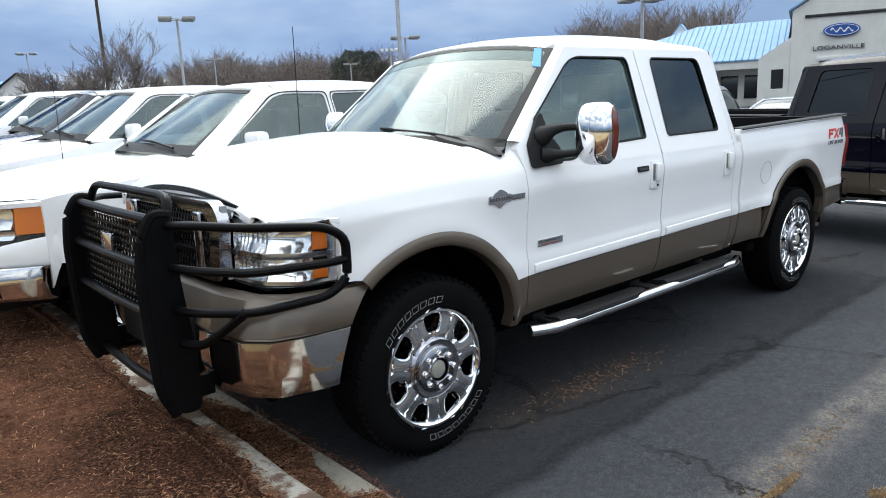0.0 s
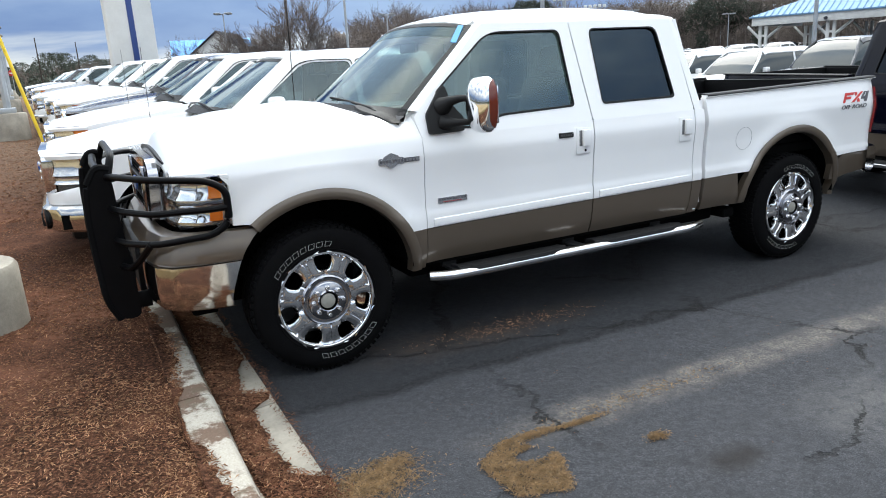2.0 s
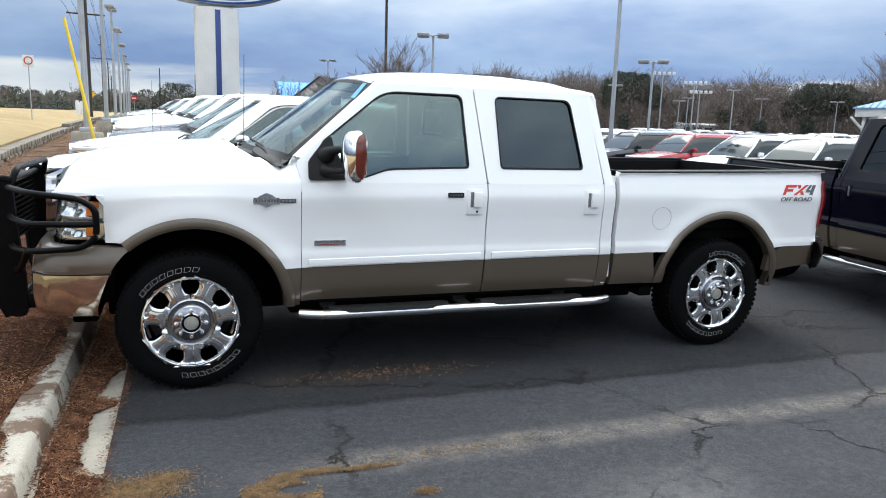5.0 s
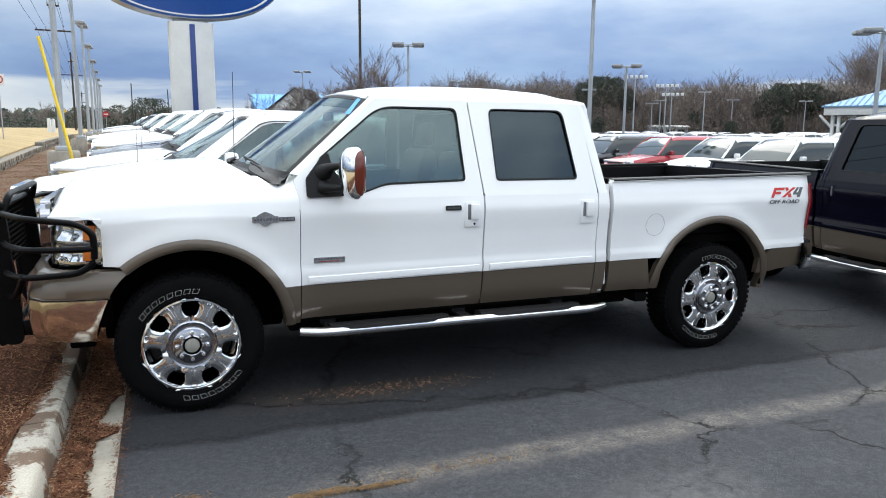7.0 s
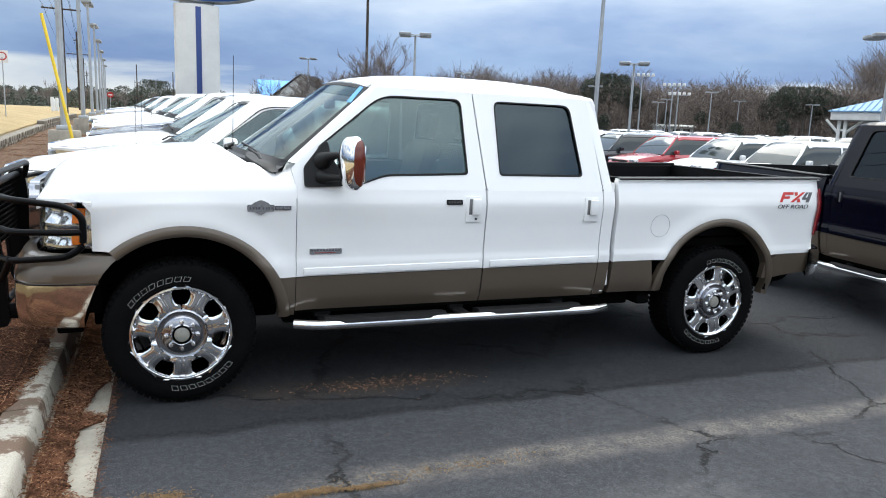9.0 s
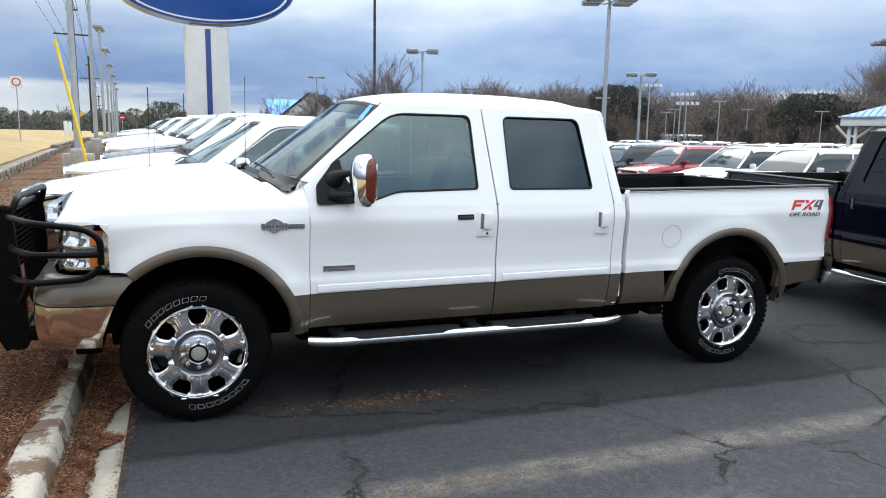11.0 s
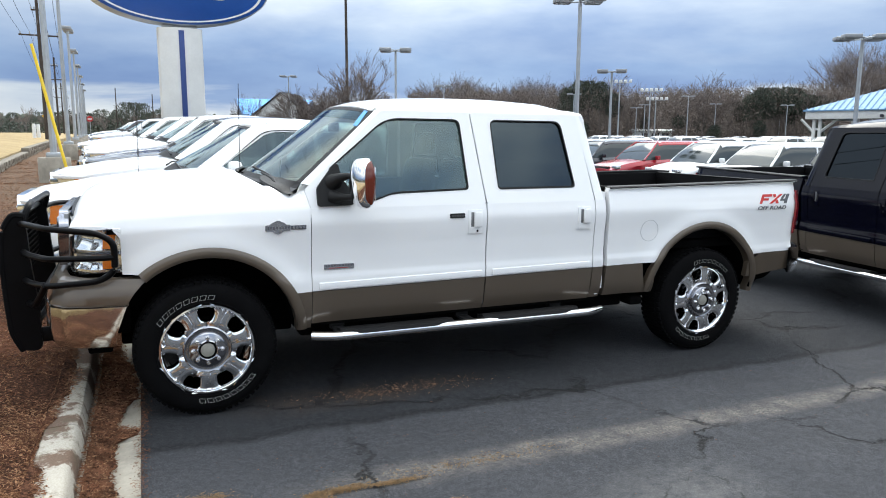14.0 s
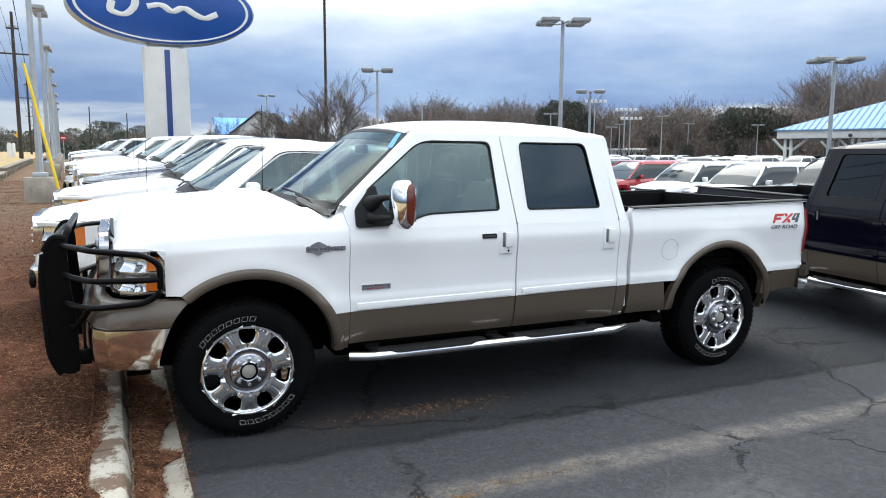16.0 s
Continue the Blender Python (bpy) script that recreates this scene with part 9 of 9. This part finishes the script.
    b4 = np.column_stack([-0.3 + dd * np.sin(np.radians(ang)), -5.4 + dd * np.cos(np.radians(ang)), nr.random(n4) ** 1.5 * 5.0])
    tagged(new("far_scrub", flakes("far_scrub", b4, nr.uniform(0.7, 1.7, n4), nr.normal(size=b4.shape), PINE, nr, (0.3, 0.7))), "dark evergreen scrub along the highway", "scrub", kind="stuff")
    bb = np.concatenate([bc, b2])
    tagged(new("undergrowth", flakes("undergrowth", bb, nr.uniform(0.30, 0.85, len(bb)), nr.normal(size=bb.shape), BRUSH, nr, (0.05, 0.22))), "brown winter undergrowth at the wood's edge", "undergrowth", kind="stuff")


def wood_edge(a0, a1, dist, h, mat, label):
    """Dense low growth that fills the wood behind its front trees."""
    bm = bmesh.new()
    rows = []
    for a in np.arange(a0, a1, 0.12):
        d = dist + 6 * noise.noise(Vector((a * 0.5, 3, 0)))
        top = h * (0.85 + 0.30 * noise.noise(Vector((a * 0.9, 1, dist))) + 0.22 * noise.noise(Vector((a * 4.3, 2, dist))) + 0.10 * noise.noise(Vector((a * 11, 5, dist))))
        c, q = math.sin(radians(a)), math.cos(radians(a))
        rows.append([(-0.3 + (d + o) * c, -5.4 + (d + o) * q, z) for o, z in ((0, -0.4), (1.0, top * 0.55), (3.0, top * 0.88), (6.0, top), (12.0, top * 0.7), (14.0, -0.4))])
    loft(bm, rows)
    solo("wood_edge", bm, mat, label, "woodland", kind="stuff", sharp=180)


THICKET = plain("dense_thicket", (0.105, 0.086, 0.074), 1.0, 0, 0.55, 0.9, 0, 0.8, 3.0)
EVERGREEN = plain("dense_evergreen", (0.045, 0.052, 0.036), 1.0, 0, 0.6, 0.7, 0, 0.8, 2.0)
wood_edge(19.0, 63.0, 178.0, 10.8, THICKET, "brown winter thicket behind the bare wood")
wood_edge(-36.0, 20.0, 315.0, 9.8, EVERGREEN, "dark evergreen wood far along the highway")
wood_edge(95.0, 335.0, 113.0, 8.0, EVERGREEN, "dark wood beyond the highway and behind the lot")
woods()
